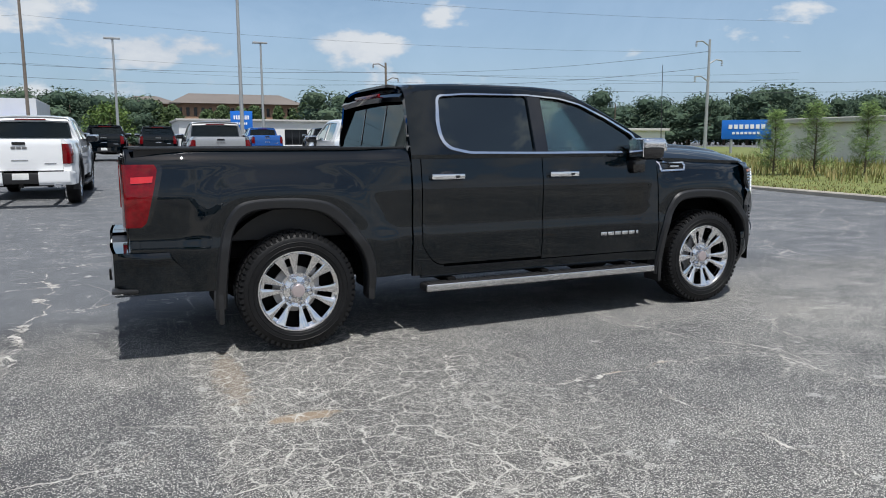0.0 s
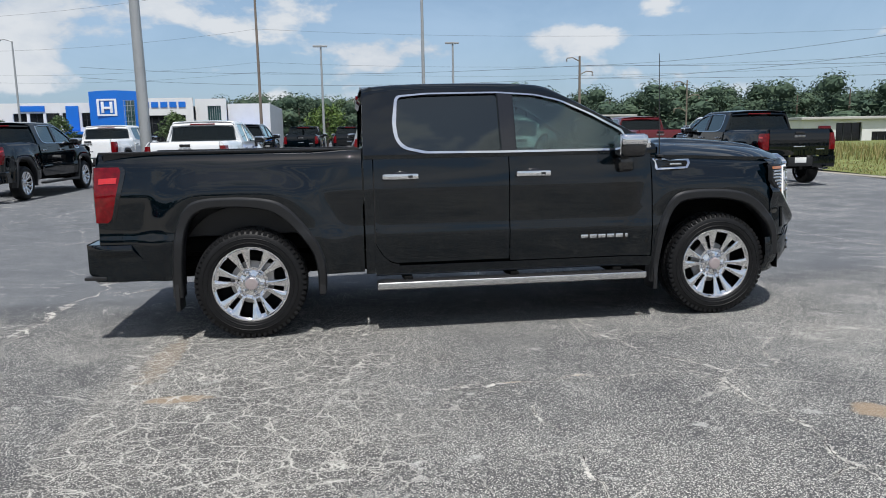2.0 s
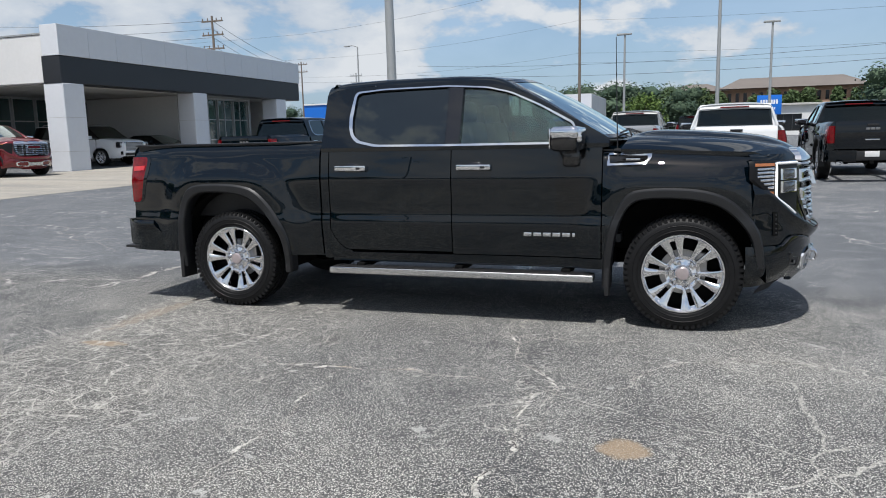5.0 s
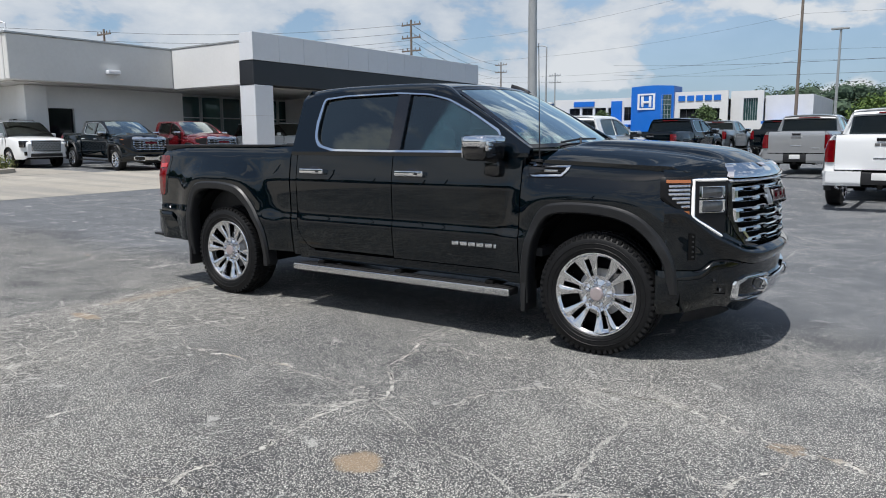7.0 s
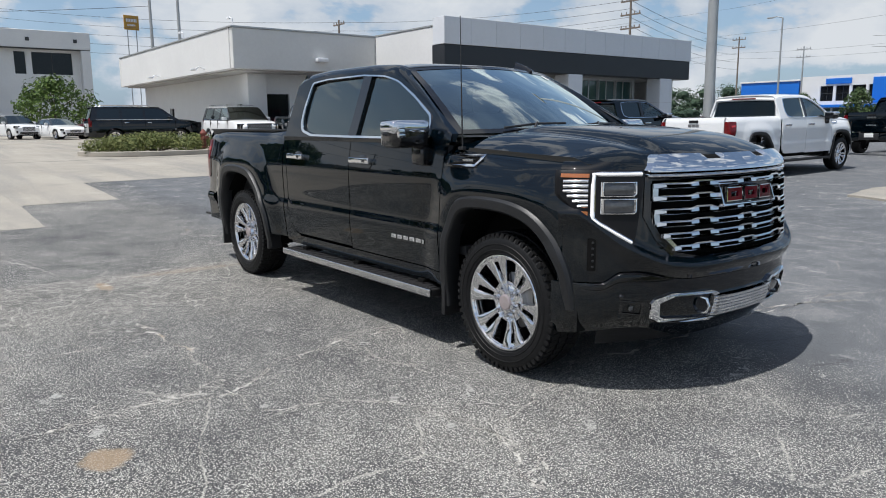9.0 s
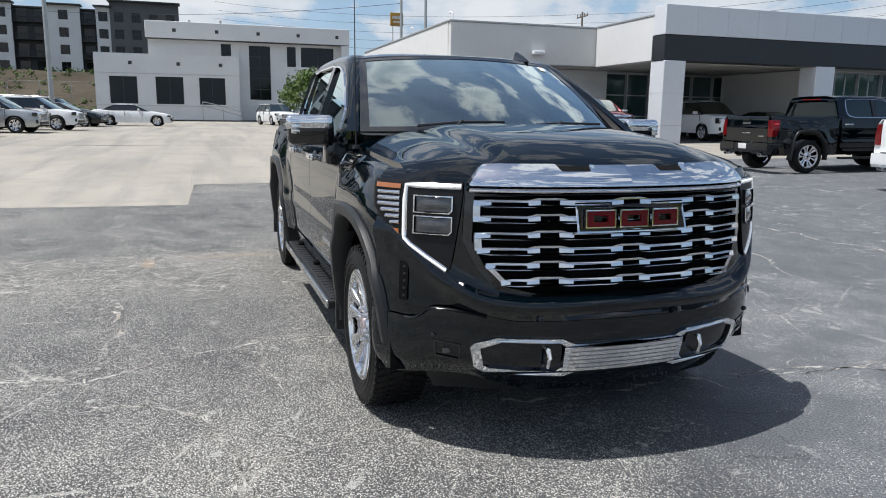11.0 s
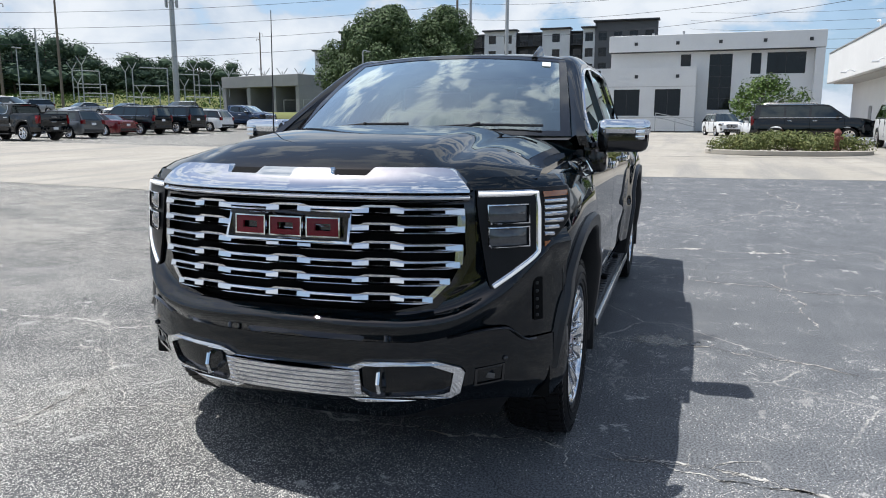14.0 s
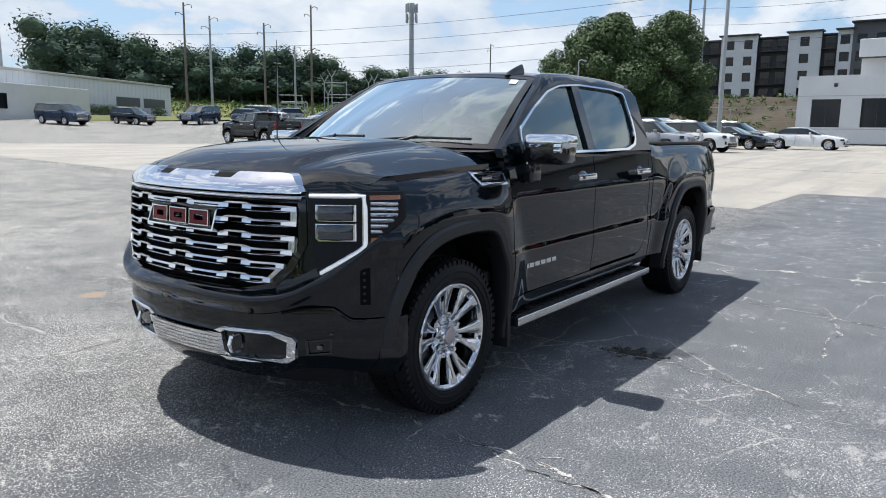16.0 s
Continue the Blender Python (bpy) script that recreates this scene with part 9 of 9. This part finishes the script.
    box(bm, (gx - 0.02, 0, sp["sill"] + 0.17), (0.16, W * 1.25, 0.13), 0.03)
    part("lower_intake", bm, M["plastic"], T)
    bm = bmesh.new()
    box(bm, (xr + 0.03, 0, sp["sill"] + 0.20), (0.14, W * 1.5, 0.16), 0.03)
    part("rear_bumper", bm, M["plastic"], T)
    bm = bmesh.new()
    box(bm, (xr - 0.005, 0, sp["tail"][1] - 0.12), (0.02, 0.32, 0.14), 0.004)
    part("plate_holder", bm, M["sign_white"], T)
    return T


SUV = dict(name="suv", rear=-1.14, front=4.18, wb=3.07, w=1.01, tyre=0.40, sill=0.36, belt=1.24, roof=1.86, roof_w=0.76,
           deck=[(-1.2, 1.20), (-0.6, 1.24), (2.6, 1.25), (3.0, 1.26), (3.8, 1.19), (4.08, 1.08), (4.2, 0.98)],
           cabin=[(-1.08, 1.22), (-0.92, 1.86), (2.0, 1.87), (2.3, 1.78), (3.0, 1.23)],
           panes=[[(-0.78, 1.32), (-0.70, 1.76), (0.28, 1.79), (0.28, 1.29)], [(0.38, 1.29), (0.38, 1.79), (1.36, 1.80), (1.36, 1.28)], [(1.46, 1.28), (1.46, 1.80), (1.98, 1.80), (2.20, 1.75), (2.72, 1.33), (2.70, 1.28)]],
           mirror=2.55, handles=(0.55, 1.62), door_gaps=(0.33, 1.41, 2.85), head=(4.00, 0.98, 0.27), tail=(-1.06, 1.12, 0.20, 0.42), screen=(3.02, 2.12), back=(-1.12, -0.90), grille=(4.14, 0.90, 1.15, 0.42), rails=True)
SEDAN = dict(name="sedan", rear=-1.10, front=3.80, wb=2.90, w=0.93, tyre=0.345, sill=0.22, belt=0.96, roof=1.37, roof_w=0.60,
             deck=[(-1.12, 0.90), (-0.9, 1.00), (-0.3, 1.02), (0.2, 0.98), (2.1, 0.97), (2.5, 0.95), (3.3, 0.84), (3.65, 0.74), (3.82, 0.66)],
             cabin=[(-0.45, 0.97), (0.05, 1.25), (0.45, 1.36), (1.20, 1.38), (1.60, 1.31), (2.45, 0.95)],
             panes=[[(0.02, 1.04), (0.28, 1.22), (0.50, 1.30), (0.92, 1.32), (0.92, 1.03)], [(1.0, 1.03), (1.0, 1.32), (1.26, 1.31), (1.54, 1.25), (2.04, 1.04)]],
             mirror=1.82, handles=(0.25, 1.18), door_gaps=(0.02, 0.96, 2.05), head=(3.60, 0.66, 0.12), tail=(-1.03, 0.84, 0.36, 0.14), screen=(2.34, 1.42), back=(-0.48, 0.38), grille=(3.76, 0.55, 0.70, 0.20))
CROSS = dict(SUV, name="crossover", rear=-0.98, front=3.62, wb=2.72, w=0.93, tyre=0.36, sill=0.28, belt=1.05, roof=1.60, roof_w=0.66,
             deck=[(-1.0, 1.02), (-0.5, 1.06), (2.2, 1.06), (2.6, 1.05), (3.2, 0.98), (3.5, 0.88), (3.64, 0.78)],
             cabin=[(-0.92, 1.03), (-0.55, 1.58), (1.6, 1.61), (1.9, 1.53), (2.55, 1.04)],
             panes=[[(-0.52, 1.15), (-0.38, 1.46), (0.12, 1.50), (0.12, 1.12)], [(0.20, 1.12), (0.20, 1.52), (0.98, 1.54), (0.98, 1.11)], [(1.06, 1.11), (1.06, 1.54), (1.58, 1.54), (1.80, 1.49), (2.30, 1.13)]],
             mirror=2.15, handles=(0.35, 1.20), door_gaps=(0.16, 1.02, 2.35), head=(3.48, 0.84, 0.16), tail=(-0.92, 0.98, 0.26, 0.24), screen=(2.58, 1.68), back=(-0.96, -0.52), grille=(3.58, 0.72, 0.80, 0.28))


def parked(src, x, y, az, paint_key, label, group, at_nose=None):
    """A copy of a vehicle; x, y is its rear axle, az its heading from +y towards +x."""
    yaw = 90 - az
    if at_nose is not None:
        x, y = x - at_nose * math.sin(radians(az)), y - at_nose * math.cos(radians(az))
    fx, fy = math.sin(radians(az)), math.cos(radians(az))
    z0, z1 = rise(x, y), rise(x + 3.2 * fx, y + 3.2 * fy)
    pitch = -math.degrees(math.atan2(z1 - z0, 3.2))
    ob = copy_thing(src, pose(x, y, z0, 0, 0, yaw) @ pose(0, 0, 0, 0, pitch, 0))
    ob["label"], ob["group"] = label, group
    if paint_key != "paint_black":
        repaint(ob, {M["paint_black"]: M[paint_key]})
    return ob


# a lighter copy of the truck for the rows behind, without what cannot be seen from afar
DROP = ("name_block", "badge_rim", "grille_bracket", "handle_cup", "keypad", "vent_blade", "vent_backing", "vent_badge", "vent_rib", "corner_vent", "parking_sensor", "hook_recess", "tow_hook",
        "fog_lamp_frame", "bumper_edge", "lamp_rim", "projector_lens", "lamp_fin", "daylight_strip_rim", "daylight_strip", "board_bracket", "tread_pad", "wheel_nut", "bed_corner_top", "hub_cap", "brake_disc", "turn_lamp", "mirror_glass", "wiper", "steering_wheel",
        "sensor_housing", "sticker", "axle", "splash_shield", "engine_block", "bed_underside", "arch_front_liner", "edge_strip", "exhaust_and_tank", "mud_flap", "lamp_edge", "corner_step", "slider_frame", "air_dam", "door_jamb", "scuttle", "bonnet_slot", "cabin_lining", "belt_moulding", "windscreen_border", "bed_rail_cap",
        "rocker_panel", "badge_backing", "whip_aerial", "bumper_pocket", "roof_fin", "cab_corner", "load_bed", "wheel_arch_liner")
FINE[0] = 0.5
WHEEL_DATA.clear()
plain_truck = build_truck(pose(0, 0, -50), "crew-cab pickup parked in the lot")
for o in list(plain_truck.children_recursive):
    if o.name.split(".")[0] in DROP:
        bpy.data.objects.remove(o)
TAIL = 1.2      # from tail to rear axle
ROW = "vehicles parked in the lot"
for x, y, az, col, lab in [
    (-2.2, 17.1, 1.5, "paint_white", "white crew-cab pickup parked with its tailgate out"),
    (-7.4, 17.6, 1.5, "paint_black", "black crew-cab pickup parked beside the showroom"),
    (-7.7, 27.0, 1.5, "paint_white", "white pickup parked behind a black pickup"),
    (5.5, 16.0, 1.5, "paint_white", "white crew-cab pickup with chrome rear lettering blocks"),
    (8.6, 19.0, 1.5, "paint_black", "black crew-cab pickup in the parked row"),
    (12.6, 16.4, 1.5, "paint_black", "black crew-cab pickup beside the grass verge"),
    (12.9, 25.3, 1.5, "paint_red", "red crew-cab pickup in the second row"),
    (2.65, 24.8, 1.5, "paint_silver", "silver crew-cab pickup in the second row"),
    (-3.0, 28.2, 4.0, "paint_black", "black pickup in the second row"),
    (-4.3, 41.0, 1.5, "paint_steel", "grey pickup in a far row"),
    (8.0, 46.5, 1.5, "paint_blue", "bright blue pickup in a far row"),
    (-1.2, 41.2, 1.5, "paint_black", "black pickup in a far row"),
    (1.5, 43.6, 1.5, "paint_black", "black pickup in a far row"),
    (4.6, 50.0, 1.5, "paint_black", "black pickup in a far row"),
    (12.5, 47.5, 1.5, "paint_black", "black pickup in a far row"),
    (17.6, 37.0, 1.5, "paint_black", "black pickup beyond a red pickup"),
    (20.5, 33.0, 1.5, "paint_white", "white pickup beyond the parked row"),
]:
    parked(plain_truck, x + TAIL * math.sin(radians(az)), y + TAIL * math.cos(radians(az)), az, col, lab, ROW)
for x, y, az, col, lab in [
    (-18.9, 17.5, 95, "paint_black", "black crew-cab pickup facing out from the showroom wall"),
    (-18.2, 20.4, 95, "paint_red", "red crew-cab pickup facing out from the showroom wall"),
    (-36.0, -4.6, 12, "paint_black", "black pickup parked by a lamp pole"),
    (-21.8, -29.6, 183, "paint_black", "black crew-cab pickup standing across the far lot"),
    (-43.4, -24.5, 5, "paint_navy", "dark blue pickup in the far lot"),
]:
    parked(plain_truck, x, y, az, col, lab, ROW, at_nose=4.7)

for o in (*plain_truck.children_recursive, plain_truck):
    bpy.data.objects.remove(o)

suv = build_car(SUV, "white large sport utility vehicle facing out beside a planting island", "suv")
sedan = build_car(SEDAN, "white four-door sedan parked on pale concrete before the office", "sedan")
cross = build_car(CROSS, "silver crossover parked in a row beside the lot", "crossover")


def settle(ob, x, y, az, key, nose_len):
    rep = parked(ob, x, y, az, key, ob["label"], ROW, at_nose=nose_len)
    for o in (*ob.children_recursive, ob):
        bpy.data.objects.remove(o)
    return rep


suv = settle(suv, -23.8, 15.95, 92, "paint_white", 4.18)
sedan = settle(sedan, -44.0, 2.2, 2, "paint_white", 3.8)
cross = settle(cross, -29.0, -2.6, 8, "paint_silver", 3.62)


def also(src, x, y, az, key, label):
    ob = parked(src, x, y, az, "paint_black", label, ROW)
    swap = {m: M[key] for m in (M["paint_white"], M["paint_silver"], M["paint_black"])}
    for o in ob.children_recursive:
        if o.type == "MESH":
            for s in o.material_slots:
                if s.material in swap:
                    s.link = "OBJECT"
                    s.material = M[key]
    return ob


for src, x, y, az, key, label in [
    (suv, -24.6, 28.0, 90, "paint_white", "white sport utility vehicle under the showroom canopy"),
    (suv, -31.3, 11.4, 4, "paint_black", "black long van-like vehicle behind a planting island"),
    (cross, -25.0, -7.3, 8, "paint_steel", "silver sport utility vehicle with roof rails on the lot"),
    (cross, -33.2, -5.2, 8, "paint_white", "white crossover parked in a row"),
    (sedan, -40.8, -5.2, 10, "paint_black", "black sedan parked beside a lamp pole"),
    (sedan, -42.5, -10.5, 10, "paint_navy", "dark sedan parked in a row"),
    (cross, -48.0, -6.9, 10, "paint_grey", "dark grey crossover near the office"),
    (cross, -25.6, -26.2, 182, "paint_grey", "grey crossover in the far lot"),
    (sedan, -30.1, -28.0, 178, "paint_red", "bright red low coupe in the far lot"),
    (suv, -32.7, -27.4, 181, "paint_black", "black sport utility vehicle in the far lot"),
    (suv, -36.1, -27.2, 181, "paint_black", "black sport utility vehicle in the far lot"),
    (cross, -39.5, -27.0, 180, "paint_white", "white crossover in the far lot"),
    (suv, -25.4, -61.5, -12, "paint_navy", "dark blue sport utility vehicle by the metal shed"),
    (cross, -32.0, -60.5, -12, "paint_black", "black crossover by the metal shed"),
    (cross, -29.5, -68.0, -10, "paint_black", "black crossover by the metal shed"),
    (suv, -40.6, -58.6, 66, "paint_navy", "dark blue sport utility vehicle in a far row"),
    (cross, -44.2, -57.5, -15, "paint_steel", "silver crossover in a far row"),
    (suv, -48.4, -60.5, -15, "paint_white", "white sport utility vehicle in a far row"),
    (cross, -53.4, -59.5, 95, "paint_silver", "silver crossover in a far row"),
    (sedan, -55.8, -54.9, 95, "paint_silver", "silver sedan in a far row"),
    (sedan, -59.0, -52.0, 95, "paint_white", "white sedan in a far row"),
    (cross, -63.0, -48.0, 95, "paint_white", "white crossover in a far row"),
    (sedan, -46.0, -66.0, 95, "paint_silver", "silver sedan in a far row"),
    (sedan, -49.5, 11.5, 75, "paint_white", "white sedan beside a round tree"),
    (sedan, -48.0, 14.2, 75, "paint_red", "red sedan beside a round tree"),
    (cross, -52.0, 9.2, 75, "paint_white", "white crossover beside a round tree"),
    (sedan, -23.5, 31.6, 90, "paint_black", "black sedan under the showroom canopy"),
]:
    also(src, x, y, az, key, label)
